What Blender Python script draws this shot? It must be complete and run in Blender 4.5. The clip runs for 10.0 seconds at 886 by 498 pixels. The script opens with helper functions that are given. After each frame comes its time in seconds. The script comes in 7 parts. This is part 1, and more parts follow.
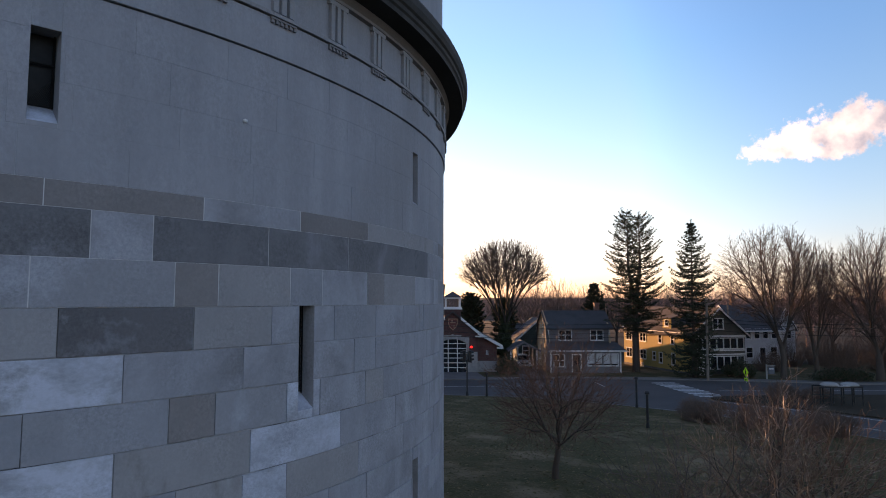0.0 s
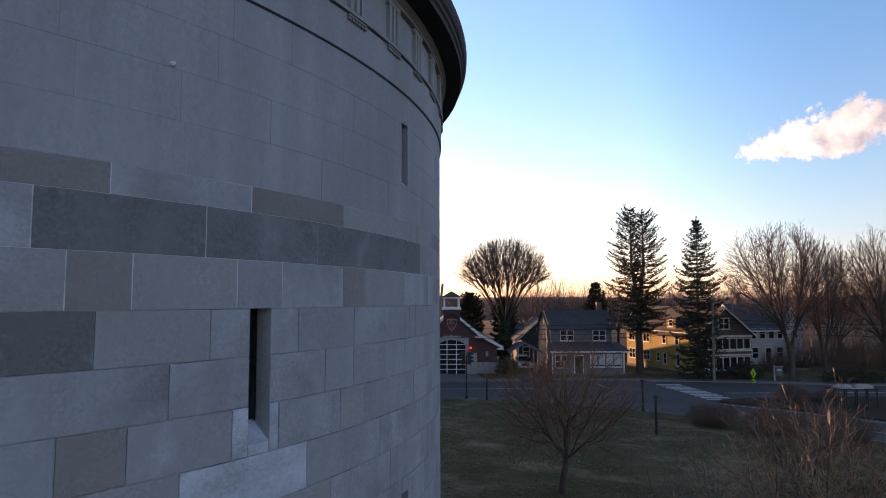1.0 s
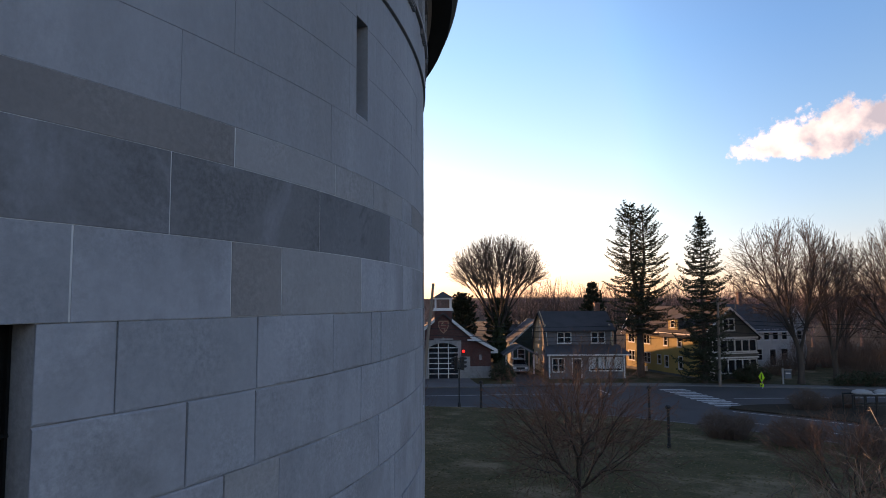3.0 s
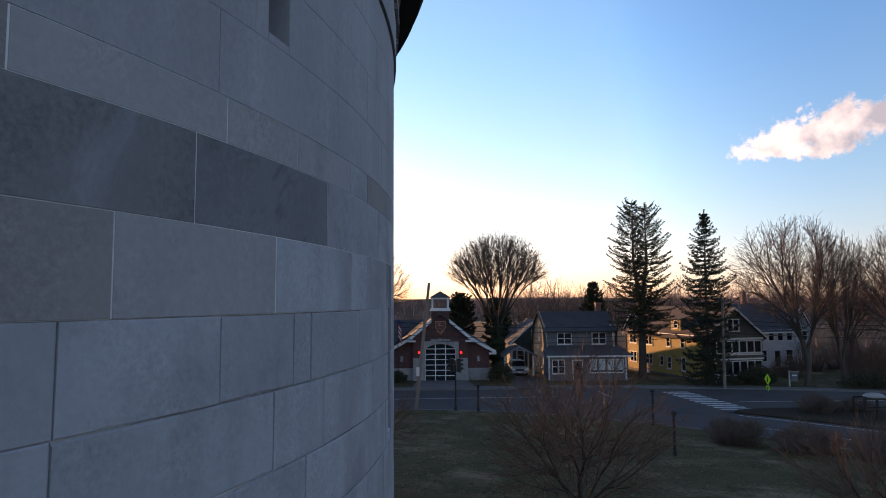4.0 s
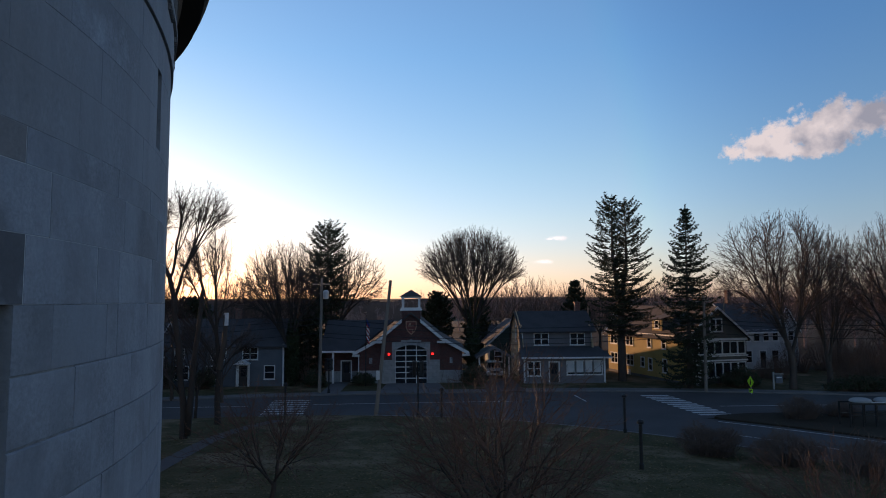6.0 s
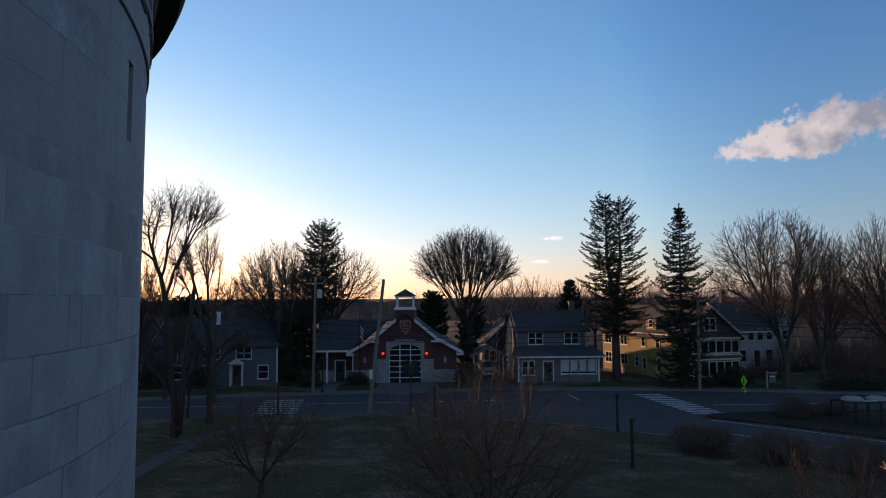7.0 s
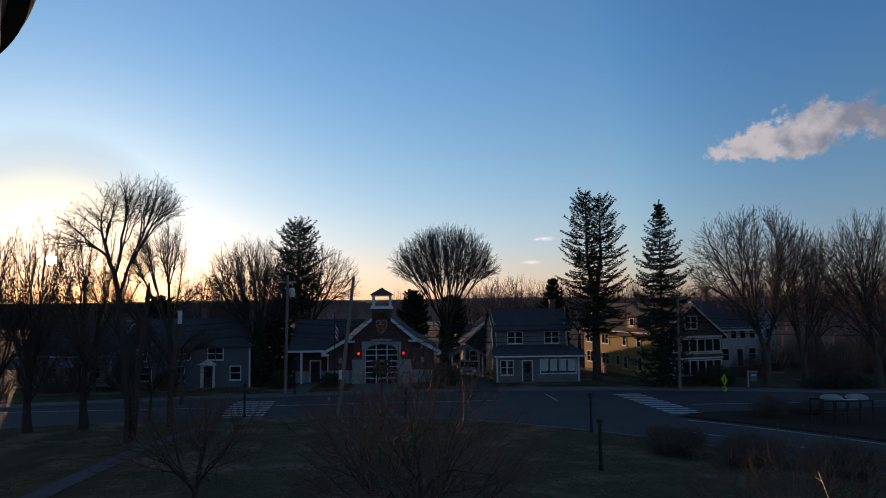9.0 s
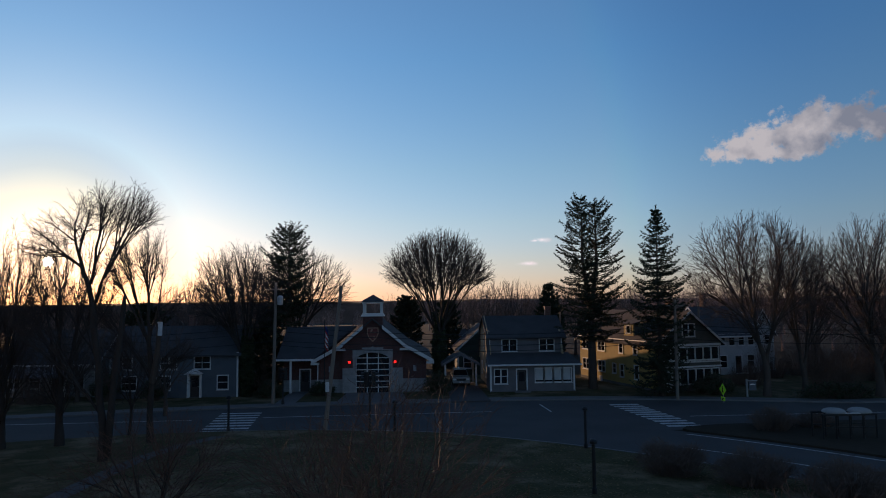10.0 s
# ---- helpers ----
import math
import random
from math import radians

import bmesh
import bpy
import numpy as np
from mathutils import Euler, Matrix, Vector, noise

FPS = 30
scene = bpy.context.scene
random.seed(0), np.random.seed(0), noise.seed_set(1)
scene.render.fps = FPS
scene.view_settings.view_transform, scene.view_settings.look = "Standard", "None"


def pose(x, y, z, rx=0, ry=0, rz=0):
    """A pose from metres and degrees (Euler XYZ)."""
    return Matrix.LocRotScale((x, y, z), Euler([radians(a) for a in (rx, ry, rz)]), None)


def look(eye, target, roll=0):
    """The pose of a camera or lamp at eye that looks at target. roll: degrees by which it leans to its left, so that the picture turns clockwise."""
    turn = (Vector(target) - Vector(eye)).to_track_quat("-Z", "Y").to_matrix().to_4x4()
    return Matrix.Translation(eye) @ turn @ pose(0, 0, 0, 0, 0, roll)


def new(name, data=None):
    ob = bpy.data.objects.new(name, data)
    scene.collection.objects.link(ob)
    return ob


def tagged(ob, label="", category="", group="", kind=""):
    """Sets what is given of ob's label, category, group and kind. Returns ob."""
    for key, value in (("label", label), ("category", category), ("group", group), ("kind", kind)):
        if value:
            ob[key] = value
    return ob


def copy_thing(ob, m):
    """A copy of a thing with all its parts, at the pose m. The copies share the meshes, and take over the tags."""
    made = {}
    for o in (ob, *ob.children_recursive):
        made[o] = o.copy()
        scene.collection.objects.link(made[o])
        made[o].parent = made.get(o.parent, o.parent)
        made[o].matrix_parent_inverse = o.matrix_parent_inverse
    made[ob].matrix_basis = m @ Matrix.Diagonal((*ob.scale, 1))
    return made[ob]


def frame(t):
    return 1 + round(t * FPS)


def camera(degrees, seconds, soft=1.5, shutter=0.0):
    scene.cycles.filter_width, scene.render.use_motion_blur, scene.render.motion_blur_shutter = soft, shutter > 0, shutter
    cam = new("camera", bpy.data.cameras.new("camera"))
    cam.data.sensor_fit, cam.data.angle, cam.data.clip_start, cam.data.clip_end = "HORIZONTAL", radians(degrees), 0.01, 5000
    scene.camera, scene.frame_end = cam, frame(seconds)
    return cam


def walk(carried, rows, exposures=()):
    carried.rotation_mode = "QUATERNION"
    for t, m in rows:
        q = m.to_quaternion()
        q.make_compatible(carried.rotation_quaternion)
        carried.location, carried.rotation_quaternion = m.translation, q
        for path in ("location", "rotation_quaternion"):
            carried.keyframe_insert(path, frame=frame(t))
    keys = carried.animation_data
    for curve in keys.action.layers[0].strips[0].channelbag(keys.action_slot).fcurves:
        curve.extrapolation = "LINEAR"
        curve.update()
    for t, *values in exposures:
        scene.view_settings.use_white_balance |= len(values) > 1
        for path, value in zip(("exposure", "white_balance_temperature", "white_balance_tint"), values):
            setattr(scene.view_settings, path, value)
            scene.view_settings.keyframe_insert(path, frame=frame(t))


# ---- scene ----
cam = camera(68.38, 10.0, 1.0)
# seconds, eye, yaw, pitch, lean
PATH = [
    (0.0, (0.000, 0.000, 9.036), 0.02, 4.52, -0.01),
    (0.5, (0.070, 1.012, 9.025), -0.00, 4.53, -0.17),
    (1.0, (0.063, 2.114, 9.047), -0.07, 4.50, -0.14),
    (1.5, (0.090, 3.198, 9.040), -0.12, 4.49, -0.24),
    (2.0, (0.124, 4.234, 9.047), -0.17, 4.50, -0.28),
    (2.5, (0.138, 5.205, 9.072), -0.79, 4.54, -0.35),
    (4.0, (0.552, 8.030, 9.041), -0.77, 4.57, -0.34),
    (4.5, (1.040, 9.047, 9.020), -0.72, 4.55, -0.28),
    (5.0, (1.843, 10.190, 8.972), -0.88, 4.55, -0.33),
    (5.5, (2.770, 11.244, 9.086), -1.03, 4.51, -0.31),
    (5.7, (2.921, 11.273, 9.030), -1.20, 4.52, -0.33),
    (6.8, (3.216, 11.331, 8.922), -1.54, 4.53, -0.38),
    (7.0, (3.311, 11.349, 8.887), -1.65, 4.53, -0.39),
    (7.5, (3.403, 11.425, 8.854), -1.88, 4.54, -0.49),
    (8.0, (3.768, 11.631, 8.794), -2.03, 4.58, -0.53),
    (8.5, (4.338, 12.069, 8.785), -2.19, 4.57, -0.61),
    (9.0, (4.824, 12.718, 8.655), -2.45, 4.59, -0.57),
    (9.5, (5.325, 13.792, 8.763), -2.56, 4.61, -0.62),
    (10.0, (5.434, 14.121, 9.280), -2.65, 4.69, -0.61),
]


def heading(eye, yaw, pitch, lean):
    a, b = radians(yaw), radians(pitch)
    way = Vector((-math.sin(a) * math.cos(b), math.cos(a) * math.cos(b), math.sin(b)))
    return look(eye, Vector(eye) + way, lean)


# seconds, stops, kelvin, tint
LIGHT = [(0.0, 1.44, 8050, 32), (2.5, 1.40, 8050, 32), (4.0, 1.29, 7700, 30), (5.0, 0.97, 7100, 27), (5.5, 0.69, 6850, 24), (7.0, 0.45, 6600, 22), (8.0, 0.28, 6400, 20), (9.0, 0.08, 6250, 18), (10.0, -0.01, 6200, 18)]
walk(cam, [(t, heading(eye, yaw, pitch, lean)) for t, eye, yaw, pitch, lean in PATH], LIGHT)
CLOUD_GLOW = 0.38

# ---- light ----
SUN_AZ, SUN_EL = radians(-28.6), radians(3.4)
SUN_WAY = Vector((math.sin(SUN_AZ) * math.cos(SUN_EL), math.cos(SUN_AZ) * math.cos(SUN_EL), math.sin(SUN_EL)))
world = bpy.data.worlds.new("evening_sky")
scene.world = world
world.use_nodes = True
wn = world.node_tree.nodes
sky = wn.new("ShaderNodeTexSky")
sky.sky_type = "NISHITA"
sky.sun_disc = False
sky.sun_elevation = SUN_EL + radians(1.5)
sky.sun_rotation = SUN_AZ % (2 * math.pi)
sky.altitude = 100
sky.air_density, sky.dust_density, sky.ozone_density = 1.0, 0.25, 2.0
# evening haze: peach near the horizon, clearer blue overhead
where = wn.new("ShaderNodeTexCoord")
split = wn.new("ShaderNodeSeparateXYZ")
world.node_tree.links.new(where.outputs["Generated"], split.inputs[0])
haze = wn.new("ShaderNodeValToRGB")
ramp = haze.color_ramp
ramp.elements[0].position, ramp.elements[0].color = 0.0, (0.66, 0.66, 1.42, 1)
ramp.elements[1].position, ramp.elements[1].color = 1.0, (1.0, 0.92, 1.0, 1)
for at, tone in ((0.03, (0.78, 0.76, 1.26, 1)), (0.06, (0.83, 0.80, 1.12, 1)), (0.12, (0.85, 0.88, 1.04, 1)), (0.2, (0.80, 0.93, 1.04, 1)), (0.36, (0.67, 0.97, 1.17, 1)), (0.5, (0.72, 0.99, 1.19, 1)), (0.72, (0.90, 0.97, 1.1, 1))):
    step = ramp.elements.new(at)
    step.color = tone
world.node_tree.links.new(split.outputs[2], haze.inputs[0])
tinted = wn.new("ShaderNodeMix")
tinted.data_type, tinted.blend_type = "RGBA", "MULTIPLY"
tinted.inputs[0].default_value = 1.0
world.node_tree.links.new(sky.outputs[0], tinted.inputs[6])
world.node_tree.links.new(haze.outputs[0], tinted.inputs[7])
# broad bright aureole round the low sun, fading into deeper blue away from it
toward = wn.new("ShaderNodeVectorMath")
toward.operation = "DOT_PRODUCT"
toward.inputs[1].default_value = SUN_WAY
world.node_tree.links.new(where.outputs["Generated"], toward.inputs[0])
halo = wn.new("ShaderNodeValToRGB")
ring = halo.color_ramp
ring.interpolation = "B_SPLINE"
ring.elements[0].position, ring.elements[0].color = 0.0, (1.0, 1.0, 1.0, 1)
ring.elements[1].position, ring.elements[1].color = 1.0, (16.0, 12.0, 6.5, 1)
for at, tone in ((0.45, (0.60, 0.72, 0.84, 1)), (0.65, (0.80, 0.87, 0.95, 1)), (0.80, (1.36, 1.40, 1.27, 1)), (0.90, (2.2, 2.26, 2.02, 1)), (0.955, (1.86, 1.94, 1.86, 1)), (0.985, (0.76, 0.80, 0.88, 1)), (0.996, (0.70, 0.71, 0.70, 1)), (0.9988, (2.0, 1.6, 0.9, 1)), (0.9996, (6.0, 4.6, 2.4, 1))):
    step = ring.elements.new(at)
    step.color = tone
world.node_tree.links.new(toward.outputs["Value"], halo.inputs[0])
glared = wn.new("ShaderNodeMix")
glared.data_type, glared.blend_type = "RGBA", "MULTIPLY"
glared.inputs[0].default_value = 1.0
world.node_tree.links.new(tinted.outputs[2], glared.inputs[6])
world.node_tree.links.new(halo.outputs[0], glared.inputs[7])
world.node_tree.links.new(glared.outputs[2], wn["Background"].inputs[0])
wn["Background"].inputs[1].default_value = 0.175

sun_data = bpy.data.lights.new("sun", "SUN")
sun_data.energy, sun_data.angle, sun_data.color = 3.8, radians(0.6), (1.0, 0.60, 0.30)
sun = new("sun", sun_data)
sun.matrix_world = look(SUN_WAY * 100, (0, 0, 0))

# ---- materials ----


def material(name, colour, colour_b=None, rough=0.8, metal=0.0, scale=2.0, fine=30.0, bump=0.3, depth=0.01, jitter=0.0,
             stretch=(1, 1, 1), spec=0.4, patch=0.5, third=None, third_scale=0.7, third_at=0.62, third_soft=0.06, bands=None, warp=0.0, runs=0.0, grain=0.0):
    """Two colours mixed by broad and fine noise, relief from the fine one; jitter: change from object to object."""
    m = bpy.data.materials.new(name)
    m.use_nodes = True
    n, link = m.node_tree.nodes, m.node_tree.links.new
    b = n["Principled BSDF"]
    b.inputs["Roughness"].default_value = rough
    b.inputs["Metallic"].default_value = metal
    b.inputs["Specular IOR Level"].default_value = spec
    co = n.new("ShaderNodeTexCoord")
    mp = n.new("ShaderNodeMapping")
    mp.inputs["Scale"].default_value = stretch
    link(co.outputs["Object"], mp.inputs["Vector"])
    vec = mp.outputs["Vector"]
    info = n.new("ShaderNodeObjectInfo")
    if jitter:
        off = n.new("ShaderNodeVectorMath")
        off.operation = "ADD"
        sc = n.new("ShaderNodeMath")
        sc.operation = "MULTIPLY"
        sc.inputs[1].default_value = 50.0
        link(info.outputs["Random"], sc.inputs[0])
        link(vec, off.inputs[0])
        link(sc.outputs[0], off.inputs[1])
        vec = off.outputs[0]
    big = n.new("ShaderNodeTexNoise")
    big.inputs["Scale"].default_value, big.inputs["Detail"].default_value = scale, 5
    small = n.new("ShaderNodeTexNoise")
    small.inputs["Scale"].default_value, small.inputs["Detail"].default_value = fine, 6
    link(vec, big.inputs["Vector"])
    link(vec, small.inputs["Vector"])
    add = n.new("ShaderNodeMath")
    add.operation = "MULTIPLY_ADD"
    link(big.outputs["Fac"], add.inputs[0])
    add.inputs[1].default_value = 2.2
    add.inputs[2].default_value = -0.6 - 0.5 * (1 - patch)
    fi = n.new("ShaderNodeMath")
    fi.operation = "MULTIPLY_ADD"
    link(small.outputs["Fac"], fi.inputs[0])
    fi.inputs[1].default_value = 0.9
    link(add.outputs[0], fi.inputs[2])
    sub = n.new("ShaderNodeMath")
    sub.operation, sub.use_clamp = "SUBTRACT", True
    link(fi.outputs[0], sub.inputs[0])
    sub.inputs[1].default_value = 0.45
    mix = n.new("ShaderNodeMix")
    mix.data_type = "RGBA"
    mix.inputs[6].default_value = (*colour, 1)
    mix.inputs[7].default_value = (*(colour_b or [c * 0.7 for c in colour]), 1)
    link(sub.outputs[0], mix.inputs[0])
    out = mix.outputs[2]
    if third:
        tn = n.new("ShaderNodeTexNoise")
        tn.inputs["Scale"].default_value, tn.inputs["Detail"].default_value = third_scale, 8
        tn.inputs["Roughness"].default_value = 0.65
        tn.inputs["Distortion"].default_value = warp
        link(vec, tn.inputs["Vector"])
        ramp = n.new("ShaderNodeValToRGB")
        ramp.color_ramp.elements[0].position = third_at - third_soft
        ramp.color_ramp.elements[1].position = third_at + third_soft
        link(tn.outputs["Fac"], ramp.inputs[0])
        m3 = n.new("ShaderNodeMix")
        m3.data_type = "RGBA"
        link(ramp.outputs[0], m3.inputs[0])
        link(out, m3.inputs[6])
        m3.inputs[7].default_value = (*third, 1)
        out = m3.outputs[2]
    if runs:
        # rain streaks down the face
        sm_ = n.new("ShaderNodeMapping")
        sm_.inputs["Scale"].default_value = (3.2, 3.2, 0.28)
        link(vec, sm_.inputs["Vector"])
        rn = n.new("ShaderNodeTexNoise")
        rn.inputs["Scale"].default_value, rn.inputs["Detail"].default_value = 1.0, 6
        link(sm_.outputs[0], rn.inputs["Vector"])
        rr = n.new("ShaderNodeMapRange")
        rr.inputs[1].default_value, rr.inputs[2].default_value = 0.3, 0.7
        rr.inputs[3].default_value, rr.inputs[4].default_value = 1 - runs, 1 + runs
        link(rn.outputs["Fac"], rr.inputs[0])
        rh = n.new("ShaderNodeHueSaturation")
        link(rr.outputs[0], rh.inputs["Value"])
        link(out, rh.inputs["Color"])
        out = rh.outputs[0]
    if grain:
        # fine dark pitting, gathered in weathered patches
        pit = n.new("ShaderNodeTexNoise")
        pit.inputs["Scale"].default_value, pit.inputs["Detail"].default_value, pit.inputs["Roughness"].default_value = 26.0, 6, 0.75
        link(vec, pit.inputs["Vector"])
        where = n.new("ShaderNodeTexNoise")
        where.inputs["Scale"].default_value, where.inputs["Detail"].default_value = 1.6, 5
        link(vec, where.inputs["Vector"])
        amount = n.new("ShaderNodeMapRange")
        amount.inputs[1].default_value, amount.inputs[2].default_value = 0.42, 0.68
        amount.inputs[3].default_value, amount.inputs[4].default_value = 0.25 * grain, grain
        link(where.outputs["Fac"], amount.inputs[0])
        speck = n.new("ShaderNodeMapRange")
        speck.inputs[1].default_value, speck.inputs[2].default_value = 0.36, 0.64
        speck.inputs[3].default_value, speck.inputs[4].default_value = -1.0, 1.0
        link(pit.outputs["Fac"], speck.inputs[0])
        level = n.new("ShaderNodeMath")
        level.operation = "MULTIPLY_ADD"
        link(speck.outputs[0], level.inputs[0])
        link(amount.outputs[0], level.inputs[1])
        level.inputs[2].default_value = 1.0
        gh = n.new("ShaderNodeHueSaturation")
        link(level.outputs[0], gh.inputs["Value"])
        link(out, gh.inputs["Color"])
        out = gh.outputs[0]
    if jitter:
        hsv = n.new("ShaderNodeHueSaturation")
        val = n.new("ShaderNodeMapRange")
        val.inputs[3].default_value, val.inputs[4].default_value = 1 - jitter, 1 + jitter
        link(info.outputs["Random"], val.inputs[0])
        link(val.outputs[0], hsv.inputs["Value"])
        link(out, hsv.inputs["Color"])
        out = hsv.outputs[0]
    height = small.outputs["Fac"]
    if bands:
        wave = n.new("ShaderNodeTexWave")
        wave.wave_profile = "SAW"
        wave.bands_direction = bands[0]
        wave.inputs["Scale"].default_value = 0.314 / bands[1]
        link(co.outputs["Object"], wave.inputs["Vector"])
        sm = n.new("ShaderNodeMath")
        sm.operation = "MULTIPLY_ADD"
        link(small.outputs["Fac"], sm.inputs[0])
        sm.inputs[1].default_value = 0.25
        link(wave.outputs["Fac"], sm.inputs[2])
        height = sm.outputs[0]
    link(out, b.inputs["Base Color"])
    if bump:
        bp = n.new("ShaderNodeBump")
        bp.inputs["Strength"].default_value, bp.inputs["Distance"].default_value = bump, depth
        link(height, bp.inputs["Height"])
        link(bp.outputs[0], b.inputs["Normal"])
    return m


def glowing(name, colour, strength):
    m = bpy.data.materials.new(name)
    m.use_nodes = True
    b = m.node_tree.nodes["Principled BSDF"]
    b.inputs["Base Color"].default_value = (*colour, 1)
    b.inputs["Emission Color"].default_value = (*colour, 1)
    b.inputs["Emission Strength"].default_value = strength
    return m


def brick_material(name, a, b_, mortar, w, h):
    m = bpy.data.materials.new(name)
    m.use_nodes = True
    n, link = m.node_tree.nodes, m.node_tree.links.new
    b = n["Principled BSDF"]
    b.inputs["Roughness"].default_value = 0.85
    co = n.new("ShaderNodeTexCoord")
    sep = n.new("ShaderNodeSeparateXYZ")
    link(co.outputs["Object"], sep.inputs[0])
    s = n.new("ShaderNodeMath")
    link(sep.outputs[0], s.inputs[0])
    link(sep.outputs[1], s.inputs[1])
    com = n.new("ShaderNodeCombineXYZ")
    link(s.outputs[0], com.inputs[0])
    link(sep.outputs[2], com.inputs[1])
    br = n.new("ShaderNodeTexBrick")
    br.inputs["Color1"].default_value, br.inputs["Color2"].default_value, br.inputs["Mortar"].default_value = (*a, 1), (*b_, 1), (*mortar, 1)
    br.inputs["Scale"].default_value = 1.0
    br.inputs["Brick Width"].default_value, br.inputs["Row Height"].default_value = w, h
    br.inputs["Mortar Size"].default_value = 0.008
    link(com.outputs[0], br.inputs["Vector"])
    no = n.new("ShaderNodeTexNoise")
    no.inputs["Scale"].default_value = 3.0
    no.inputs["Detail"].default_value = 6
    link(co.outputs["Object"], no.inputs["Vector"])
    hs = n.new("ShaderNodeHueSaturation")
    mr = n.new("ShaderNodeMapRange")
    mr.inputs[3].default_value, mr.inputs[4].default_value = 0.65, 1.35
    link(no.outputs["Fac"], mr.inputs[0])
    link(mr.outputs[0], hs.inputs["Value"])
    link(br.outputs["Color"], hs.inputs["Color"])
    link(hs.outputs[0], b.inputs["Base Color"])
    bp = n.new("ShaderNodeBump")
    bp.inputs["Strength"].default_value, bp.inputs["Distance"].default_value = 0.5, 0.01
    link(br.outputs["Fac"], bp.inputs["Height"])
    bp.invert = True
    link(bp.outputs[0], b.inputs["Normal"])
    return m


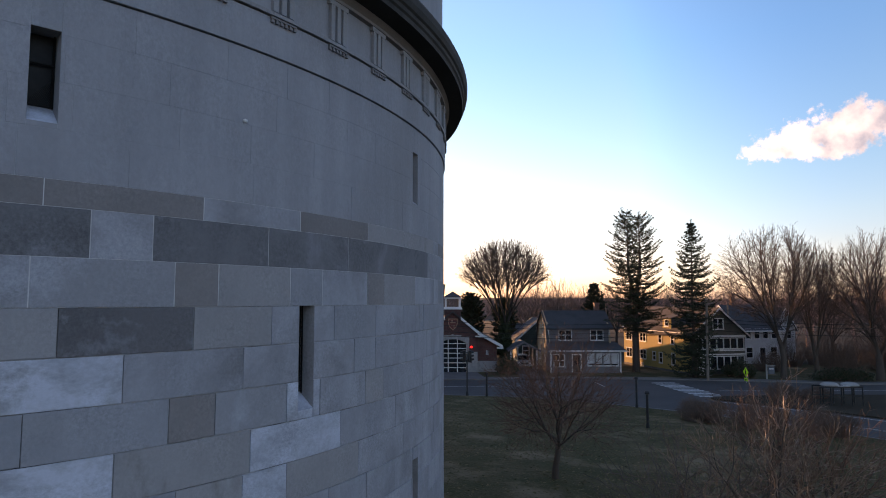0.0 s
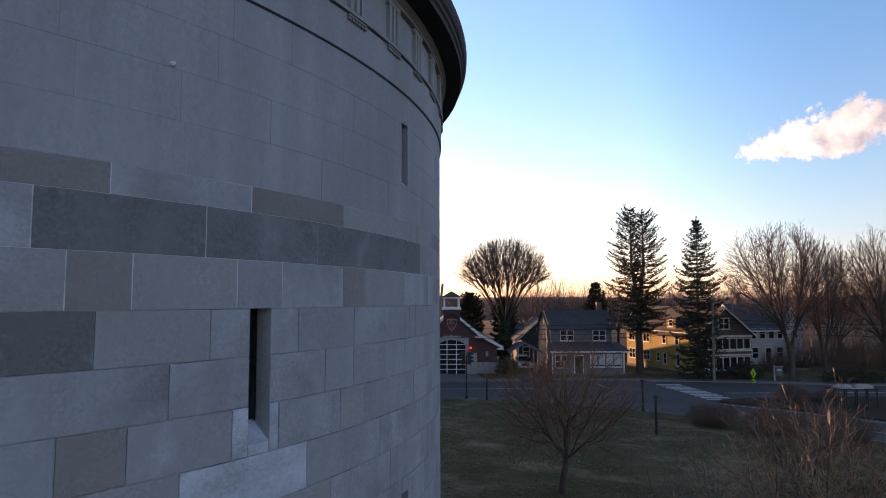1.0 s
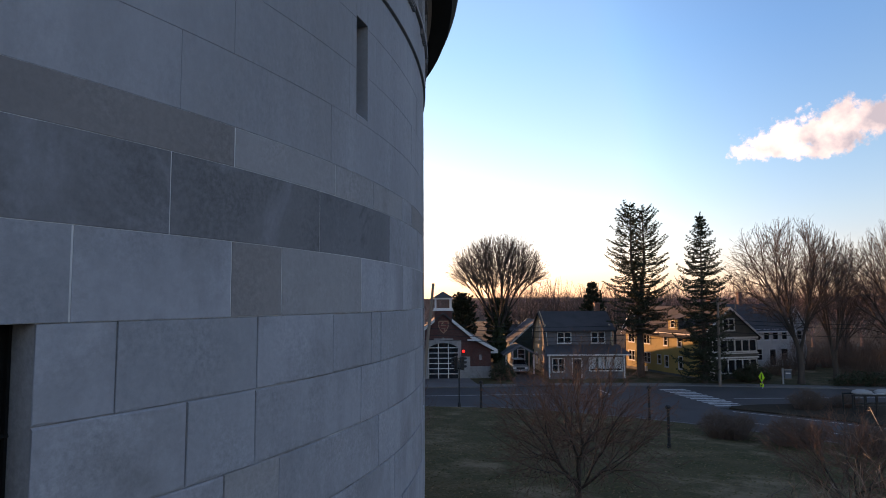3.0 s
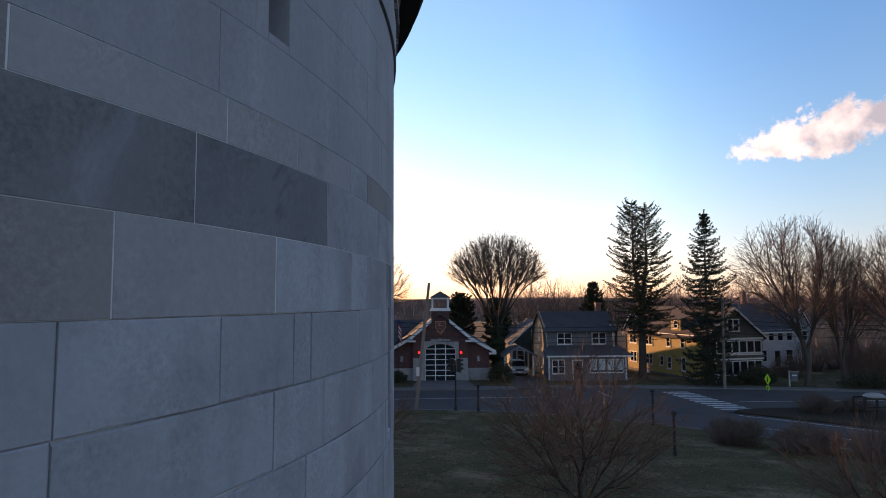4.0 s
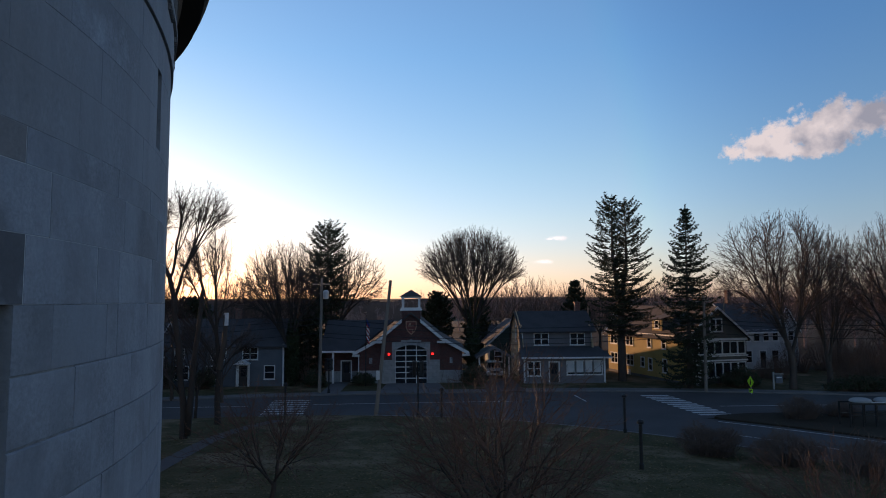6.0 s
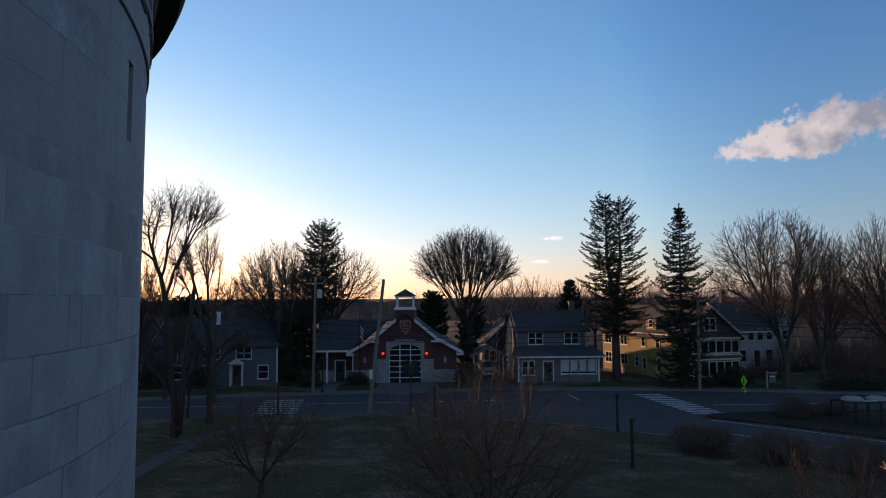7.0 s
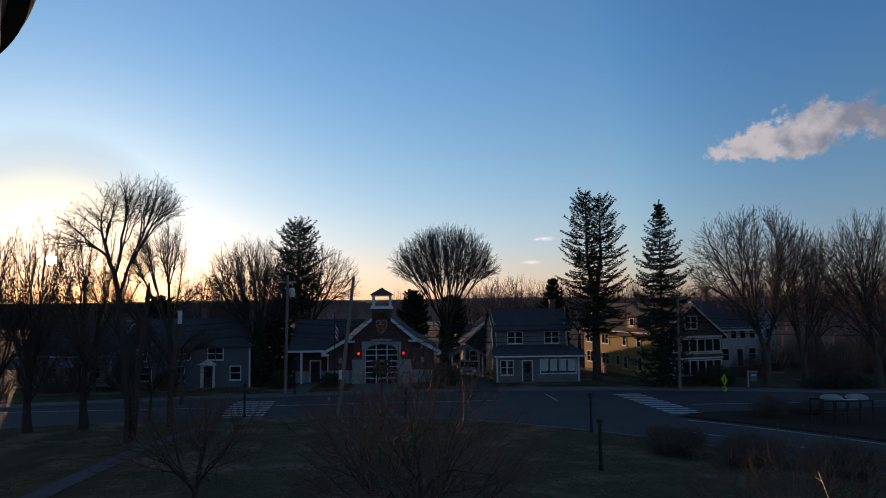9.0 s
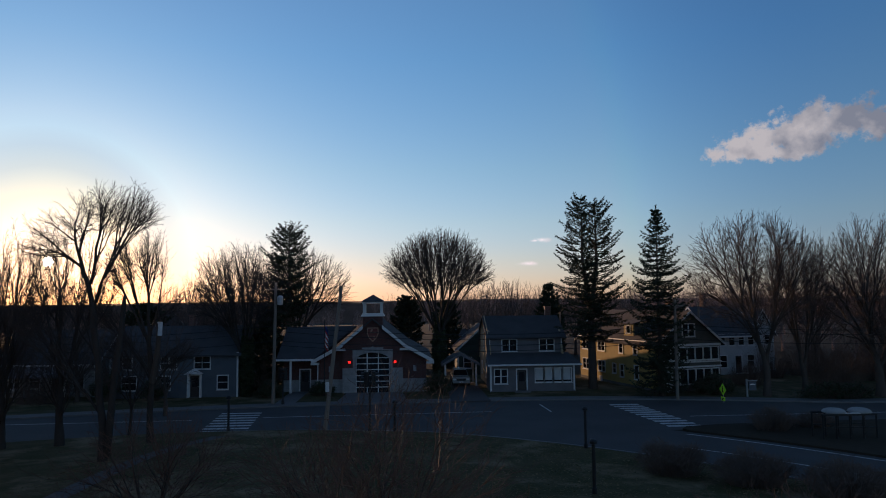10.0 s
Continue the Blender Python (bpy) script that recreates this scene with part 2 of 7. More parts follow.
MAT = {
    "stone": material("grey_granite", (0.304, 0.314, 0.350), (0.222, 0.228, 0.256), 0.85, scale=0.95, fine=11, bump=0.55, depth=0.011, grain=0.19, runs=0.09, jitter=0.05,
                      third=(0.205, 0.205, 0.222), third_scale=0.7, third_at=0.58, third_soft=0.10, warp=0.5),
    "stone_dim": material("dull_blue_grey_granite", (0.268, 0.278, 0.310), (0.200, 0.206, 0.230), 0.87, scale=0.9, fine=12, bump=0.45, depth=0.008, grain=0.19, runs=0.06, jitter=0.03,
                          third=(0.262, 0.268, 0.292), third_scale=0.6, third_at=0.60, warp=0.6),
    "stone_warm": material("warm_grey_granite", (0.284, 0.280, 0.294), (0.222, 0.217, 0.227), 0.87, scale=0.9, fine=14, bump=0.4, depth=0.008, jitter=0.04, grain=0.19, runs=0.04,
                           third=(0.205, 0.196, 0.196), third_scale=0.6, third_at=0.63, warp=0.8),
    "stone_dark": material("weathered_dark_granite", (0.160, 0.160, 0.172), (0.112, 0.113, 0.121), 0.9, scale=1.6, fine=16, bump=0.35, depth=0.006, jitter=0.05, grain=0.26, runs=0.06,
                           third=(0.205, 0.208, 0.230), third_scale=1.0, third_at=0.58, warp=0.7),
    "stone_veined": material("dark_veined_granite", (0.158, 0.162, 0.178), (0.120, 0.122, 0.133), 0.9, scale=1.3, grain=0.2, fine=14, bump=0.35, depth=0.006,
                             third=(0.084, 0.086, 0.094), third_scale=1.3, third_at=0.63, warp=1.6),
    "stone_pale": material("whitened_granite", (0.45, 0.485, 0.565), (0.25, 0.265, 0.30), 0.9, scale=1.9, grain=0.2, fine=14, bump=0.4, depth=0.006, jitter=0.04, stretch=(1, 1, 1.5),
                           third=(0.20, 0.205, 0.21), third_scale=1.0, third_at=0.60, third_soft=0.10, warp=0.4),
    "stone_brown": material("brownish_granite", (0.218, 0.203, 0.205), (0.170, 0.158, 0.160), 0.88, scale=1.3, grain=0.2, fine=20, bump=0.3, depth=0.006, jitter=0.08),
    "stone_bloom": material("granite_with_pale_bloom", (0.262, 0.268, 0.294), (0.214, 0.218, 0.240), 0.9, scale=1.1, grain=0.2, fine=14, bump=0.35, depth=0.006,
                            third=(0.43, 0.46, 0.53), third_scale=0.8, third_at=0.62, third_soft=0.13, warp=0.3, jitter=0.03),
    "stone_spotted": material("dark_granite_with_white_bloom", (0.132, 0.128, 0.136), (0.098, 0.096, 0.102), 0.9, scale=1.2, grain=0.2, fine=16, bump=0.35, depth=0.006,
                              third=(0.40, 0.425, 0.49), third_scale=0.75, third_at=0.60, third_soft=0.11, warp=0.25, jitter=0.03),
    "mortar": material("lime_mortar", (0.42, 0.42, 0.43), (0.035, 0.034, 0.036), 0.95, scale=1.1, fine=9, bump=0.6, patch=0.85),
    "mortar_pale": material("fresh_lime_mortar", (0.60, 0.60, 0.61), (0.36, 0.36, 0.37), 0.95, scale=0.9, fine=9, bump=0.5, third=(0.16, 0.16, 0.165), third_scale=0.6, third_at=0.66),
    "mortar_faint": material("weathered_lime_mortar", (0.40, 0.405, 0.42), (0.28, 0.284, 0.30), 0.95, scale=0.9, fine=9, bump=0.4, third=(0.15, 0.15, 0.155), third_scale=0.5, third_at=0.60),
    "stone_plain": material("rubbed_granite", (0.300, 0.306, 0.336), (0.236, 0.241, 0.268), 0.85, scale=0.6, fine=11, bump=0.5, depth=0.010, grain=0.13, runs=0.08,
                            third=(0.236, 0.232, 0.246), third_soft=0.12, third_scale=0.4, third_at=0.60, warp=0.5, stretch=(1, 1, 0.7)),
    "cornice": material("cornice_dark_granite", (0.062, 0.058, 0.055), (0.026, 0.025, 0.024), 0.9, scale=1.2, fine=18, bump=0.3),
    "groove": material("shadowed_joint", (0.07, 0.07, 0.07), (0.04, 0.04, 0.04), 0.95, bump=0),
    "soffit": material("soffit_black_granite", (0.022, 0.021, 0.02), (0.038, 0.035, 0.032), 0.95, scale=1.2, fine=18, bump=0.2),
    "slit_glass": material("dusty_dark_glass", (0.010, 0.010, 0.011), (0.022, 0.022, 0.022), 0.45, scale=5, fine=30, spec=0.15, bump=0),
    "grille": material("blackened_bronze", (0.018, 0.018, 0.018), (0.03, 0.028, 0.025), 0.55, 0.6, bump=0.1),
    "dark_glass": material("window_glass", (0.012, 0.014, 0.017), (0.02, 0.022, 0.026), 0.08, spec=0.6, bump=0),
    "lawn": material("winter_lawn", (0.056, 0.052, 0.021), (0.122, 0.092, 0.052), 0.95, scale=0.5, fine=6, bump=1.0, depth=0.08, spec=0.1,
                     third=(0.185, 0.138, 0.085), third_scale=0.22, third_at=0.57),
    "field": material("winter_ground", (0.052, 0.039, 0.027), (0.032, 0.026, 0.018), 0.95, scale=0.05, fine=2, bump=0.5, depth=0.05, spec=0.1),
    "asphalt": material("worn_asphalt", (0.0595, 0.0544, 0.0544), (0.0399, 0.0374, 0.0374), 0.88, scale=0.3, fine=40, bump=0.5, depth=0.008,
                        third=(0.045, 0.045, 0.047), third_scale=0.22, third_at=0.64),
    "paving": material("concrete_paving", (0.136, 0.1275, 0.1232), (0.0935, 0.0892, 0.085), 0.9, scale=0.6, fine=25, bump=0.3),
    "path": material("worn_tar_path", (0.0723, 0.0663, 0.0663), (0.051, 0.0476, 0.0485), 0.9, scale=0.6, fine=25, bump=0.4),
    "kerb": material("granite_kerb", (0.1615, 0.1547, 0.1513), (0.1105, 0.1071, 0.1037), 0.85, scale=1, fine=30, bump=0.3),
    "line": material("worn_road_paint", (0.55, 0.55, 0.54), (0.24, 0.24, 0.24), 0.8, scale=1.5, fine=20, bump=0.1, patch=0.7),
    "bark": material("grey_brown_bark", (0.09, 0.07, 0.058), (0.056, 0.044, 0.038), 0.95, scale=3, fine=25, bump=0.8, depth=0.02, stretch=(1, 1, 0.3), spec=0.15),
    # darker bark and twigs for trees against the sky, backlit shade in the colour
    "bark_dark": material("backlit_dark_bark", (0.055, 0.045, 0.039), (0.033, 0.028, 0.025), 0.95, scale=3, fine=25, bump=0.8, depth=0.02, stretch=(1, 1, 0.3), spec=0.15),
    "twig_dark": material("backlit_dark_twigs", (0.06, 0.046, 0.04), (0.04, 0.032, 0.028), 0.85, scale=4, fine=25, bump=0, spec=0.2),
    "twig": material("reddish_twigs", (0.150, 0.084, 0.060), (0.085, 0.050, 0.040), 0.75, scale=4, fine=25, bump=0, spec=0.2),
    "twig_grey": material("grey_twigs", (0.115, 0.086, 0.074), (0.072, 0.055, 0.049), 0.85, scale=4, fine=25, bump=0, spec=0.2),
    # far twigs made paler, distance haze mixed into their colour
    "twig_far": material("hazed_grey_brown_twigs", (0.30, 0.205, 0.18), (0.18, 0.13, 0.115), 0.9, scale=0.05, fine=0.5, bump=0, spec=0.1),
    "twig_pale": material("tawny_stems", (0.21, 0.125, 0.078), (0.10, 0.064, 0.047), 0.5, scale=4, fine=25, bump=0, spec=0.45),
    "needles": material("conifer_needles", (0.042, 0.050, 0.028), (0.024, 0.031, 0.019), 0.75, scale=1.5, fine=12, bump=0, spec=0.2),
    "evergreen": material("evergreen_leaves", (0.035, 0.048, 0.02), (0.02, 0.028, 0.014), 0.6, scale=2, fine=12, bump=0, spec=0.3),
    "brush": material("dry_brush", (0.155, 0.11, 0.088), (0.09, 0.066, 0.056), 0.9, scale=3, fine=12, bump=0, spec=0.1),
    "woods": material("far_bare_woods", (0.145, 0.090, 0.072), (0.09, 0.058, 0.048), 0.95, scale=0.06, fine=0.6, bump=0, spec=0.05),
    "brick": brick_material("red_brick", (0.10, 0.028, 0.023), (0.068, 0.021, 0.018), (0.085, 0.07, 0.063), 0.215, 0.075),
    "block": brick_material("grey_cast_stone", (0.27, 0.26, 0.255), (0.22, 0.215, 0.21), (0.17, 0.16, 0.155), 0.8, 0.4),
    "trim": material("white_painted_wood", (0.612, 0.603, 0.594), (0.468, 0.459, 0.45), 0.5, scale=1, fine=12, bump=0.1),
    "roof": material("charcoal_asphalt_shingles", (0.0638, 0.062, 0.0646), (0.0425, 0.0416, 0.0442), 0.95, scale=0.8, fine=12, bump=0.5, depth=0.02, bands=("Z", 0.09)),
    "roof_brown": material("brown_asphalt_shingles", (0.085, 0.072, 0.065), (0.056, 0.048, 0.044), 0.95, scale=0.8, fine=12, bump=0.5, depth=0.02, bands=("Z", 0.09)),
    "shingle_tan": material("weathered_tan_shingles", (0.40, 0.30, 0.19), (0.29, 0.215, 0.14), 0.9, scale=1.2, fine=10, bump=0.5, depth=0.02, bands=("Z", 0.13)),
    "clap_grey": material("grey_shingle_siding", (0.146, 0.138, 0.146), (0.108, 0.102, 0.108), 0.85, scale=1.2, fine=10, bump=0.5, depth=0.02, bands=("Z", 0.13)),
    # sunlit and shaded walls of one house, the light put into the colours
    "clap_yellow": material("sunlit_ochre_clapboard", (0.42, 0.297, 0.098), (0.33, 0.235, 0.078), 0.8, scale=1.2, fine=10, bump=0.5, depth=0.02, bands=("Z", 0.12)),
    "clap_dark": material("shaded_olive_shingles", (0.0978, 0.0892, 0.0782), (0.0638, 0.0595, 0.0527), 0.9, scale=1.2, fine=10, bump=0.5, depth=0.02, bands=("Z", 0.13)),
    "clap_white": material("white_clapboard", (0.4675, 0.4675, 0.4675), (0.3655, 0.3655, 0.374), 0.75, scale=1.2, fine=10, bump=0.5, depth=0.02, bands=("Z", 0.12)),
    "clap_aged": material("weathered_off_white_clapboard", (0.30, 0.295, 0.28), (0.21, 0.205, 0.20), 0.85, scale=1.2, fine=10, bump=0.5, depth=0.02, bands=("Z", 0.12)),
    "clap_blue": material("slate_blue_clapboard", (0.102, 0.1148, 0.1318), (0.0765, 0.085, 0.102), 0.8, scale=1.2, fine=10, bump=0.5, depth=0.02, bands=("Z", 0.12)),
    "green_dark": material("dark_green_siding", (0.0382, 0.0553, 0.0442), (0.0255, 0.0382, 0.0306), 0.85, scale=1.2, fine=10, bump=0.5, depth=0.02, bands=("Z", 0.13)),
    "door_dark": material("dark_painted_door", (0.035, 0.03, 0.03), (0.025, 0.02, 0.02), 0.4, bump=0.1),
    "black": material("black_painted_iron", (0.016, 0.016, 0.017), (0.028, 0.027, 0.026), 0.5, 0.2, bump=0.2, spec=0.4),
    "pole": material("weathered_timber_pole", (0.20, 0.165, 0.135), (0.125, 0.10, 0.085), 0.9, scale=2, fine=20, bump=0.5, stretch=(1, 1, 0.2)),
    "metal": material("galvanised_metal", (0.42, 0.43, 0.44), (0.32, 0.33, 0.34), 0.45, 0.7, bump=0.1),
    "wire": material("black_cable", (0.015, 0.015, 0.015), (0.02, 0.02, 0.02), 0.7, bump=0),
    "neon": material("fluorescent_sign_sheet", (0.55, 0.95, 0.04), (0.5, 0.85, 0.04), 0.5, bump=0),
    "flag_red": material("red_cloth", (0.42, 0.035, 0.04), (0.3, 0.03, 0.035), 0.8, bump=0.1),
    "flag_white": material("white_cloth", (0.7, 0.7, 0.7), (0.6, 0.6, 0.6), 0.8, bump=0.1),
    "flag_blue": material("blue_cloth", (0.025, 0.04, 0.16), (0.02, 0.03, 0.12), 0.8, bump=0.1),
    # white car greyed, the carport's shade put into its paint
    "car_white": material("shaded_white_car_paint", (0.26, 0.265, 0.27), (0.22, 0.225, 0.23), 0.25, bump=0, spec=0.6),
    "rubber": material("tyre_rubber", (0.02, 0.02, 0.02), (0.03, 0.03, 0.03), 0.85, bump=0.2),
    "crest_red": material("crest_red_paint", (0.16, 0.04, 0.032), (0.12, 0.03, 0.025), 0.6, bump=0.1),
    "crest_gold": material("crest_gilt_paint", (0.36, 0.20, 0.13), (0.28, 0.15, 0.10), 0.5, bump=0.1),
    "chimney": brick_material("chimney_brick", (0.20, 0.085, 0.06), (0.15, 0.06, 0.045), (0.2, 0.18, 0.16), 0.215, 0.075),
    "red_lamp": glowing("red_signal_lens", (1.0, 0.02, 0.015), 1.6),
    "solar": glowing("sun_disc", (1.0, 0.86, 0.55), 60.0),
}

# grass tufts change tone from tuft to tuft
def tuft_material():
    m = bpy.data.materials.new("winter_grass_tufts")
    m.use_nodes = True
    n, link = m.node_tree.nodes, m.node_tree.links.new
    geo = n.new("ShaderNodeNewGeometry")
    ramp_ = n.new("ShaderNodeValToRGB")
    ramp_.color_ramp.elements[0].color = (0.075, 0.070, 0.028, 1)
    ramp_.color_ramp.elements[1].color = (0.20, 0.145, 0.08, 1)
    mid = ramp_.color_ramp.elements.new(0.55)
    mid.color = (0.12, 0.098, 0.044, 1)
    link(geo.outputs["Random Per Island"], ramp_.inputs[0])
    b = n["Principled BSDF"]
    b.inputs["Roughness"].default_value = 0.8
    b.inputs["Specular IOR Level"].default_value = 0.15
    link(ramp_.outputs[0], b.inputs["Base Color"])
    return m


MAT["grass"] = tuft_material()

# ---- building helpers ----


class Shape:
    """Vertices and faces of one mesh."""

    def __init__(self):
        self.v, self.f = [], []

    def poly(self, pts):
        k = len(self.v)
        self.v += [tuple(p) for p in pts]
        self.f.append(tuple(range(k, k + len(pts))))
        return self

    def hexa(self, c):
        """Eight corners: four below, four above, both the same way round (anticlockwise from above)."""
        k = len(self.v)
        self.v += [tuple(p) for p in c]
        self.f += [tuple(k + i for i in q) for q in ((3, 2, 1, 0), (4, 5, 6, 7), (0, 1, 5, 4), (1, 2, 6, 5), (2, 3, 7, 6), (3, 0, 4, 7))]
        return self

    def box(self, x0, y0, z0, x1, y1, z1):
        return self.hexa([(x0, y0, z0), (x1, y0, z0), (x1, y1, z0), (x0, y1, z0), (x0, y0, z1), (x1, y0, z1), (x1, y1, z1), (x0, y1, z1)])

    def prism(self, pts, axis, a, b):
        """A flat outline pushed along an axis from a to b. axis 'y': pts are (x, z); 'x': (y, z); 'z': (x, y)."""
        def place(p, w):
            return {"y": (p[0], w, p[1]), "x": (w, p[0], p[1]), "z": (p[0], p[1], w)}[axis]
        n, k = len(pts), len(self.v)
        self.v += [place(p, a) for p in pts] + [place(p, b) for p in pts]
        self.f += [tuple(range(k + n - 1, k - 1, -1)), tuple(range(k + n, k + 2 * n))]
        self.f += [(k + i, k + (i + 1) % n, k + n + (i + 1) % n, k + n + i) for i in range(n)]
        return self

    def chain(self, pts, radii, sides, closed=True):
        """A tapering tube along points."""
        k0 = len(self.v)
        up = Vector((0.31, 0.17, 0.93))
        last = len(pts) - 1
        for i, p in enumerate(pts):
            d = (pts[min(i + 1, last)] - pts[max(i - 1, 0)])
            if d.length < 1e-9:
                d = Vector((0, 0, 1))
            a = d.cross(up)
            if a.length < 1e-6:
                a = d.cross(Vector((1, 0, 0)))
            a.normalize()
            b = d.cross(a).normalized()
            for s in range(sides):
                w = 2 * math.pi * s / sides
                q = p + (a * math.cos(w) + b * math.sin(w)) * radii[i]
                self.v.append((q.x, q.y, q.z))
        for i in range(last):
            for s in range(sides):
                t = (s + 1) % sides
                self.f.append((k0 + i * sides + s, k0 + (i + 1) * sides + s, k0 + (i + 1) * sides + t, k0 + i * sides + t))
        if closed:
            self.f.append(tuple(k0 + s for s in range(sides)))
            self.f.append(tuple(k0 + last * sides + s for s in reversed(range(sides))))
        return self

    def rod(self, p, q, r, sides=8, r2=None):
        return self.chain([Vector(p), Vector(q)], [r, r if r2 is None else r2], sides)

    def lathe(self, profile, cx, cy, steps=24, a0=0.0, a1=360.0):
        """(r, z) pairs turned about an upright axis."""
        k, n = len(self.v), len(profile)
        whole = abs(a1 - a0) >= 359.9
        cols = steps if whole else steps + 1
        for i in range(cols):
            a = radians(a0 + (a1 - a0) * i / steps)
            for r, z in profile:
                self.v.append((cx + r * math.cos(a), cy + r * math.sin(a), z))
        for i in range(steps):
            j = (i + 1) % cols
            for m in range(n - 1):
                self.f.append((k + i * n + m, k + j * n + m, k + j * n + m + 1, k + i * n + m + 1))
        return self

    def moved(self, m):
        self.v = [tuple(m @ Vector(p)) for p in self.v]
        return self

    def mesh(self, name, mat, smooth=False):
        me = bpy.data.meshes.new(name)
        me.from_pydata(self.v, [], self.f)
        if mat:
            me.materials.append(mat)
        if smooth:
            me.polygons.foreach_set("use_smooth", [True] * len(me.polygons))
        me.update()
        return me


def part(name, shape, mat, parent=None, label="", smooth=False):
    ob = new(name, shape.mesh(name, MAT[mat], smooth))
    if parent is not None:
        ob.parent = parent
        ob.matrix_parent_inverse = parent.matrix_basis.inverted()
    if label:
        ob["label"] = label
    return ob


def thing(name, label, category, at=(0, 0, 0), group="", kind=""):
    e = new(name)
    e.empty_display_size = 0.2
    e.location = at
    return tagged(e, label, category, group, kind)


def solo(name, shape, mat, label, category, group="", kind="", smooth=False):
    return tagged(part(name, shape, mat, None, "", smooth), label, category, group, kind)


def fused(ob):
    """Outward normals for a mesh of closed pieces."""
    bm = bmesh.new()
    bm.from_mesh(ob.data)
    bmesh.ops.recalc_face_normals(bm, faces=bm.faces)
    bm.to_mesh(ob.data)
    bm.free()
    return ob

# ---- ground ----
TX, TY, TR = -13.22, 16.33, 13.23


def park_radius(deg):
    return 49.3 - 0.13 * min(max(0.0, deg - 66.0), 60.0)


def lawn_height(x, y):
    d = math.hypot(x - TX, y - TY)
    s = 46.0 - d
    rise = 0.065 * (s + math.sqrt(s * s + 6.0)) / 2
    return 0.10 + rise + 0.05 * noise.noise(Vector((x * 0.13, y * 0.13, 0)))


def far_kerb(x):
    if x < 10:
        return 75.6 - 0.0035 * (x - 10) ** 2 * (1.0 if x > -30 else 1600.0 / max(1600.0, (x - 10) ** 2))
    return max(71.0, 75.9 - 0.0055 * (x - 14) ** 2)


def build_ground():
    s = Shape()
    rings = [0, 40, 70, 100, 130, 170, 230, 320, 450, 650, 900, 1300, 1800, 2400, 3200, 4200]
    cols = 96
    for r in rings:
        for i in range(cols):
            a = 2 * math.pi * i / cols
            x, y = r * math.cos(a), 40 + r * math.sin(a)
            fall = 0.0 if r < 250 else -min(10.0, (r - 250) * 0.03)
            hill = 0.0
            if r > 900:
                hill = (r - 900) / 3300 * (34 + 16 * noise.noise(Vector((math.cos(a) * 3.1, math.sin(a) * 3.1, r / 900))))
            s.v.append((x, y, -0.03 + fall + hill))
    for k in range(len(rings) - 1):
        for i in range(cols):
            j = (i + 1) % cols
            s.f.append((k * cols + i, (k + 1) * cols + i, (k + 1) * cols + j, k * cols + j))
    solo("ground", s, "field", "bare brown winter ground reaching the wooded horizon", "ground", kind="structure", smooth=True)


def build_park_lawn():
    s = Shape()
    cols, rows = 180, 44
    for k in range(rows + 1):
        for i in range(cols):
            deg = 360.0 * i / cols
            edge = park_radius(deg if deg < 200 else 0) - 0.15
            r = TR - 0.4 + (edge - TR + 0.4) * k / rows
            x, y = TX + r * math.cos(radians(deg)), TY + r * math.sin(radians(deg))
            s.v.append((x, y, lawn_height(x, y)))
    for k in range(rows):
        for i in range(cols):
            j = (i + 1) % cols
            s.f.append((k * cols + i, (k + 1) * cols + i, (k + 1) * cols + j, k * cols + j))
    solo("lawn", s, "lawn", "mown winter lawn, dull green with tan patches, rising to the tower", "lawn", kind="structure", smooth=True)


def grow_grass():
    """Tufts standing out of the mown lawn."""
    rng = random.Random(17)
    s = Shape()
    for k in range(60000):
        x, y = rng.uniform(-12.0, 30.0), rng.uniform(17.0, 62.5)
        a = math.degrees(math.atan2(y - TY, x - TX))
        d = math.hypot(x - TX, y - TY)
        if d < TR + 0.3 or d > park_radius(a) - 0.4 or (-10.7 < x < -7.6 and y > 30):
            continue
        if noise.noise(Vector((x * 0.25, y * 0.25, 4.0))) + rng.uniform(-0.5, 0.5) < -0.15:
            continue
        z = lawn_height(x, y)
        h = rng.uniform(0.012, 0.035)
        w = rng.uniform(0.03, 0.07)
        t = rng.uniform(0, 3.14)
        cx, cy = math.cos(t) * w, math.sin(t) * w
        lx, ly = rng.uniform(-0.14, 0.14), rng.uniform(-0.14, 0.14)
        i = len(s.v)
        s.v += [(x - cx, y - cy, z - 0.01), (x + cx, y + cy, z - 0.01), (x + lx + cx * 0.6, y + ly + cy * 0.6, z + h), (x + lx - cx * 0.8, y + ly - cy * 0.8, z + h * 0.8), (x - cy, y + cx, z - 0.01), (x + cy * 0.5 + lx, y - cx * 0.5 + ly, z + h * 0.9)]
        s.f += [(i, i + 1, i + 2, i + 3), (i, i + 4, i + 5), (i + 1, i + 5, i + 4)]
    solo("grass", s, "grass", "short dull green and straw-coloured winter grass on the lawn", "grass", kind="stuff")


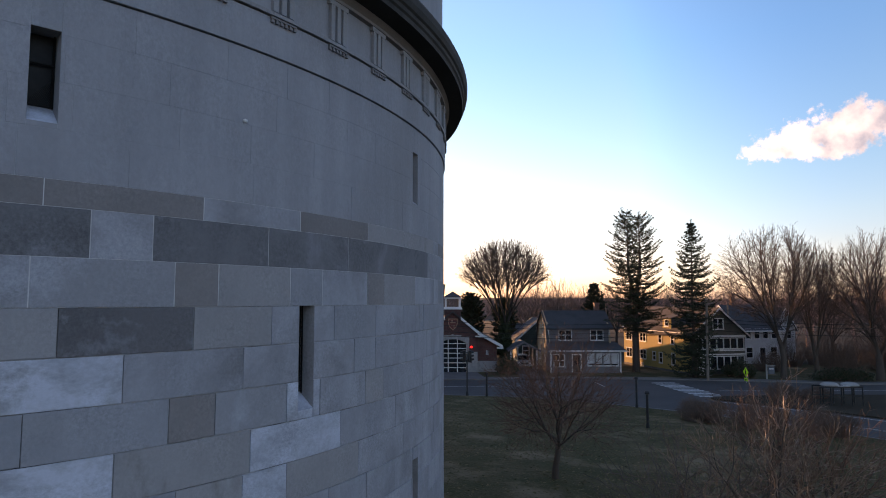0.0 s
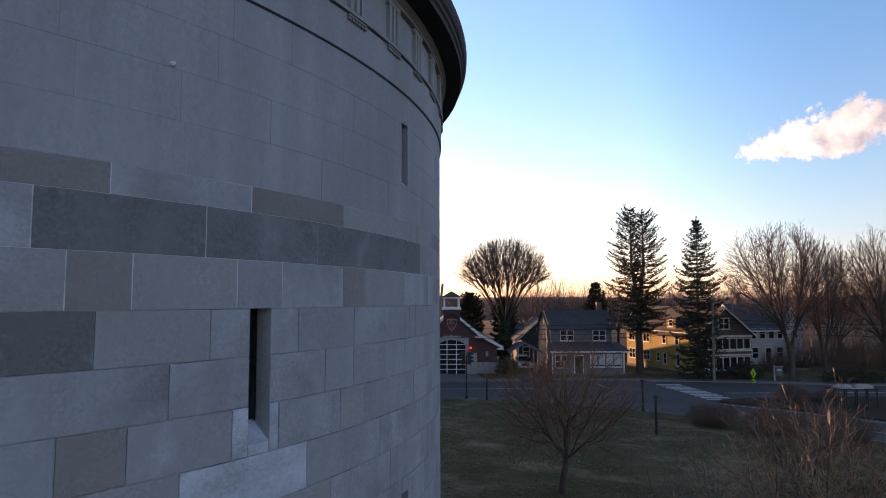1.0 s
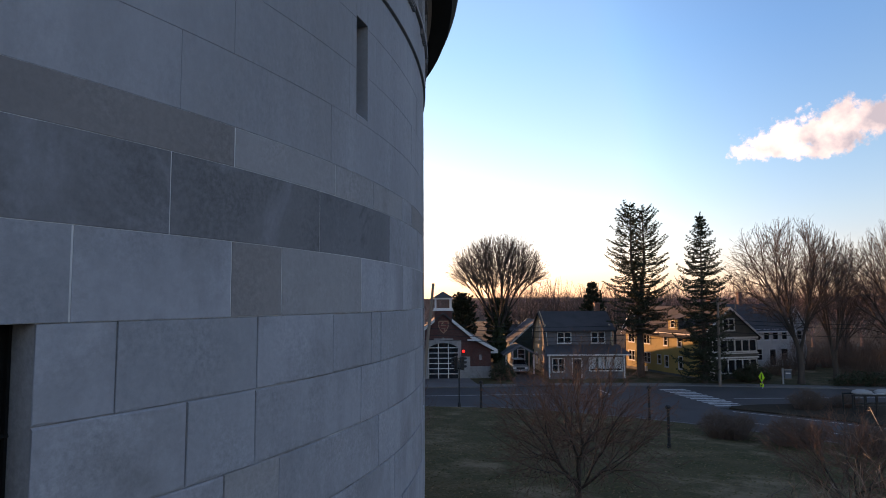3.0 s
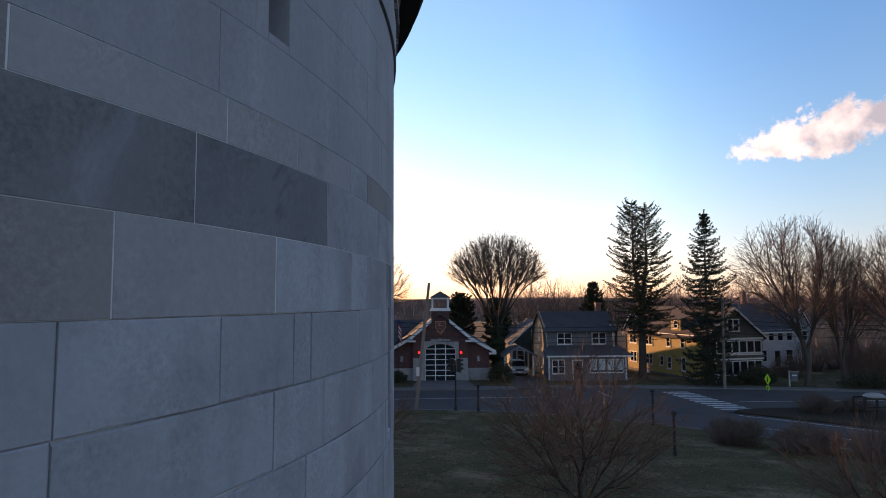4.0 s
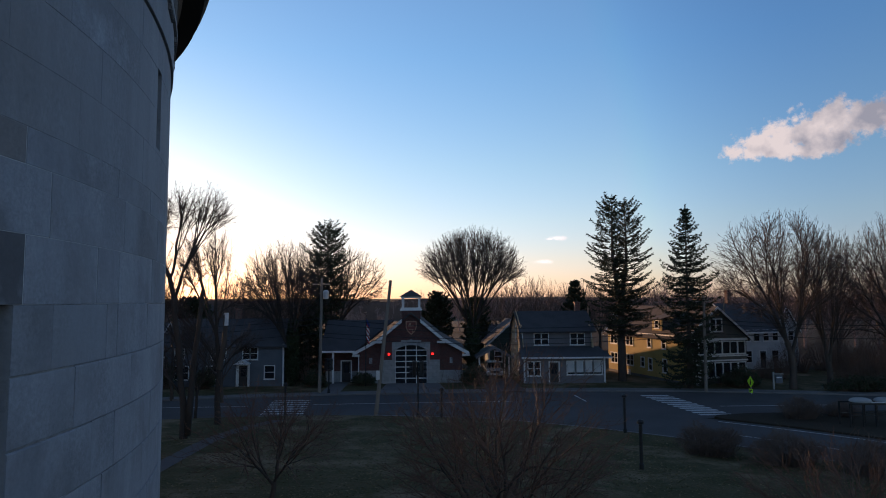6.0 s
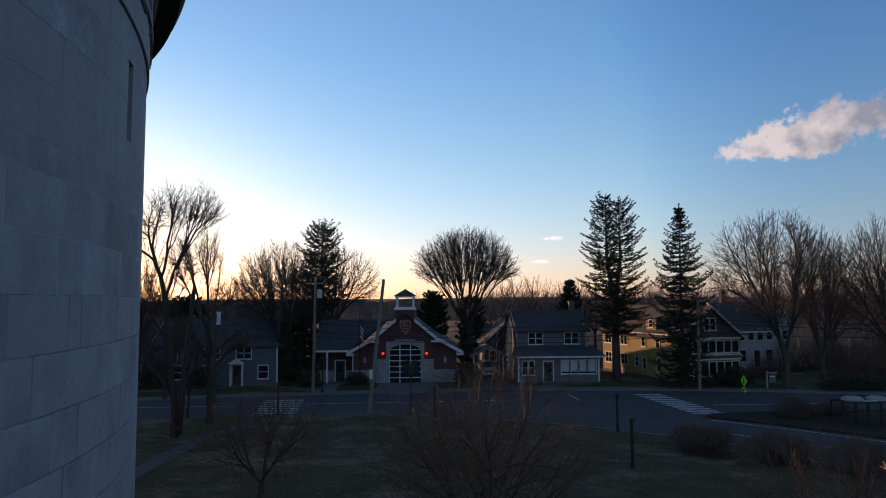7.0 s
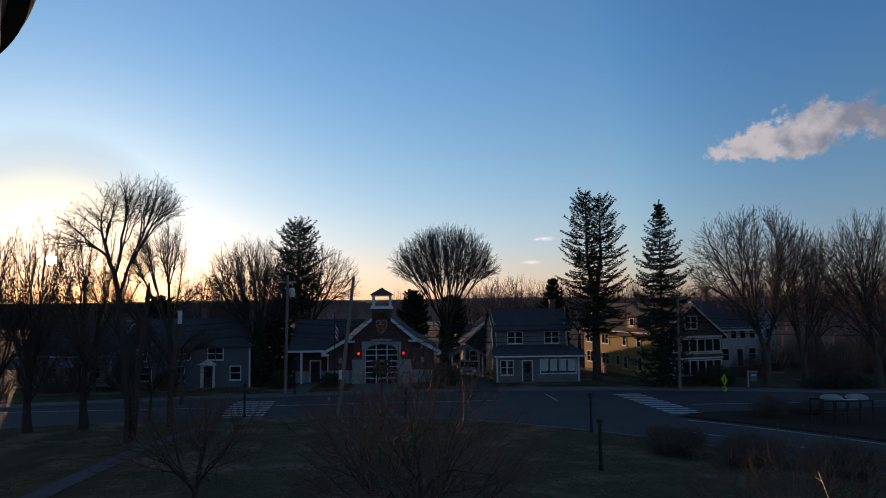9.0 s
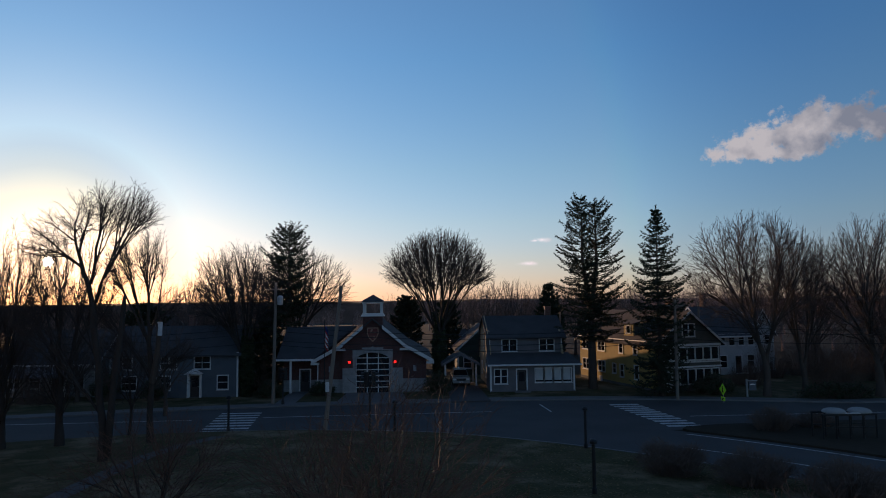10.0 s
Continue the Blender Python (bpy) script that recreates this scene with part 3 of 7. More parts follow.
def build_roads():
    s = Shape()
    n = 60
    for i in range(n):
        a0, a1 = -60 + 200 * i / n, -60 + 200 * (i + 1) / n
        pts = []
        for a, r in ((a0, park_radius(a0) - 0.4), (a0, 58.0), (a1, 58.0), (a1, park_radius(a1) - 0.4)):
            pts.append((TX + r * math.cos(radians(a)), TY + r * math.sin(radians(a)), 0.0))
        s.poly(pts)
    solo("ring_road", s, "asphalt", "worn grey asphalt ring road round the park", "road", kind="structure")
    s = Shape()
    xs = [-160, -110, -80, -60, -45, -36, -30, -24, -18, -12, -6, 0, 6, 12, 18, 24, 28, 33, 40, 50, 65, 90, 140, 200]
    for a, b in zip(xs, xs[1:]):
        s.poly([(a, 61.0, 0.004), (b, 61.0, 0.004), (b, far_kerb(b), 0.004), (a, far_kerb(a), 0.004)])
    solo("street", s, "asphalt", "worn grey asphalt street running past the houses", "road", kind="structure")

    kerb = Shape()
    for i in range(120):
        a0, a1 = -40 + 175 * i / 120, -40 + 175 * (i + 1) / 120
        c = []
        for z in (-0.05, 0.15):
            for a, r in ((a0, -0.18), (a0, 0.0), (a1 - 0.03, 0.0), (a1 - 0.03, -0.18)):
                q = park_radius(a) + r
                c.append((TX + q * math.cos(radians(a)), TY + q * math.sin(radians(a)), z))
        kerb.hexa(c)
    solo("park_kerb", kerb, "kerb", "pale granite kerb along the park lawn", "kerb", kind="structure")
    kerb = Shape()
    walk_ = Shape()
    verge = Shape()
    for a, b in zip(xs, xs[1:]):
        n = max(1, int((b - a) / 2.5))
        for i in range(n):
            p, q = a + (b - a) * i / n, a + (b - a) * (i + 1) / n
            yp, yq = far_kerb(p), far_kerb(q)
            kerb.hexa([(p, yp, -0.05), (q - 0.02, yq, -0.05), (q - 0.02, yq + 0.16, -0.05), (p, yp + 0.16, -0.05),
                       (p, yp, 0.13), (q - 0.02, yq, 0.13), (q - 0.02, yq + 0.16, 0.13), (p, yp + 0.16, 0.13)])
            walk_.hexa([(p, yp + 0.16, -0.05), (q - 0.015, yq + 0.16, -0.05), (q - 0.015, yq + 1.8, -0.05), (p, yp + 1.8, -0.05),
                        (p, yp + 0.16, 0.12), (q - 0.015, yq + 0.16, 0.12), (q - 0.015, yq + 1.8, 0.12), (p, yp + 1.8, 0.12)])
            verge.poly([(p, yp + 1.8, 0.11), (q, yq + 1.8, 0.11), (q, yq + 22, 0.05), (p, yp + 22, 0.05)])
    solo("street_kerb", kerb, "kerb", "granite kerb along the pavement before the houses", "kerb", kind="structure")
    solo("pavement", walk_, "paving", "concrete slab pavement before the fire station and houses", "pavement", kind="structure")
    solo("front_gardens", verge, "lawn", "patchy winter grass of the front gardens", "lawn", kind="structure")

    # traffic island with its shrubs
    s = Shape()
    outline = [(24.6, 60.8)]
    for a in range(49, 8, -4):
        outline.append((TX + 58.0 * math.cos(radians(a)), TY + 58.0 * math.sin(radians(a))))
    outline += [(95, 25), (95, 63.2), (40, 62.8), (28, 62.2), (25.2, 61.6)]
    s.prism(outline, "z", -0.05, 0.13)
    solo("traffic_island", s, "field", "kerbed island of bare soil and dry grass between the roads", "island", kind="structure")

    # markings
    for i in range(11):
        f = i / 10
        y = 72.6 - 10.2 * f
        x = 22.9 + 1.2 * f
        m = Shape().poly([(x, y - 0.28, 0.009), (x + 2.6, y - 0.28, 0.009), (x + 2.6, y + 0.28, 0.009), (x, y + 0.28, 0.009)])
        solo("crosswalk_bar", m, "line", "worn white crosswalk bar on the street", "road marking", "crosswalk bars by the island", "structure")
    for i in range(8):
        y = 71.6 - 8.0 * i / 7
        m = Shape().poly([(-11.0 + 0.1 * i, y - 0.25, 0.009), (-7.6 + 0.1 * i, y - 0.25, 0.009), (-7.6 + 0.1 * i, y + 0.25, 0.009), (-11.0 + 0.1 * i, y + 0.25, 0.009)])
        solo("crosswalk_bar", m, "line", "worn white crosswalk bar beside the fire station", "road marking", "crosswalk bars by the station", "structure")
    m = Shape()
    for i in range(70):
        a0, a1 = 2 + 100 * i / 70, 2 + 100 * (i + 1) / 70
        pts = []
        for a, d in ((a0, 0.35), (a0, 0.50), (a1, 0.50), (a1, 0.35)):
            r = park_radius(a) + d
            pts.append((TX + r * math.cos(radians(a)), TY + r * math.sin(radians(a)), 0.009))
        m.poly(pts)
    solo("edge_line", m, "line", "white edge line along the park kerb", "road marking", kind="structure")
    m = Shape()
    for i in range(36):
        a0, a1 = 12 + 37 * i / 36, 12 + 37 * (i + 1) / 36
        m.poly([(TX + r * math.cos(radians(a)), TY + r * math.sin(radians(a)), 0.009) for a, r in ((a0, 57.1), (a0, 57.25), (a1, 57.25), (a1, 57.1))])
    solo("edge_line", m, "line", "white edge line round the traffic island", "road marking", kind="structure")
    m = Shape()
    for i in range(14):
        a0, a1 = 10 + 38 * i / 14, 10 + 38 * (i + 1) / 14 - 0.15
        m.poly([(TX + r * math.cos(radians(a)), TY + r * math.sin(radians(a)), 0.009) for a, r in ((a0, 52.9), (a0, 53.03), (a1, 53.03), (a1, 52.9))])
    solo("lane_line", m, "line", "faded lane line on the ring road", "road marking", kind="structure")
    for x, y, u, v in ((17.0, 69.6, 16.8, 73.6), (27.5, 66.3, 60.0, 66.6), (-7.0, 69.3, 12.0, 70.2), (-50.0, 67.4, -12.5, 68.6)):
        w = Vector((v - y, -(u - x), 0)).normalized() * 0.07
        m = Shape().poly([(x - w.x, y - w.y, 0.009), (u - w.x, v - w.y, 0.009), (u + w.x, v + w.y, 0.009), (x + w.x, y + w.y, 0.009)])
        solo("lane_line", m, "line", "worn white line on the street", "road marking", kind="structure")

    # footpath over the lawn and the station apron
    s = Shape()
    way = [(-8.0, 60.5), (-9.3, 56.6), (-9.75, 53.0), (-9.7, 48.5), (-9.5, 44.0), (-9.2, 39.5), (-8.9, 36.0), (-8.6, 33.0)]
    for (x0, y0), (x1, y1) in zip(way, way[1:]):
        for k in range(3):
            ax, ay = x0 + (x1 - x0) * k / 3, y0 + (y1 - y0) * k / 3
            bx, by = x0 + (x1 - x0) * (k + 1) / 3, y0 + (y1 - y0) * (k + 1) / 3
            s.poly([(ax - 0.5, ay, lawn_height(ax - 0.5, ay) + 0.03), (ax + 0.5, ay, lawn_height(ax + 0.5, ay) + 0.03),
                    (bx + 0.5, by, lawn_height(bx + 0.5, by) + 0.03), (bx - 0.5, by, lawn_height(bx - 0.5, by) + 0.03)])
    solo("footpath", s, "path", "dark grey footpath crossing the lawn", "path", kind="structure")
    s = Shape()
    s.prism([(-1.9, far_kerb(0) - 0.3), (5.0, far_kerb(5) - 0.3), (4.2, 82.5), (-1.4, 82.5)], "z", 0.0, 0.135)
    solo("station_apron", s, "paving", "concrete apron before the fire station door", "driveway", kind="structure")
    s = Shape()
    s.prism([(-7.4, far_kerb(-7)), (-5.6, far_kerb(-6)), (-5.6, 84.0), (-7.4, 84.0)], "z", 0.0, 0.134)
    solo("station_path", s, "paving", "concrete path to the station's side door", "path", kind="structure")
    s = Shape()
    s.prism([(8.9, far_kerb(9) - 0.2), (12.6, far_kerb(12) - 0.2), (12.4, 90.0), (9.0, 90.0)], "z", 0.0, 0.134)
    solo("driveway", s, "asphalt", "dark asphalt driveway to the carport", "driveway", kind="structure")


# ---- stone tower ----
# windows: angle of the middle, half width in degrees, foot, head
SLITS = [(-16.6 + 30.3 * k, 0.62, 10.90, 11.90) for k in range(-2, 3)] + [(-31.6 + 30 * k, 0.65, 7.50, 8.963) for k in range(12)] + \
        [(-16.4 + 30 * k, 0.65, 4.60, 6.06) for k in range(12)]
LEVELS = [1.2, 1.95, 2.49, 3.03, 3.57, 4.11, 4.65, 5.20, 5.74, 6.283, 6.826, 7.371, 7.902, 8.437, 8.963, 9.491, 10.021, 10.308, 10.838, 11.353, 11.87, 12.38]
JOINTS = {
    18: [-48.3, -45.7, -40.6, -31.2, -25.2, -17.9, -10.2, -7.9, -1.7, 4.4, 11.2],
    19: [-46.1, -34.4, -27.8, -14.9, -6.0, 1.76, 9.0],
    20: [-43.0, -33.6, -21.0, -9.0, 5.0],
    17: [-43.1, -36.0, -27.25, -19.5, -11.9, -4.7, 2.65, 10.1],
    16: [-50.5, -46.7, -39.1, -32.3, -25.1, -19.1, -15.3, -10.5, -7.9, -0.6, 6.6, 12.0],
    15: [-50.5, -44.7, -41.8, -34.8, -27.5, -20.3, -12.9, -5.6, 0.9, 7.5],
    14: [-47.1, -40.6, -38.1, -33.05, -30.2, -25.15, -22.7, -16.6, -10.3, -7.9, -3.05, -0.45, 4.6, 7.0, 13.0],
    13: [-50.0, -45.9, -39.5, -34.45, -28.95, -23.9, -19.2, -15.4, -14.2, -9.1, -4.7, 1.3, 5.75, 7.0, 12.0],
    12: [-50.0, -43.0, -36.4, -26.75, -23.95, -16.6, -13.1, -6.7, 3.0, 9.1],
    11: [-47.1, -40.7, -38.1, -33.2, -30.3, -25.3, -22.7, -14.5, -8.2, -3.2, 4.6, 7.0, 13.5],
    10: [-50.0, -43.3, -35.8, -28.2, -20.6, -12.0, -4.0, 5.75, 11.7],
    9: [-46.0, -40.2, -36.3, -33.1, -26.1, -19.0, -10.5, -2.0, 6.2, 13.0],
}
TONES = {
    (16, -50.5): "brown", (16, -46.7): "brown", (16, -32.3): "brown", (16, -25.1): "warm", (16, -19.1): "warm", (16, -15.3): "warm", (16, -7.9): "brown",
    (15, -50.5): "dark", (15, -41.8): "dark", (15, -34.8): "dark", (15, -27.5): "dark", (15, -20.3): "veined",
    (14, -47.1): "bloom", (14, -40.6): "brown", (14, -38.1): "warm", (14, -25.15): "brown", (14, -22.7): "warm", (14, -3.05): "spotted", (14, -33.05): "dim",
    (13, -50.0): "warm", (13, -45.9): "spotted", (13, -39.5): "warm", (13, -15.4): "dim", (13, -14.2): "dim", (13, 1.3): "dim", (13, -28.95): "dim",
    (12, -50.0): "pale", (12, -47.0): "pale", (12, -26.75): "dim", (12, -6.7): "dim",
    (11, -40.7): "brown", (11, -38.1): "bloom", (11, -33.2): "pale", (11, -25.3): "warm", (11, -47.1): "dim",
    (10, -50.0): "pale", (10, -43.3): "warm", (10, -35.8): "pale", (9, -46.0): "dim", (9, -36.3): "pale", (9, -33.1): "warm", (9, -40.2): "warm",
    (19, 1.76): "bloom",
}


def on_wall(deg, r, z):
    return (TX + r * math.cos(radians(deg)), TY + r * math.sin(radians(deg)), z)


def stone_block(s, a, b, z0, z1, r, depth=0.10, c=0.007, worn=0.0, seed=0.0):
    """A curved block with chamfered edges between two angles."""
    n = max(2, int((b - a) / (0.28 if worn > 0.01 else (0.45 if worn else 0.8))))
    k = len(s.v)
    da = math.degrees(c / r)
    for i in range(n + 1):
        f = i / n
        inner, outer = a + (b - a) * f, a + da + (b - a - 2 * da) * f
        lo = c + worn * max(0.0, noise.noise(Vector((outer * 0.9, seed, 1.0))) + 0.9 * noise.noise(Vector((outer * 7.3, seed, 5.0))))
        hi = c + worn * max(0.0, noise.noise(Vector((outer * 0.9, seed, 9.0))) + 0.9 * noise.noise(Vector((outer * 7.3, seed, 7.0))))
        s.v += [on_wall(inner, r - depth, z0), on_wall(inner, r - c, z0), on_wall(outer, r, z0 + lo), on_wall(outer, r, z1 - hi), on_wall(inner, r - c, z1), on_wall(inner, r - depth, z1)]
    for i in range(n):
        p, q = k + i * 6, k + (i + 1) * 6
        for m in range(5):
            s.f.append((p + m, q + m, q + m + 1, p + m + 1))
    s.f.append((k, k + 1, k + 2, k + 3, k + 4, k + 5))
    e = k + n * 6
    s.f.append((e + 5, e + 4, e + 3, e + 2, e + 1, e))
    return s


def course_spans(level, lo, hi, rng):
    """Blocks of one course, cut at its joints and round the windows."""
    known = [j for j in JOINTS.get(level, []) if lo < j < hi]
    joints = [lo]
    for j in known + [hi]:
        while j - joints[-1] > 9.0:
            joints.append(joints[-1] + rng.uniform(3.6, 7.4))
            if j - joints[-1] < 1.5:
                joints[-1] = j - 2.4
        if j - joints[-1] > 0.3:
            joints.append(j)
    z0, z1 = LEVELS[level], LEVELS[level + 1]
    spans = []
    for a, b in zip(joints, joints[1:]):
        pieces = [(a, b, z0, z1)]
        for w, h, foot, head in SLITS:
            w = (w - a + 180) % 360 - 180 + a
            if foot >= z1 - 0.01 or head <= z0 + 0.01:
                continue
            cut = []
            for (p, q, e, g) in pieces:
                l, r = w - h, w + h
                if r <= p or l >= q:
                    cut.append((p, q, e, g))
                    continue
                if l - p > 0.15:
                    cut.append((p, l, e, g))
                if q - r > 0.15:
                    cut.append((r, q, e, g))
                m0, m1 = max(p, l), min(q, r)
                if foot - e > 0.05:
                    cut.append((m0, m1, e, foot))
                if g - head > 0.05:
                    cut.append((m0, m1, head, g))
            pieces = cut
        spans += [(a, *pc) for pc in pieces]
    return spans


def build_tower():
    tower = thing("stone_tower", "round grey granite tower with a heavy cornice and slit windows", "tower", (TX, TY, 1.2))
    # backing wall with real openings
    edges = sorted(set([round(-180 + 1.5 * i, 3) for i in range(240)] + [round((w + sgn * h + 180) % 360 - 180, 3) for w, h, _, _ in SLITS for sgn in (-1, 1)]))
    zs = sorted(set([0.8, 10.308, 12.36, 13.6] + [round(z, 3) for s_ in SLITS for z in s_[2:]]))
    beds = {"mortar": Shape(), "mortar_pale": Shape(), "mortar_faint": Shape()}
    for a, b in zip(edges, edges[1:] + [edges[0] + 360]):
        mid = (a + b) / 2
        for z0, z1 in zip(zs, zs[1:]):
            hole = any(abs((mid - w + 180) % 360 - 180) < h and foot <= (z0 + z1) / 2 <= head for w, h, foot, head in SLITS)
            kind, rb = ("mortar", TR - 0.016) if z1 < 8.97 else (("mortar_pale", TR - 0.003) if z1 < 10.31 else ("mortar_faint", TR - 0.004))
            if z0 > 12.3:
                rb = TR - 0.06
            if not hole:
                beds[kind].poly([on_wall(a, rb, z0), on_wall(b, rb, z0), on_wall(b, rb, z1), on_wall(a, rb, z1)])
    for kind, label in (("mortar", "open weathered joints with crumbling lime mortar"), ("mortar_pale", "pale lime mortar in the joints"), ("mortar_faint", "worn flush mortar in thin joints")):
        part("mortar_bed", beds[kind], kind, tower, label)
    part("shadow_gap", Shape().lathe([(TR - 0.055, 12.34), (TR - 0.055, 12.42)], TX, TY, 240), "groove", tower, "dark open joint under the band")
    part("bolt", Shape().lathe([(0.0, 11.36), (0.026, 11.372), (0.034, 11.39), (0.026, 11.408), (0.0, 11.42)], *on_wall(-36.7, TR + 0.012, 0)[:2], 10), "mortar_pale", tower, "small pale capped bolt in the wall")
    deep = 0.27
    for w, h, foot, head in SLITS:
        win = Shape()
        l, r = w - h, w + h
        i, o = TR - deep, TR - 0.004
        win.poly([on_wall(l, o, foot), on_wall(l, i, foot + 0.22), on_wall(l, i, head), on_wall(l, o, head)])
        win.poly([on_wall(r, i, foot + 0.22), on_wall(r, o, foot), on_wall(r, o, head), on_wall(r, i, head)])
        win.poly([on_wall(l, o, head), on_wall(l, i, head), on_wall(r, i, head), on_wall(r, o, head)])
        reveal = part("slit_window", win, "stone_warm", tower, "narrow slit window with deep stone reveals")
        part("window_sill", Shape().poly([on_wall(l, i, foot + 0.22), on_wall(l, o, foot), on_wall(r, o, foot), on_wall(r, i, foot + 0.22)]), "stone_pale", reveal, "whitened sloping sill")
        if -62 < w < 45:
            pane = Shape().poly([on_wall(l, i + 0.01, foot + 0.2), on_wall(r, i + 0.01, foot + 0.2), on_wall(r, i + 0.01, head), on_wall(l, i + 0.01, head)])
            part("pane", pane, "slit_glass", reveal, "dark dusty glass")
            bars = Shape()
            nb = 9
            for k in range(-nb, nb + 1):
                x = k / nb
                for sg in (1, -1):
                    z_top = foot + 0.22
                    pts, u = [], x
                    z = z_top
                    while z < head - 0.02:
                        pts.append(Vector(on_wall(w + h * u, i + 0.05, z)))
                        u += sg * 0.25
                        z += 0.04
                        if u > 1 or u < -1:
                            break
                    if len(pts) > 1:
                        bars.chain([pts[0], pts[-1]], [0.002, 0.002], 3, False)
            mid_z = foot + 0.22 + (head - foot) * 0.45
            bars.chain([Vector(on_wall(l, i + 0.05, mid_z)), Vector(on_wall(r, i + 0.05, mid_z))], [0.014, 0.014], 4)
            for e in (l + 0.06, r - 0.06):
                bars.chain([Vector(on_wall(e, i + 0.05, foot + 0.2)), Vector(on_wall(e, i + 0.05, head))], [0.013, 0.013], 4)
            part("grille", bars, "grille", reveal, "rusted wire mesh grille")
        else:
            pane = Shape().poly([on_wall(l, i + 0.01, foot + 0.2), on_wall(r, i + 0.01, foot + 0.2), on_wall(r, i + 0.01, head), on_wall(l, i + 0.01, head)])
            part("pane", pane, "slit_glass", reveal)
    # upper mouldings, turned about the tower's axis
    up = TR + 0.035
    s = Shape().lathe([(TR - 0.06, 12.392), (up - 0.004, 12.394), (up, 12.40), (up, 12.93)], TX, TY, 240)
    part("architrave", s, "stone_plain", tower, "plain smooth stone band")
    s = Shape().lathe([(up - 0.02, 12.945), (up + 0.040, 12.95), (up + 0.044, 13.0), (up - 0.02, 13.015)], TX, TY, 240)
    part("taenia", s, "stone_warm", tower, "thin weathered ledge")
    part("shadow_gap", Shape().lathe([(up - 0.018, 12.925), (up - 0.018, 12.95)], TX, TY, 240), "groove", tower)
    s = Shape().lathe([(up - 0.03, 13.01), (up - 0.03, 13.66)], TX, TY, 240)
    part("frieze", s, "stone_plain", tower, "stained frieze panels")
    s = Shape().lathe([(up - 0.04, 13.645), (up + 0.045, 13.66), (up + 0.045, 13.71), (up + 0.02, 13.72), (up + 0.09, 13.79), (up + 0.11, 13.81)], TX, TY, 240)
    part("bed_mould", s, "stone_brown", tower)
    # cornice dark and its underside near-black, both far darker than the wall stone
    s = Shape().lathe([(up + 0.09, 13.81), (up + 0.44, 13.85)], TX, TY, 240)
    part("soffit", s, "soffit", tower, "near-black underside of the cornice")
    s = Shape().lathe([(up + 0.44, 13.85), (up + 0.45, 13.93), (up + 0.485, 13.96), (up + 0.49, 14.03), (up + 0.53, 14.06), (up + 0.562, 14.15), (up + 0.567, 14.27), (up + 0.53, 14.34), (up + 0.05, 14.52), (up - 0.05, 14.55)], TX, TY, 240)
    part("cornice", s, "cornice", tower, "dark overhanging cornice")
    s = Shape().lathe([(TR - 0.03, 14.52), (TR - 0.03, 19.2), (TR + 0.1, 19.3), (TR + 0.1, 19.7), (TR - 0.5, 20.2), (0.3, 23.5)], TX, TY, 240)
    part("attic", s, "stone_plain", tower, "plain upper drum")
    for k in range(72):
        a = -34.2 + 5.0 * k
        if not -70 < (a + 180) % 360 - 180 < 60:
            continue
        t = Shape()
        for j in range(3):
            c = a + (j - 1) * 0.62
            t.hexa([on_wall(c - 0.19, up - 0.03, 13.02), on_wall(c - 0.19, up + 0.03, 13.02), on_wall(c + 0.19, up + 0.03, 13.02), on_wall(c + 0.19, up - 0.03, 13.02),
                    on_wall(c - 0.19, up - 0.03, 13.58), on_wall(c - 0.19, up + 0.03, 13.58), on_wall(c + 0.19, up + 0.03, 13.58), on_wall(c + 0.19, up - 0.03, 13.58)])
        t.hexa([on_wall(a - 0.98, up - 0.03, 13.58), on_wall(a - 0.98, up + 0.035, 13.58), on_wall(a + 0.98, up + 0.035, 13.58), on_wall(a + 0.98, up - 0.03, 13.58),
                on_wall(a - 0.98, up - 0.03, 13.655), on_wall(a - 0.98, up + 0.035, 13.655), on_wall(a + 0.98, up + 0.035, 13.655), on_wall(a + 0.98, up - 0.03, 13.655)])
        part("triglyph", t, "stone_warm", tower)
        g = Shape()
        g.hexa([on_wall(a - 1.0, up - 0.01, 12.905), on_wall(a - 1.0, up + 0.04, 12.905), on_wall(a + 1.0, up + 0.04, 12.905), on_wall(a + 1.0, up - 0.01, 12.905),
                on_wall(a - 1.0, up - 0.01, 12.928), on_wall(a - 1.0, up + 0.04, 12.928), on_wall(a + 1.0, up + 0.04, 12.928), on_wall(a + 1.0, up - 0.01, 12.928)])
        for j in range(6):
            c = a + (j - 2.5) * 0.35
            g.hexa([on_wall(c - 0.11, up - 0.01, 12.85), on_wall(c - 0.11, up + 0.04, 12.85), on_wall(c + 0.11, up + 0.04, 12.85), on_wall(c + 0.11, up - 0.01, 12.85),
                    on_wall(c - 0.08, up - 0.01, 12.905), on_wall(c - 0.08, up + 0.03, 12.905), on_wall(c + 0.08, up + 0.03, 12.905), on_wall(c + 0.08, up - 0.01, 12.905)])
        part("guttae", g, "stone_brown", tower, "row of small stone drops")
    return tower


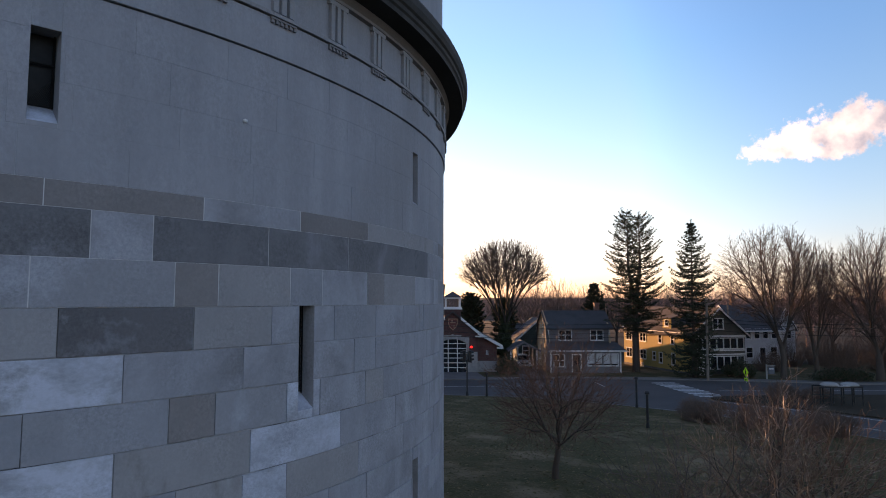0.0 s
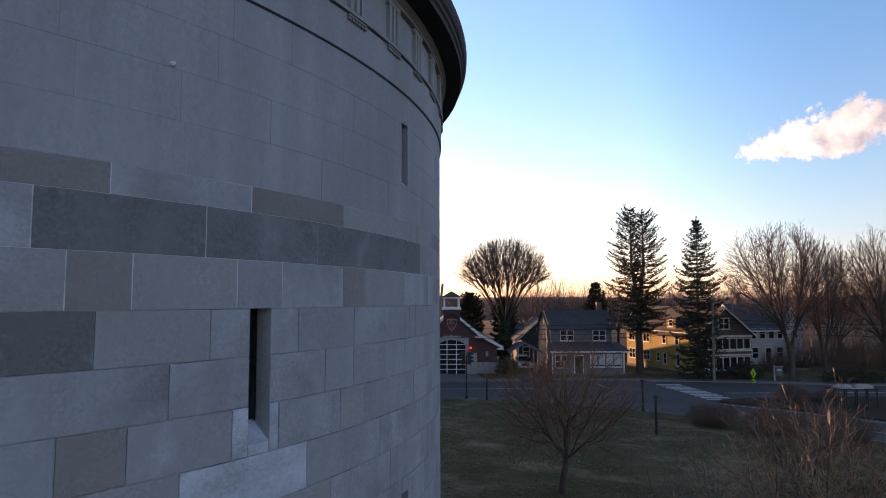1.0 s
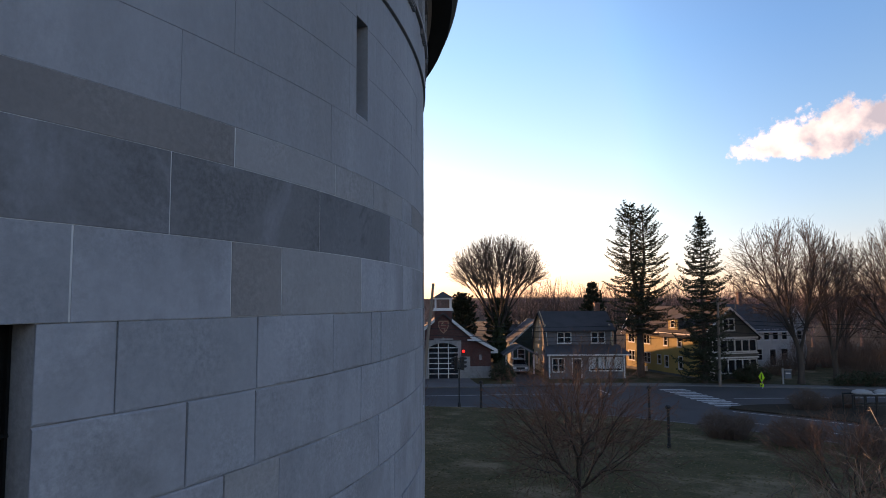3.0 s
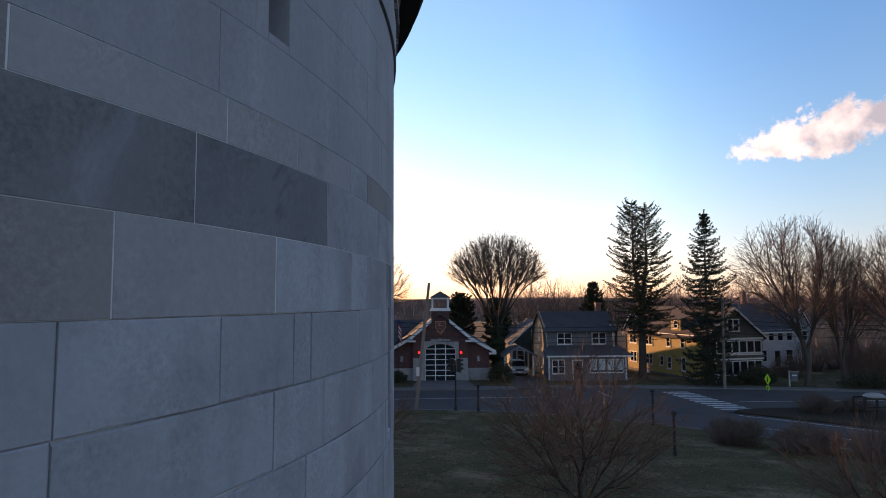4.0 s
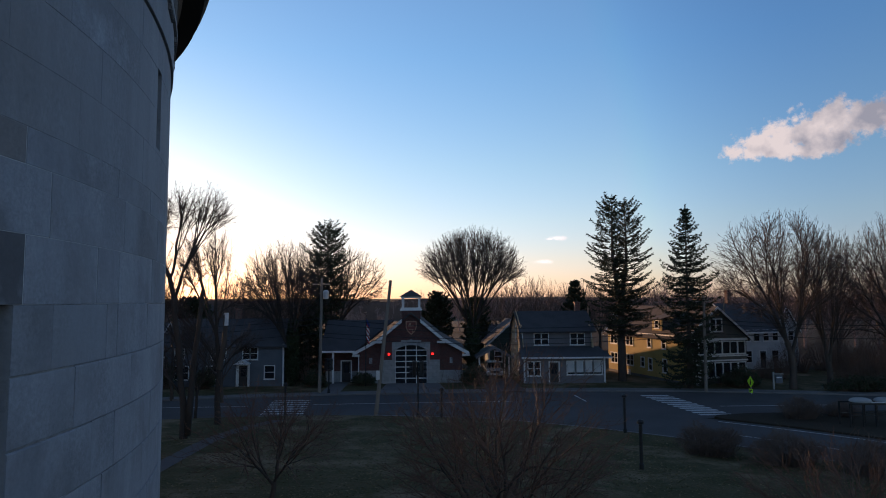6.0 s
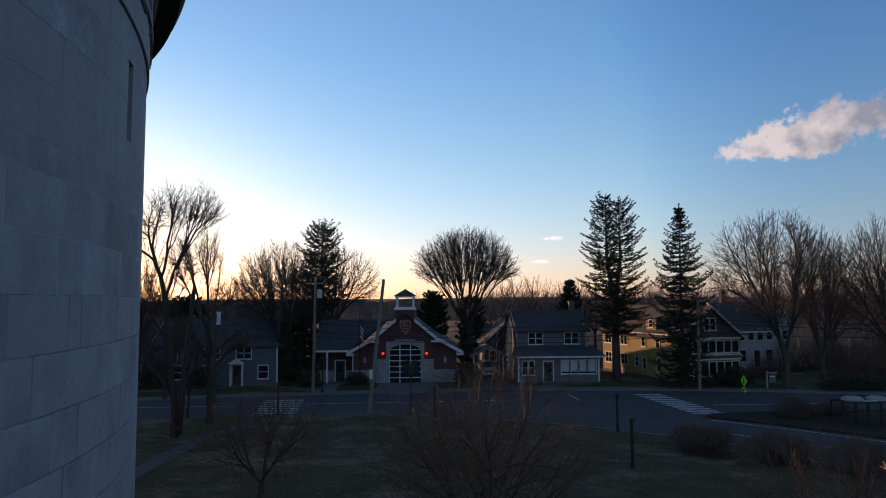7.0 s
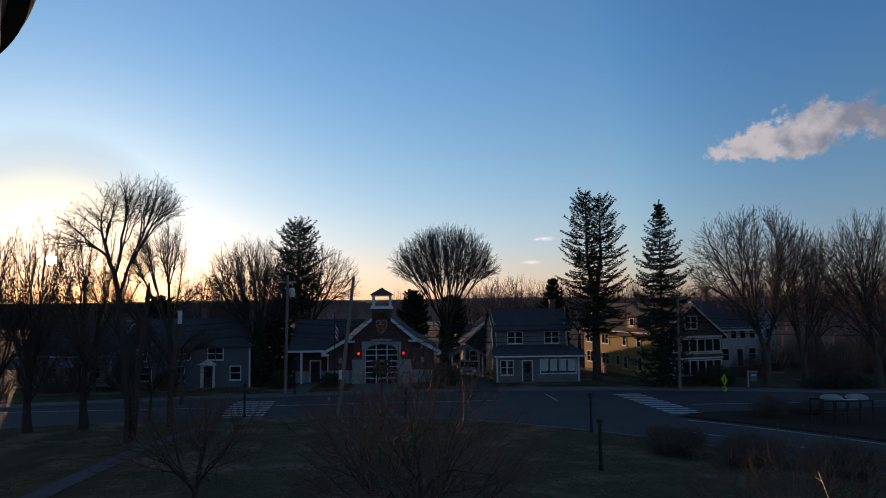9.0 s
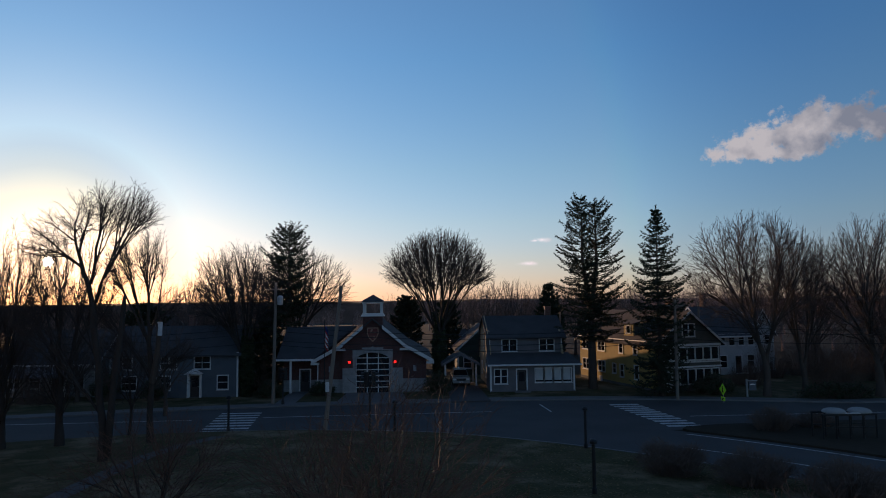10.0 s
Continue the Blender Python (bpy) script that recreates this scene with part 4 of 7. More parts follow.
def lay_tower_stones(tower):
    rng = random.Random(11)
    rest = Shape()
    for level in range(len(LEVELS) - 1):
        lo, hi = (-52.5, 17.0) if level >= 7 else (-36, 6)
        lo -= rng.uniform(0, 3)
        hi += rng.uniform(0, 3)
        low, mid = level < 14, 14 <= level < 17
        for a, p, q, z0, z1 in course_spans(level, lo, hi, rng):
            gap = rng.choice((0.002, 0.004, 0.006, 0.009)) if low else (rng.uniform(0.0012, 0.0032) if mid else rng.uniform(0.0006, 0.0018))
            g = math.degrees((rng.choice((0.0015, 0.003, 0.005)) if low else (rng.uniform(0.0035, 0.0075) if mid else rng.uniform(0.0004, 0.0016))) / TR)
            tone = TONES.get((level, a))
            if tone is None and a == lo:
                tone = next((v for (l, d), v in TONES.items() if l == level and d <= -47.0), None)
            mat = "stone_" + tone if tone else "stone"
            if not tone and level >= 17:
                mat = "stone_plain"
            r = TR + (rng.uniform(-0.005, 0.005) if low else rng.uniform(-0.001, 0.001))
            s = stone_block(Shape(), p + g, q - g, z0 + gap, z1 - gap, r, 0.10, rng.uniform(0.003, 0.008) if low else 0.0016, 0.022 if low else (0.005 if mid else 0.0), rng.uniform(0, 99))
            part("stone", s, mat, tower)
        for a, p, q, z0, z1 in course_spans(level, hi, lo + 360, rng):
            stone_block(rest, p + 0.02, q - 0.02, z0 + 0.003, z1 - 0.003, TR)
    ob = part("stonework", rest, "stone", tower, "coursed granite blocks round the far side")
    ob["kind"] = "stuff"

# ---- trees and shrubs ----


def turned(d, angle, spin):
    """A direction leaning away from d by angle, at spin round it."""
    a = d.orthogonal().normalized()
    b = d.cross(a)
    return (d * math.cos(angle) + (a * math.cos(spin) + b * math.sin(spin)) * math.sin(angle)).normalized()


def sprout(out, rng, p, d, length, r, lv, S):
    segs = S["segs"][lv]
    step = length / segs
    pts, rad = [p], [r]
    ways = [d]
    cx, cy, cz, rx, rz = S["crown"]
    tip = S["tip"]
    for i in range(segs):
        w = S["wobble"][lv]
        d = (d + Vector((rng.gauss(0, w), rng.gauss(0, w), rng.gauss(0, w) + S["up"][lv]))).normalized()
        q = p + d * step
        e = ((q.x - cx) / rx) ** 2 + ((q.y - cy) / rx) ** 2 + ((q.z - cz) / rz) ** 2
        if lv > 0 and e > rng.uniform(0.86, 1.06):
            if len(pts) < 2:
                q = p + d * step * 0.5
            else:
                break
            pts.append(q)
            rad.append(max(tip, r * 0.4))
            ways.append(d)
            break
        p = q
        pts.append(p)
        rad.append(max(tip, r * (1 - S["taper"][lv] * (i + 1) / segs)))
        ways.append(d)
    out[0 if lv < S["split"] else 1].chain(pts, rad, S["sides"][lv], lv == 0)
    if lv + 1 >= len(S["segs"]):
        return
    n = S["kids"][lv]
    n = max(2, int(n * rng.uniform(0.8, 1.2) * (len(pts) - 1) / segs + 0.5)) if lv else n
    spin = rng.uniform(0, 6.28)
    for k in range(n):
        f = S["from"][lv] + (1 - S["from"][lv]) * ((k + rng.random()) / n)
        x = min(f, 0.999) * (len(pts) - 1)
        i = int(x)
        at = pts[i].lerp(pts[i + 1], x - i)
        spin += 2.4 + rng.uniform(-0.5, 0.5)
        lo, hi = S["lean"][lv]
        way = turned(ways[i], radians(rng.uniform(lo, hi)), spin)
        grow = S["ratio"][lv] * rng.uniform(0.7, 1.25) * length
        if lv == 0:
            grow = S["limb"] * rng.uniform(0.75, 1.2)
        child_r = max(tip, (rad[i] + (rad[i + 1] - rad[i]) * (x - i)) * S["thin"][lv])
        sprout(out, rng, at, way, grow, child_r, lv + 1, S)


def spec(**kw):
    S = dict(segs=[6, 7, 5, 4, 3], wobble=[0.05, 0.10, 0.14, 0.18, 0.2], up=[0.05, 0.06, 0.05, 0.04, 0.03], taper=[0.55, 0.75, 0.8, 0.85, 0.8],
             sides=[9, 6, 4, 3, 3], kids=[7, 7, 7, 6], lean=[(22, 48), (22, 52), (22, 55), (22, 60)], ratio=[1, 0.55, 0.5, 0.5], thin=[0.55, 0.5, 0.5, 0.55],
             limb=6.0, split=2, tip=0.008)
    S["from"] = [0.45, 0.25, 0.2, 0.15]
    S.update({("from" if k == "start" else k): v for k, v in kw.items()})
    return S


def bend(a, c, b, u):
    """A point on the bow from a to b that leans towards c."""
    return a * (1 - u) ** 2 + c * (2 * u * (1 - u)) + b * u * u


def ramify(points, parents, root, goal, rng, first, step, jitter, inertia, spread):
    """Limbs leave the root for the middle of the goals that they serve, and part again and again until each twig has its own."""
    def run(i, q):
        p = points[i]
        gap = np.linalg.norm(q - p)
        m = max(1, int(gap / step + 0.5))
        for k in range(1, m + 1):
            f = k / m
            w = jitter * step * min(1.0, gap) * (1 if k < m else 0.6)
            points.append(p + (q - p) * f + rng.normal(0, w, 3))
            parents.append(i if k == 1 else len(points) - 2)
        return len(points) - 1

    def grow(i, way, ids, share, depth):
        p = points[i]
        to = goal[ids].mean(0) - p
        far = np.linalg.norm(to) + 1e-6
        if len(ids) == 1:
            run(i, goal[ids[0]])
            return
        d = to / far + way * inertia
        d /= np.linalg.norm(d) + 1e-9
        j = run(i, p + d * far * share)
        off = goal[ids] - points[j]
        gap = np.linalg.norm(off, axis=1)[:, None] + 1e-6
        flat = off / gap + 0.25 * off / far
        flat -= flat.mean(0)
        axis = np.linalg.svd(flat, full_matrices=False)[2][0] if len(ids) > 2 else flat[0]
        order = np.argsort(flat @ axis)
        cut = min(len(ids) - 1, max(1, int(len(ids) * rng.uniform(0.3, 0.7) + 0.5)))
        for half in (order[:cut], order[cut:]):
            grow(j, d, [ids[k] for k in half], rng.uniform(0.16, 0.42) * (0.3 if depth < spread else 1.0), depth + 1)

    way = points[root] - points[parents[root]] if root else np.array((0.0, 0.0, 1.0))
    way = way / (np.linalg.norm(way) + 1e-9)
    grow(root, way, list(range(len(goal))), first, 0)


def crown_tree(name, label, at, lobes, fork, r, seed, count=900, step=0.3, tip=0.008, twigs=3, twig_len=0.45, jitter=0.16, shell=2.6, lump=0.1, inertia=0.35, first=0.12, spread=2, below=2.6,
               lean=(0, 0), bark="bark", twig="twig_grey", group="", ivy=0, ivy_r=0.35, stems=(), fuzz=0.5, side=2):
    """A leafless tree. lobes of its crown: offset x and y, height of the widest part, half width, height above and depth below that, share of the twigs,
    and where it leaves the trunk (the fork, if not given). stems: more upright limbs, each a line of (x, y, z, radius)."""
    rng = np.random.RandomState(seed)
    tree = thing(name, label, "tree", at, group)
    n0 = max(4, int(fork / 0.45))
    line = [np.array((lean[0] * (i / n0) ** 1.3 + 0.05 * math.sin(i * 0.9 + seed), lean[1] * i / n0, -0.15 + (fork + 0.15) * i / n0)) for i in range(n0 + 1)]
    back = [-1] + list(range(n0))
    total = sum(l[6] for l in lobes)
    groups = {}
    for lobe in lobes:
        dx, dy, zc, rx, above, under, w = lobe[:7]
        k = max(3, int(count * w / total))
        v = rng.normal(0, 1, (k, 3))
        v /= np.linalg.norm(v, axis=1)[:, None]
        u = rng.random_sample(k) ** (1 / shell)
        bump = np.array([1 + lump * (2.0 * noise.noise(Vector(q) * 1.7 + Vector((seed, 0, 0))) + noise.noise(Vector(q) * 4.3 + Vector((0, seed, 0)))) for q in v])
        v *= (u * bump)[:, None]
        v = v[(v[:, 2] > 0) | (rng.random_sample(k) < under / max(under, above))]
        v[:, :2] *= rx
        v[:, 2] *= np.where(v[:, 2] > 0, above, under)
        groups.setdefault(lobe[7] if len(lobe) > 7 else fork, []).append(v + (dx, dy, zc))
    for z, found in groups.items():
        ramify(line, back, min(n0, int(n0 * z / fork + 0.5)), np.vstack(found), rng, first, step, jitter, inertia, spread)
    pos, par = np.array(line), back
    n = len(pos)
    kids = [[] for _ in range(n)]
    for i in range(1, n):
        kids[par[i]].append(i)
    tips = sum(1 for k in kids if not k)
    e = math.log(max(3, tips)) / math.log(max(2.0, r / tip))
    rad = np.zeros(n)
    for i in range(n - 1, -1, -1):
        rad[i] = tip if not kids[i] else sum(rad[j] ** e for j in kids[i]) ** (1 / e)
    main = [max(k, key=lambda j: rad[j]) if k else -1 for k in kids]
    soft = pos.copy()
    for i in range(1, n):
        if main[i] >= 0:
            soft[i] = pos[i] * 0.5 + (pos[par[i]] + pos[main[i]]) * 0.25
    soft += np.array(at)
    for i in range(min(n0, 4)):
        rad[i] *= 1.35 - 0.1 * i
    wood, fine = Shape(), Shape()
    starts = [(-1, 0)] + [(i, j) for i in range(n) for j in kids[i] if j != main[i]]
    for root, j in starts:
        run, rr = ([Vector(soft[root])], [min(rad[root] * 0.8, rad[j] * 1.2)]) if root >= 0 else ([], [])
        while j >= 0:
            run.append(Vector(soft[j]))
            rr.append(rad[j])
            j = main[j]
        if len(run) < 2:
            continue
        big = rr[0] > tip * 3.2
        (wood if big else fine).chain(run, rr, 8 if rr[0] > 0.1 else (5 if rr[0] > 0.035 else 3), False)
    for i in range(n0 + 1, n):
        if rad[i] > tip * below:
            continue
        way = pos[i] - pos[par[i]]
        way /= np.linalg.norm(way) + 1e-9
        for k in range(twigs):
            q = way + rng.normal(0, fuzz, 3) + (0, 0, 0.10)
            q = Vector(q / np.linalg.norm(q)) * twig_len * rng.uniform(0.45, 1.2)
            b = Vector(soft[i])
            fine.chain([b, b + q], [tip * 0.8, tip * 0.5], 3, False)
            for h in range(side):
                v = q + Vector(rng.normal(0, 0.45, 3)) * q.length
                c = b + q * rng.uniform(0.2, 0.8)
                fine.chain([c, c + v * rng.uniform(0.3, 0.6)], [tip * 0.62, tip * 0.4], 3, False)
    for stem in stems:
        wood.chain([Vector(at) + Vector(q[:3]) for q in stem], [q[3] for q in stem], 7)
    part("trunk", wood, bark, tree, smooth=True)
    part("crown", fine, twig, tree, "fine leafless twigs")
    if ivy:
        leaves = Shape()
        for k in range(4200):
            f = rng.random_sample()
            p = Vector(at) + Vector((lean[0] * f, lean[1] * f, ivy * f)) + turned(Vector((0, 0, 1)), 1.57, rng.uniform(0, 6.28)) * rng.uniform(0.7, 1.0) * (r + ivy_r * math.sin(3.1 * min(1, f + 0.05)) ** 0.6)
            g = Vector(rng.uniform(-1, 1, 3)).normalized() * 0.2
            h = Vector((rng.uniform(-1, 1), rng.uniform(-1, 1), 0.3)).normalized() * 0.13
            leaves.poly([p - g, p + h, p + g, p - h])
        part("ivy", leaves, "evergreen", tree, "dark ivy clothing the trunk")
    return tree


def needle_spray(s, rng, p, d, length, width, n=6, flat=0.5):
    """A tuft: pointed blades fanned round a twig."""
    side = d.cross(Vector((0, 0, 1)))
    if side.length < 1e-3:
        side = Vector((1, 0, 0))
    side.normalize()
    top = side.cross(d).normalized()
    for k in range(n):
        a = rng.uniform(-1.2, 1.2)
        w = (d * math.cos(a) + side * math.sin(a) + top * rng.uniform(-flat, flat)).normalized()
        q = p + w * length * rng.uniform(0.6, 1.15)
        e = (side * rng.uniform(-1, 1) + top * rng.uniform(-1, 1) + d * rng.uniform(-0.5, 0.5)).normalized() * width * rng.uniform(0.6, 1.1)
        m = p.lerp(q, 0.5)
        s.f.append((len(s.v), len(s.v) + 1, len(s.v) + 2, len(s.v) + 3))
        s.v += [tuple(p), tuple(m + e), tuple(q), tuple(m - e)]


def conifer(name, label, at, profile, r, seed, tiers=30, per=6, slope=(-0.15, 0.5), leaders=(0.0,), tuft=0.42, width=0.07, ragged=0.25, bare=0.25, curl=0.12, blades=6, gap=0.3, stray=0.14):
    """profile: (height, half width) from the lowest bough to the tip; slope of the boughs below and above."""
    x, y, z = at
    rng = random.Random(seed)
    tree = thing(name, label, "tree", at)
    wood, green = Shape(), Shape()
    hs, ws = [p[0] for p in profile], [p[1] for p in profile]
    low, high = hs[0], hs[-1]
    for l, shift in enumerate(leaders):
        top = high - 0.5 * l
        fork = low + (high - low) * 0.18
        line = [Vector((x, y, z - 0.15)), Vector((x, y, z + fork))]
        if len(leaders) == 1:
            line += [Vector((x + rng.uniform(-0.05, 0.05), y, z + fork + (top - fork) * f)) for f in (0.3, 0.6, 1.0)]
        else:
            line += [Vector((x + shift * min(1, f * 2.2), y + 0.3 * shift * f, z + fork + (top - fork) * f)) for f in (0.15, 0.45, 0.75, 1.0)]
        rr = [r * 1.15, r * 0.8] + [max(0.025, r * 0.75 * (1 - f)) for f in ((0.3, 0.6, 1.0) if len(leaders) == 1 else (0.15, 0.45, 0.75, 1.0))]
        wood.chain(line, rr, 8)

        def axis(h):
            for p, q in zip(line, line[1:]):
                if h <= q.z - z:
                    return p.lerp(q, max(0.0, (h - (p.z - z)) / max(1e-6, q.z - p.z)))
            return line[-1]
        for w in range(tiers):
            h0 = low + (top - 0.15 - low) * (w + rng.uniform(-0.25, 0.25)) / tiers
            bigger = rng.uniform(1 - ragged * 0.5, 1 + ragged * 0.35)
            for k in range(per):
                h = min(max(h0 + rng.gauss(0, 0.07), low), top - 0.1)
                f = (h - low) / (high - low)
                reach = float(np.interp(h, hs, ws)) * bigger * rng.uniform(1 - ragged, 1 + ragged * 0.5) + 0.12
                spin = 6.283 * (k + rng.uniform(-0.4, 0.4)) / per + w * 1.1
                if len(leaders) > 1 and shift * math.cos(spin) < 0:
                    reach *= 0.55
                dz = slope[0] + (slope[1] - slope[0]) * f + rng.uniform(-stray, stray)
                d = Vector((math.cos(spin), math.sin(spin), dz)).normalized()
                a = axis(h)
                b = a + d * reach + Vector((0, 0, curl * reach))
                m = a.lerp(b, 0.55) - Vector((0, 0, curl * reach * 0.8))
                wood.chain([a, m, b], [0.05 * (1.25 - f), 0.032 * (1.25 - f), 0.01], 3, False)
                steps = max(3, int(reach / gap))
                side = Vector((-math.sin(spin), math.cos(spin), 0))
                for i in range(steps + 1):
                    u = bare + (1 - bare) * i / steps if reach > 0.8 else i / steps
                    p = bend(a, m * 2 - (a + b) * 0.5, b, u)
                    span = ((1 - u) * reach * 0.30 + 0.10) * rng.uniform(0.7, 1.2)
                    for sg in (-1, 1):
                        q = p + side * sg * span * rng.uniform(0.35, 1.0) + d * span * 0.6 + Vector((0, 0, rng.uniform(-0.12, 0.08)))
                        needle_spray(green, rng, p.lerp(q, 0.3), (q - p).normalized(), tuft, width, blades)
                        if span > 0.45:
                            needle_spray(green, rng, p.lerp(q, 0.95), (q - p).normalized(), tuft, width, blades)
                    needle_spray(green, rng, p, d, tuft * 0.95, width, blades)
        for k in range(5):
            needle_spray(green, rng, line[-1] - Vector((0, 0, 0.12 * k)), Vector((0.01, 0, 1)), 0.3, width * 0.6, 4)
    part("trunk", wood, "bark", tree)
    part("crown", green, "needles", tree, "dark green needles")
    return tree


def brush_mound(name, label, at, rx, ry, h, seed, mat="brush", stems=420, leafy=0, rough=0.25):
    """A dense low shrub of arching stems, with leaves if asked."""
    x, y, z = at
    rng = random.Random(seed)
    bush = thing(name, label, "shrub", at)
    s, leaves = Shape(), Shape()
    for k in range(stems):
        a, u = rng.uniform(0, 6.28), math.sqrt(rng.random())
        bx, by = x + math.cos(a) * rx * u * 0.55, y + math.sin(a) * ry * u * 0.55
        ex, ey = x + math.cos(a) * rx * u * rng.uniform(0.9, 1.1), y + math.sin(a) * ry * u * rng.uniform(0.9, 1.1)
        ez = z + h * math.sqrt(max(0.05, 1 - u * u * 0.92)) * rng.uniform(0.8, 1.08) * (1 + rough * 1.4 * noise.noise(Vector((ex * 0.7, ey * 0.7, seed))))
        p0, p2 = Vector((bx, by, z - 0.05)), Vector((ex, ey, ez))
        p1 = p0.lerp(p2, 0.55) + Vector((rng.uniform(-0.1, 0.1), rng.uniform(-0.1, 0.1), h * 0.18))
        s.chain([p0, p1, p2], [0.014, 0.009, 0.004], 3, False)
        for j in range(4):
            b = p1.lerp(p2, rng.random())
            s.chain([b, b + Vector((rng.uniform(-0.3, 0.3), rng.uniform(-0.3, 0.3), rng.uniform(-0.05, 0.3)))], [0.006, 0.003], 3, False)
        for j in range(leafy):
            b = p0.lerp(p2, rng.uniform(0.45, 1.02)) + Vector((rng.uniform(-0.2, 0.2), rng.uniform(-0.2, 0.2), rng.uniform(-0.12, 0.15)))
            e, f = Vector((rng.uniform(-1, 1), rng.uniform(-1, 1), rng.uniform(-0.4, 0.8))).normalized() * 0.11, Vector((rng.uniform(-1, 1), rng.uniform(-1, 1), 0.3)).normalized() * 0.06
            leaves.poly([b - e, b + f, b + e, b - f])
    part("branchwork", s, mat if not leafy else "brush", bush)
    if leafy:
        part("foliage", leaves, mat, bush, "small dark evergreen leaves")
    return bush


def plant_all():
    ground_z = lawn_height
    # slender ornamental trees on the lawn
    for x, y, crown, fork, r, count, seed, lab, tw, lean in (
            (4.62, 27.45, (3.0, 3.4, 3.0, 1.7), 1.0, 0.12, 1600, 3, "leafless ornamental tree with many reddish upright twigs on the lawn", "twig", (0.1, 0)),
            (-2.55, 34.9, (2.4, 2.9, 2.1, 1.3), 0.8, 0.09, 620, 5, "small leafless ornamental tree with reddish twigs beside the path", "twig", (0.1, 0)),
            (8.25, 16.9, (2.7, 3.0, 2.6, 1.7), 0.6, 0.115, 330, 8, "leafless small tree with tawny stems near the tower", "twig_pale", (0, 0)),
            (5.95, 16.4, (2.3, 2.5, 2.0, 1.4), 0.6, 0.105, 180, 12, "leafless dark-stemmed small tree near the tower", "twig_grey", (0, 0)),
            (13.2, 26.9, (2.7, 2.7, 1.9, 1.5), 0.8, 0.09, 520, 17, "leafless small tree with tangled reddish twigs on the lawn", "twig", (0, 0)),
            (11.0, 19.6, (2.4, 2.8, 2.1, 1.5), 0.6, 0.115, 340, 21, "leafless small tree with tawny stems on the lawn", "twig", (0, 0))):
        crown_tree("ornamental_tree", lab, (x, y, ground_z(x, y)), [(0, 0, *crown, 1)], fork, r, seed, count=count, step=0.2, tip=0.0062 if y > 22 else 0.0078, twigs=1, twig_len=0.40, side=1, jitter=0.36, shell=2.0, below=1.7, first=0.03,
                   lump=0.2, lean=lean, bark="bark", twig=tw, group="ornamental trees on the lawn", fuzz=0.45)
    # street and garden trees
    crown_tree("dome_crowned_tree", "broad leafless tree with a dense domed crown behind the fire station", (8.4, 90.0, 0.0), [(0, 0, 12.1, 6.5, 5.6, 1.5, 1)], 3.0, 0.29, 31, count=3700, step=0.5, shell=3.2, lump=0.03,
               tip=0.0130, twigs=2, side=1, twig_len=0.5, jitter=0.05, inertia=0.35, first=0.1, spread=3, ivy=7.6, ivy_r=0.55, bark="bark_dark", twig="twig_dark", fuzz=0.4)
    z = ground_z(-11.6, 51.5)
    crown_tree("old_tree", "tall open leafless tree with crooked limbs on the lawn", (-11.6, 51.5, z), [(1.7, 0, 13.5, 1.3, 1.1, 0.9, 3), (0.6, 0.6, 14.2, 1.6, 1.3, 1.4, 5), (-1.0, 0.5, 13.9, 1.7, 1.3, 1.6, 5), (-2.9, 0, 12.7, 1.9, 1.2, 1.2, 4), (-4.2, 0.5, 11.6, 1.3, 1.0, 0.9, 2), (-2.8, 0.3, 9.4, 1.3, 0.8, 0.6, 2, 5.4),
               (-3.8, 0, 6.8, 1.6, 0.9, 0.7, 2, 2.6), (-5.0, 0.4, 8.2, 1.5, 0.9, 0.9, 2, 2.6), (0.5, -0.5, 10.2, 0.9, 0.9, 0.9, 1, 7.0)], 7.6, 0.195, 48, count=760, step=0.4, tip=0.0095, twigs=2, side=1, twig_len=0.42, jitter=0.2,
               lean=(-0.75, 0), lump=0.2, first=0.1, inertia=0.25, spread=0, bark="bark_dark", twig="twig_dark", stems=(((0.12, 0, 0.2, 0.24), (0.3, 0, 2.2, 0.20), (0.42, 0, 4.2, 0.17), (0.7, 0, 6.6, 0.15), (0.86, 0, 8.6, 0.13), (0.9, 0, 9.1, 0.05)),))
    z = ground_z(-11.9, 58.6)
    crown_tree("old_tree", "leafless tree with a sawn pale stub beside the road", (-11.9, 58.6, z), [(-2.2, 0, 11.6, 1.3, 2.2, 2.2, 4), (-0.3, 0, 12.0, 1.2, 2.0, 2.4, 4), (2.0, 0, 6.0, 1.1, 0.8, 0.8, 1.5, 2.6), (-2.4, 0, 6.4, 1.5, 0.9, 0.9, 2, 2.6), (-3.4, 0, 8.8, 1.2, 1.2, 1.2, 1.5, 4.4), (0.9, 0.5, 9.0, 0.9, 1.2, 1.2, 1.5)], 5.2, 0.19, 45,
               count=480, step=0.4, tip=0.0115, twigs=2, side=1, twig_len=0.5, jitter=0.12, lump=0.2, first=0.14, spread=1, bark="bark_dark", twig="twig_dark")
    stub = Shape().chain([Vector((-11.8, 58.5, 4.2)), Vector((-11.45, 58.4, 6.2)), Vector((-11.35, 58.4, 8.1))], [0.2, 0.18, 0.16], 8)
    solo("sawn_limb", stub, "bark", "sawn upright limb of the roadside tree", "branch")
    cap = Shape().chain([Vector((-11.37, 58.4, 7.3)), Vector((-11.34, 58.4, 8.2))], [0.178, 0.163], 8)
    solo("stripped_limb_end", cap, "mortar_pale", "pale stripped end of a sawn limb", "branch")
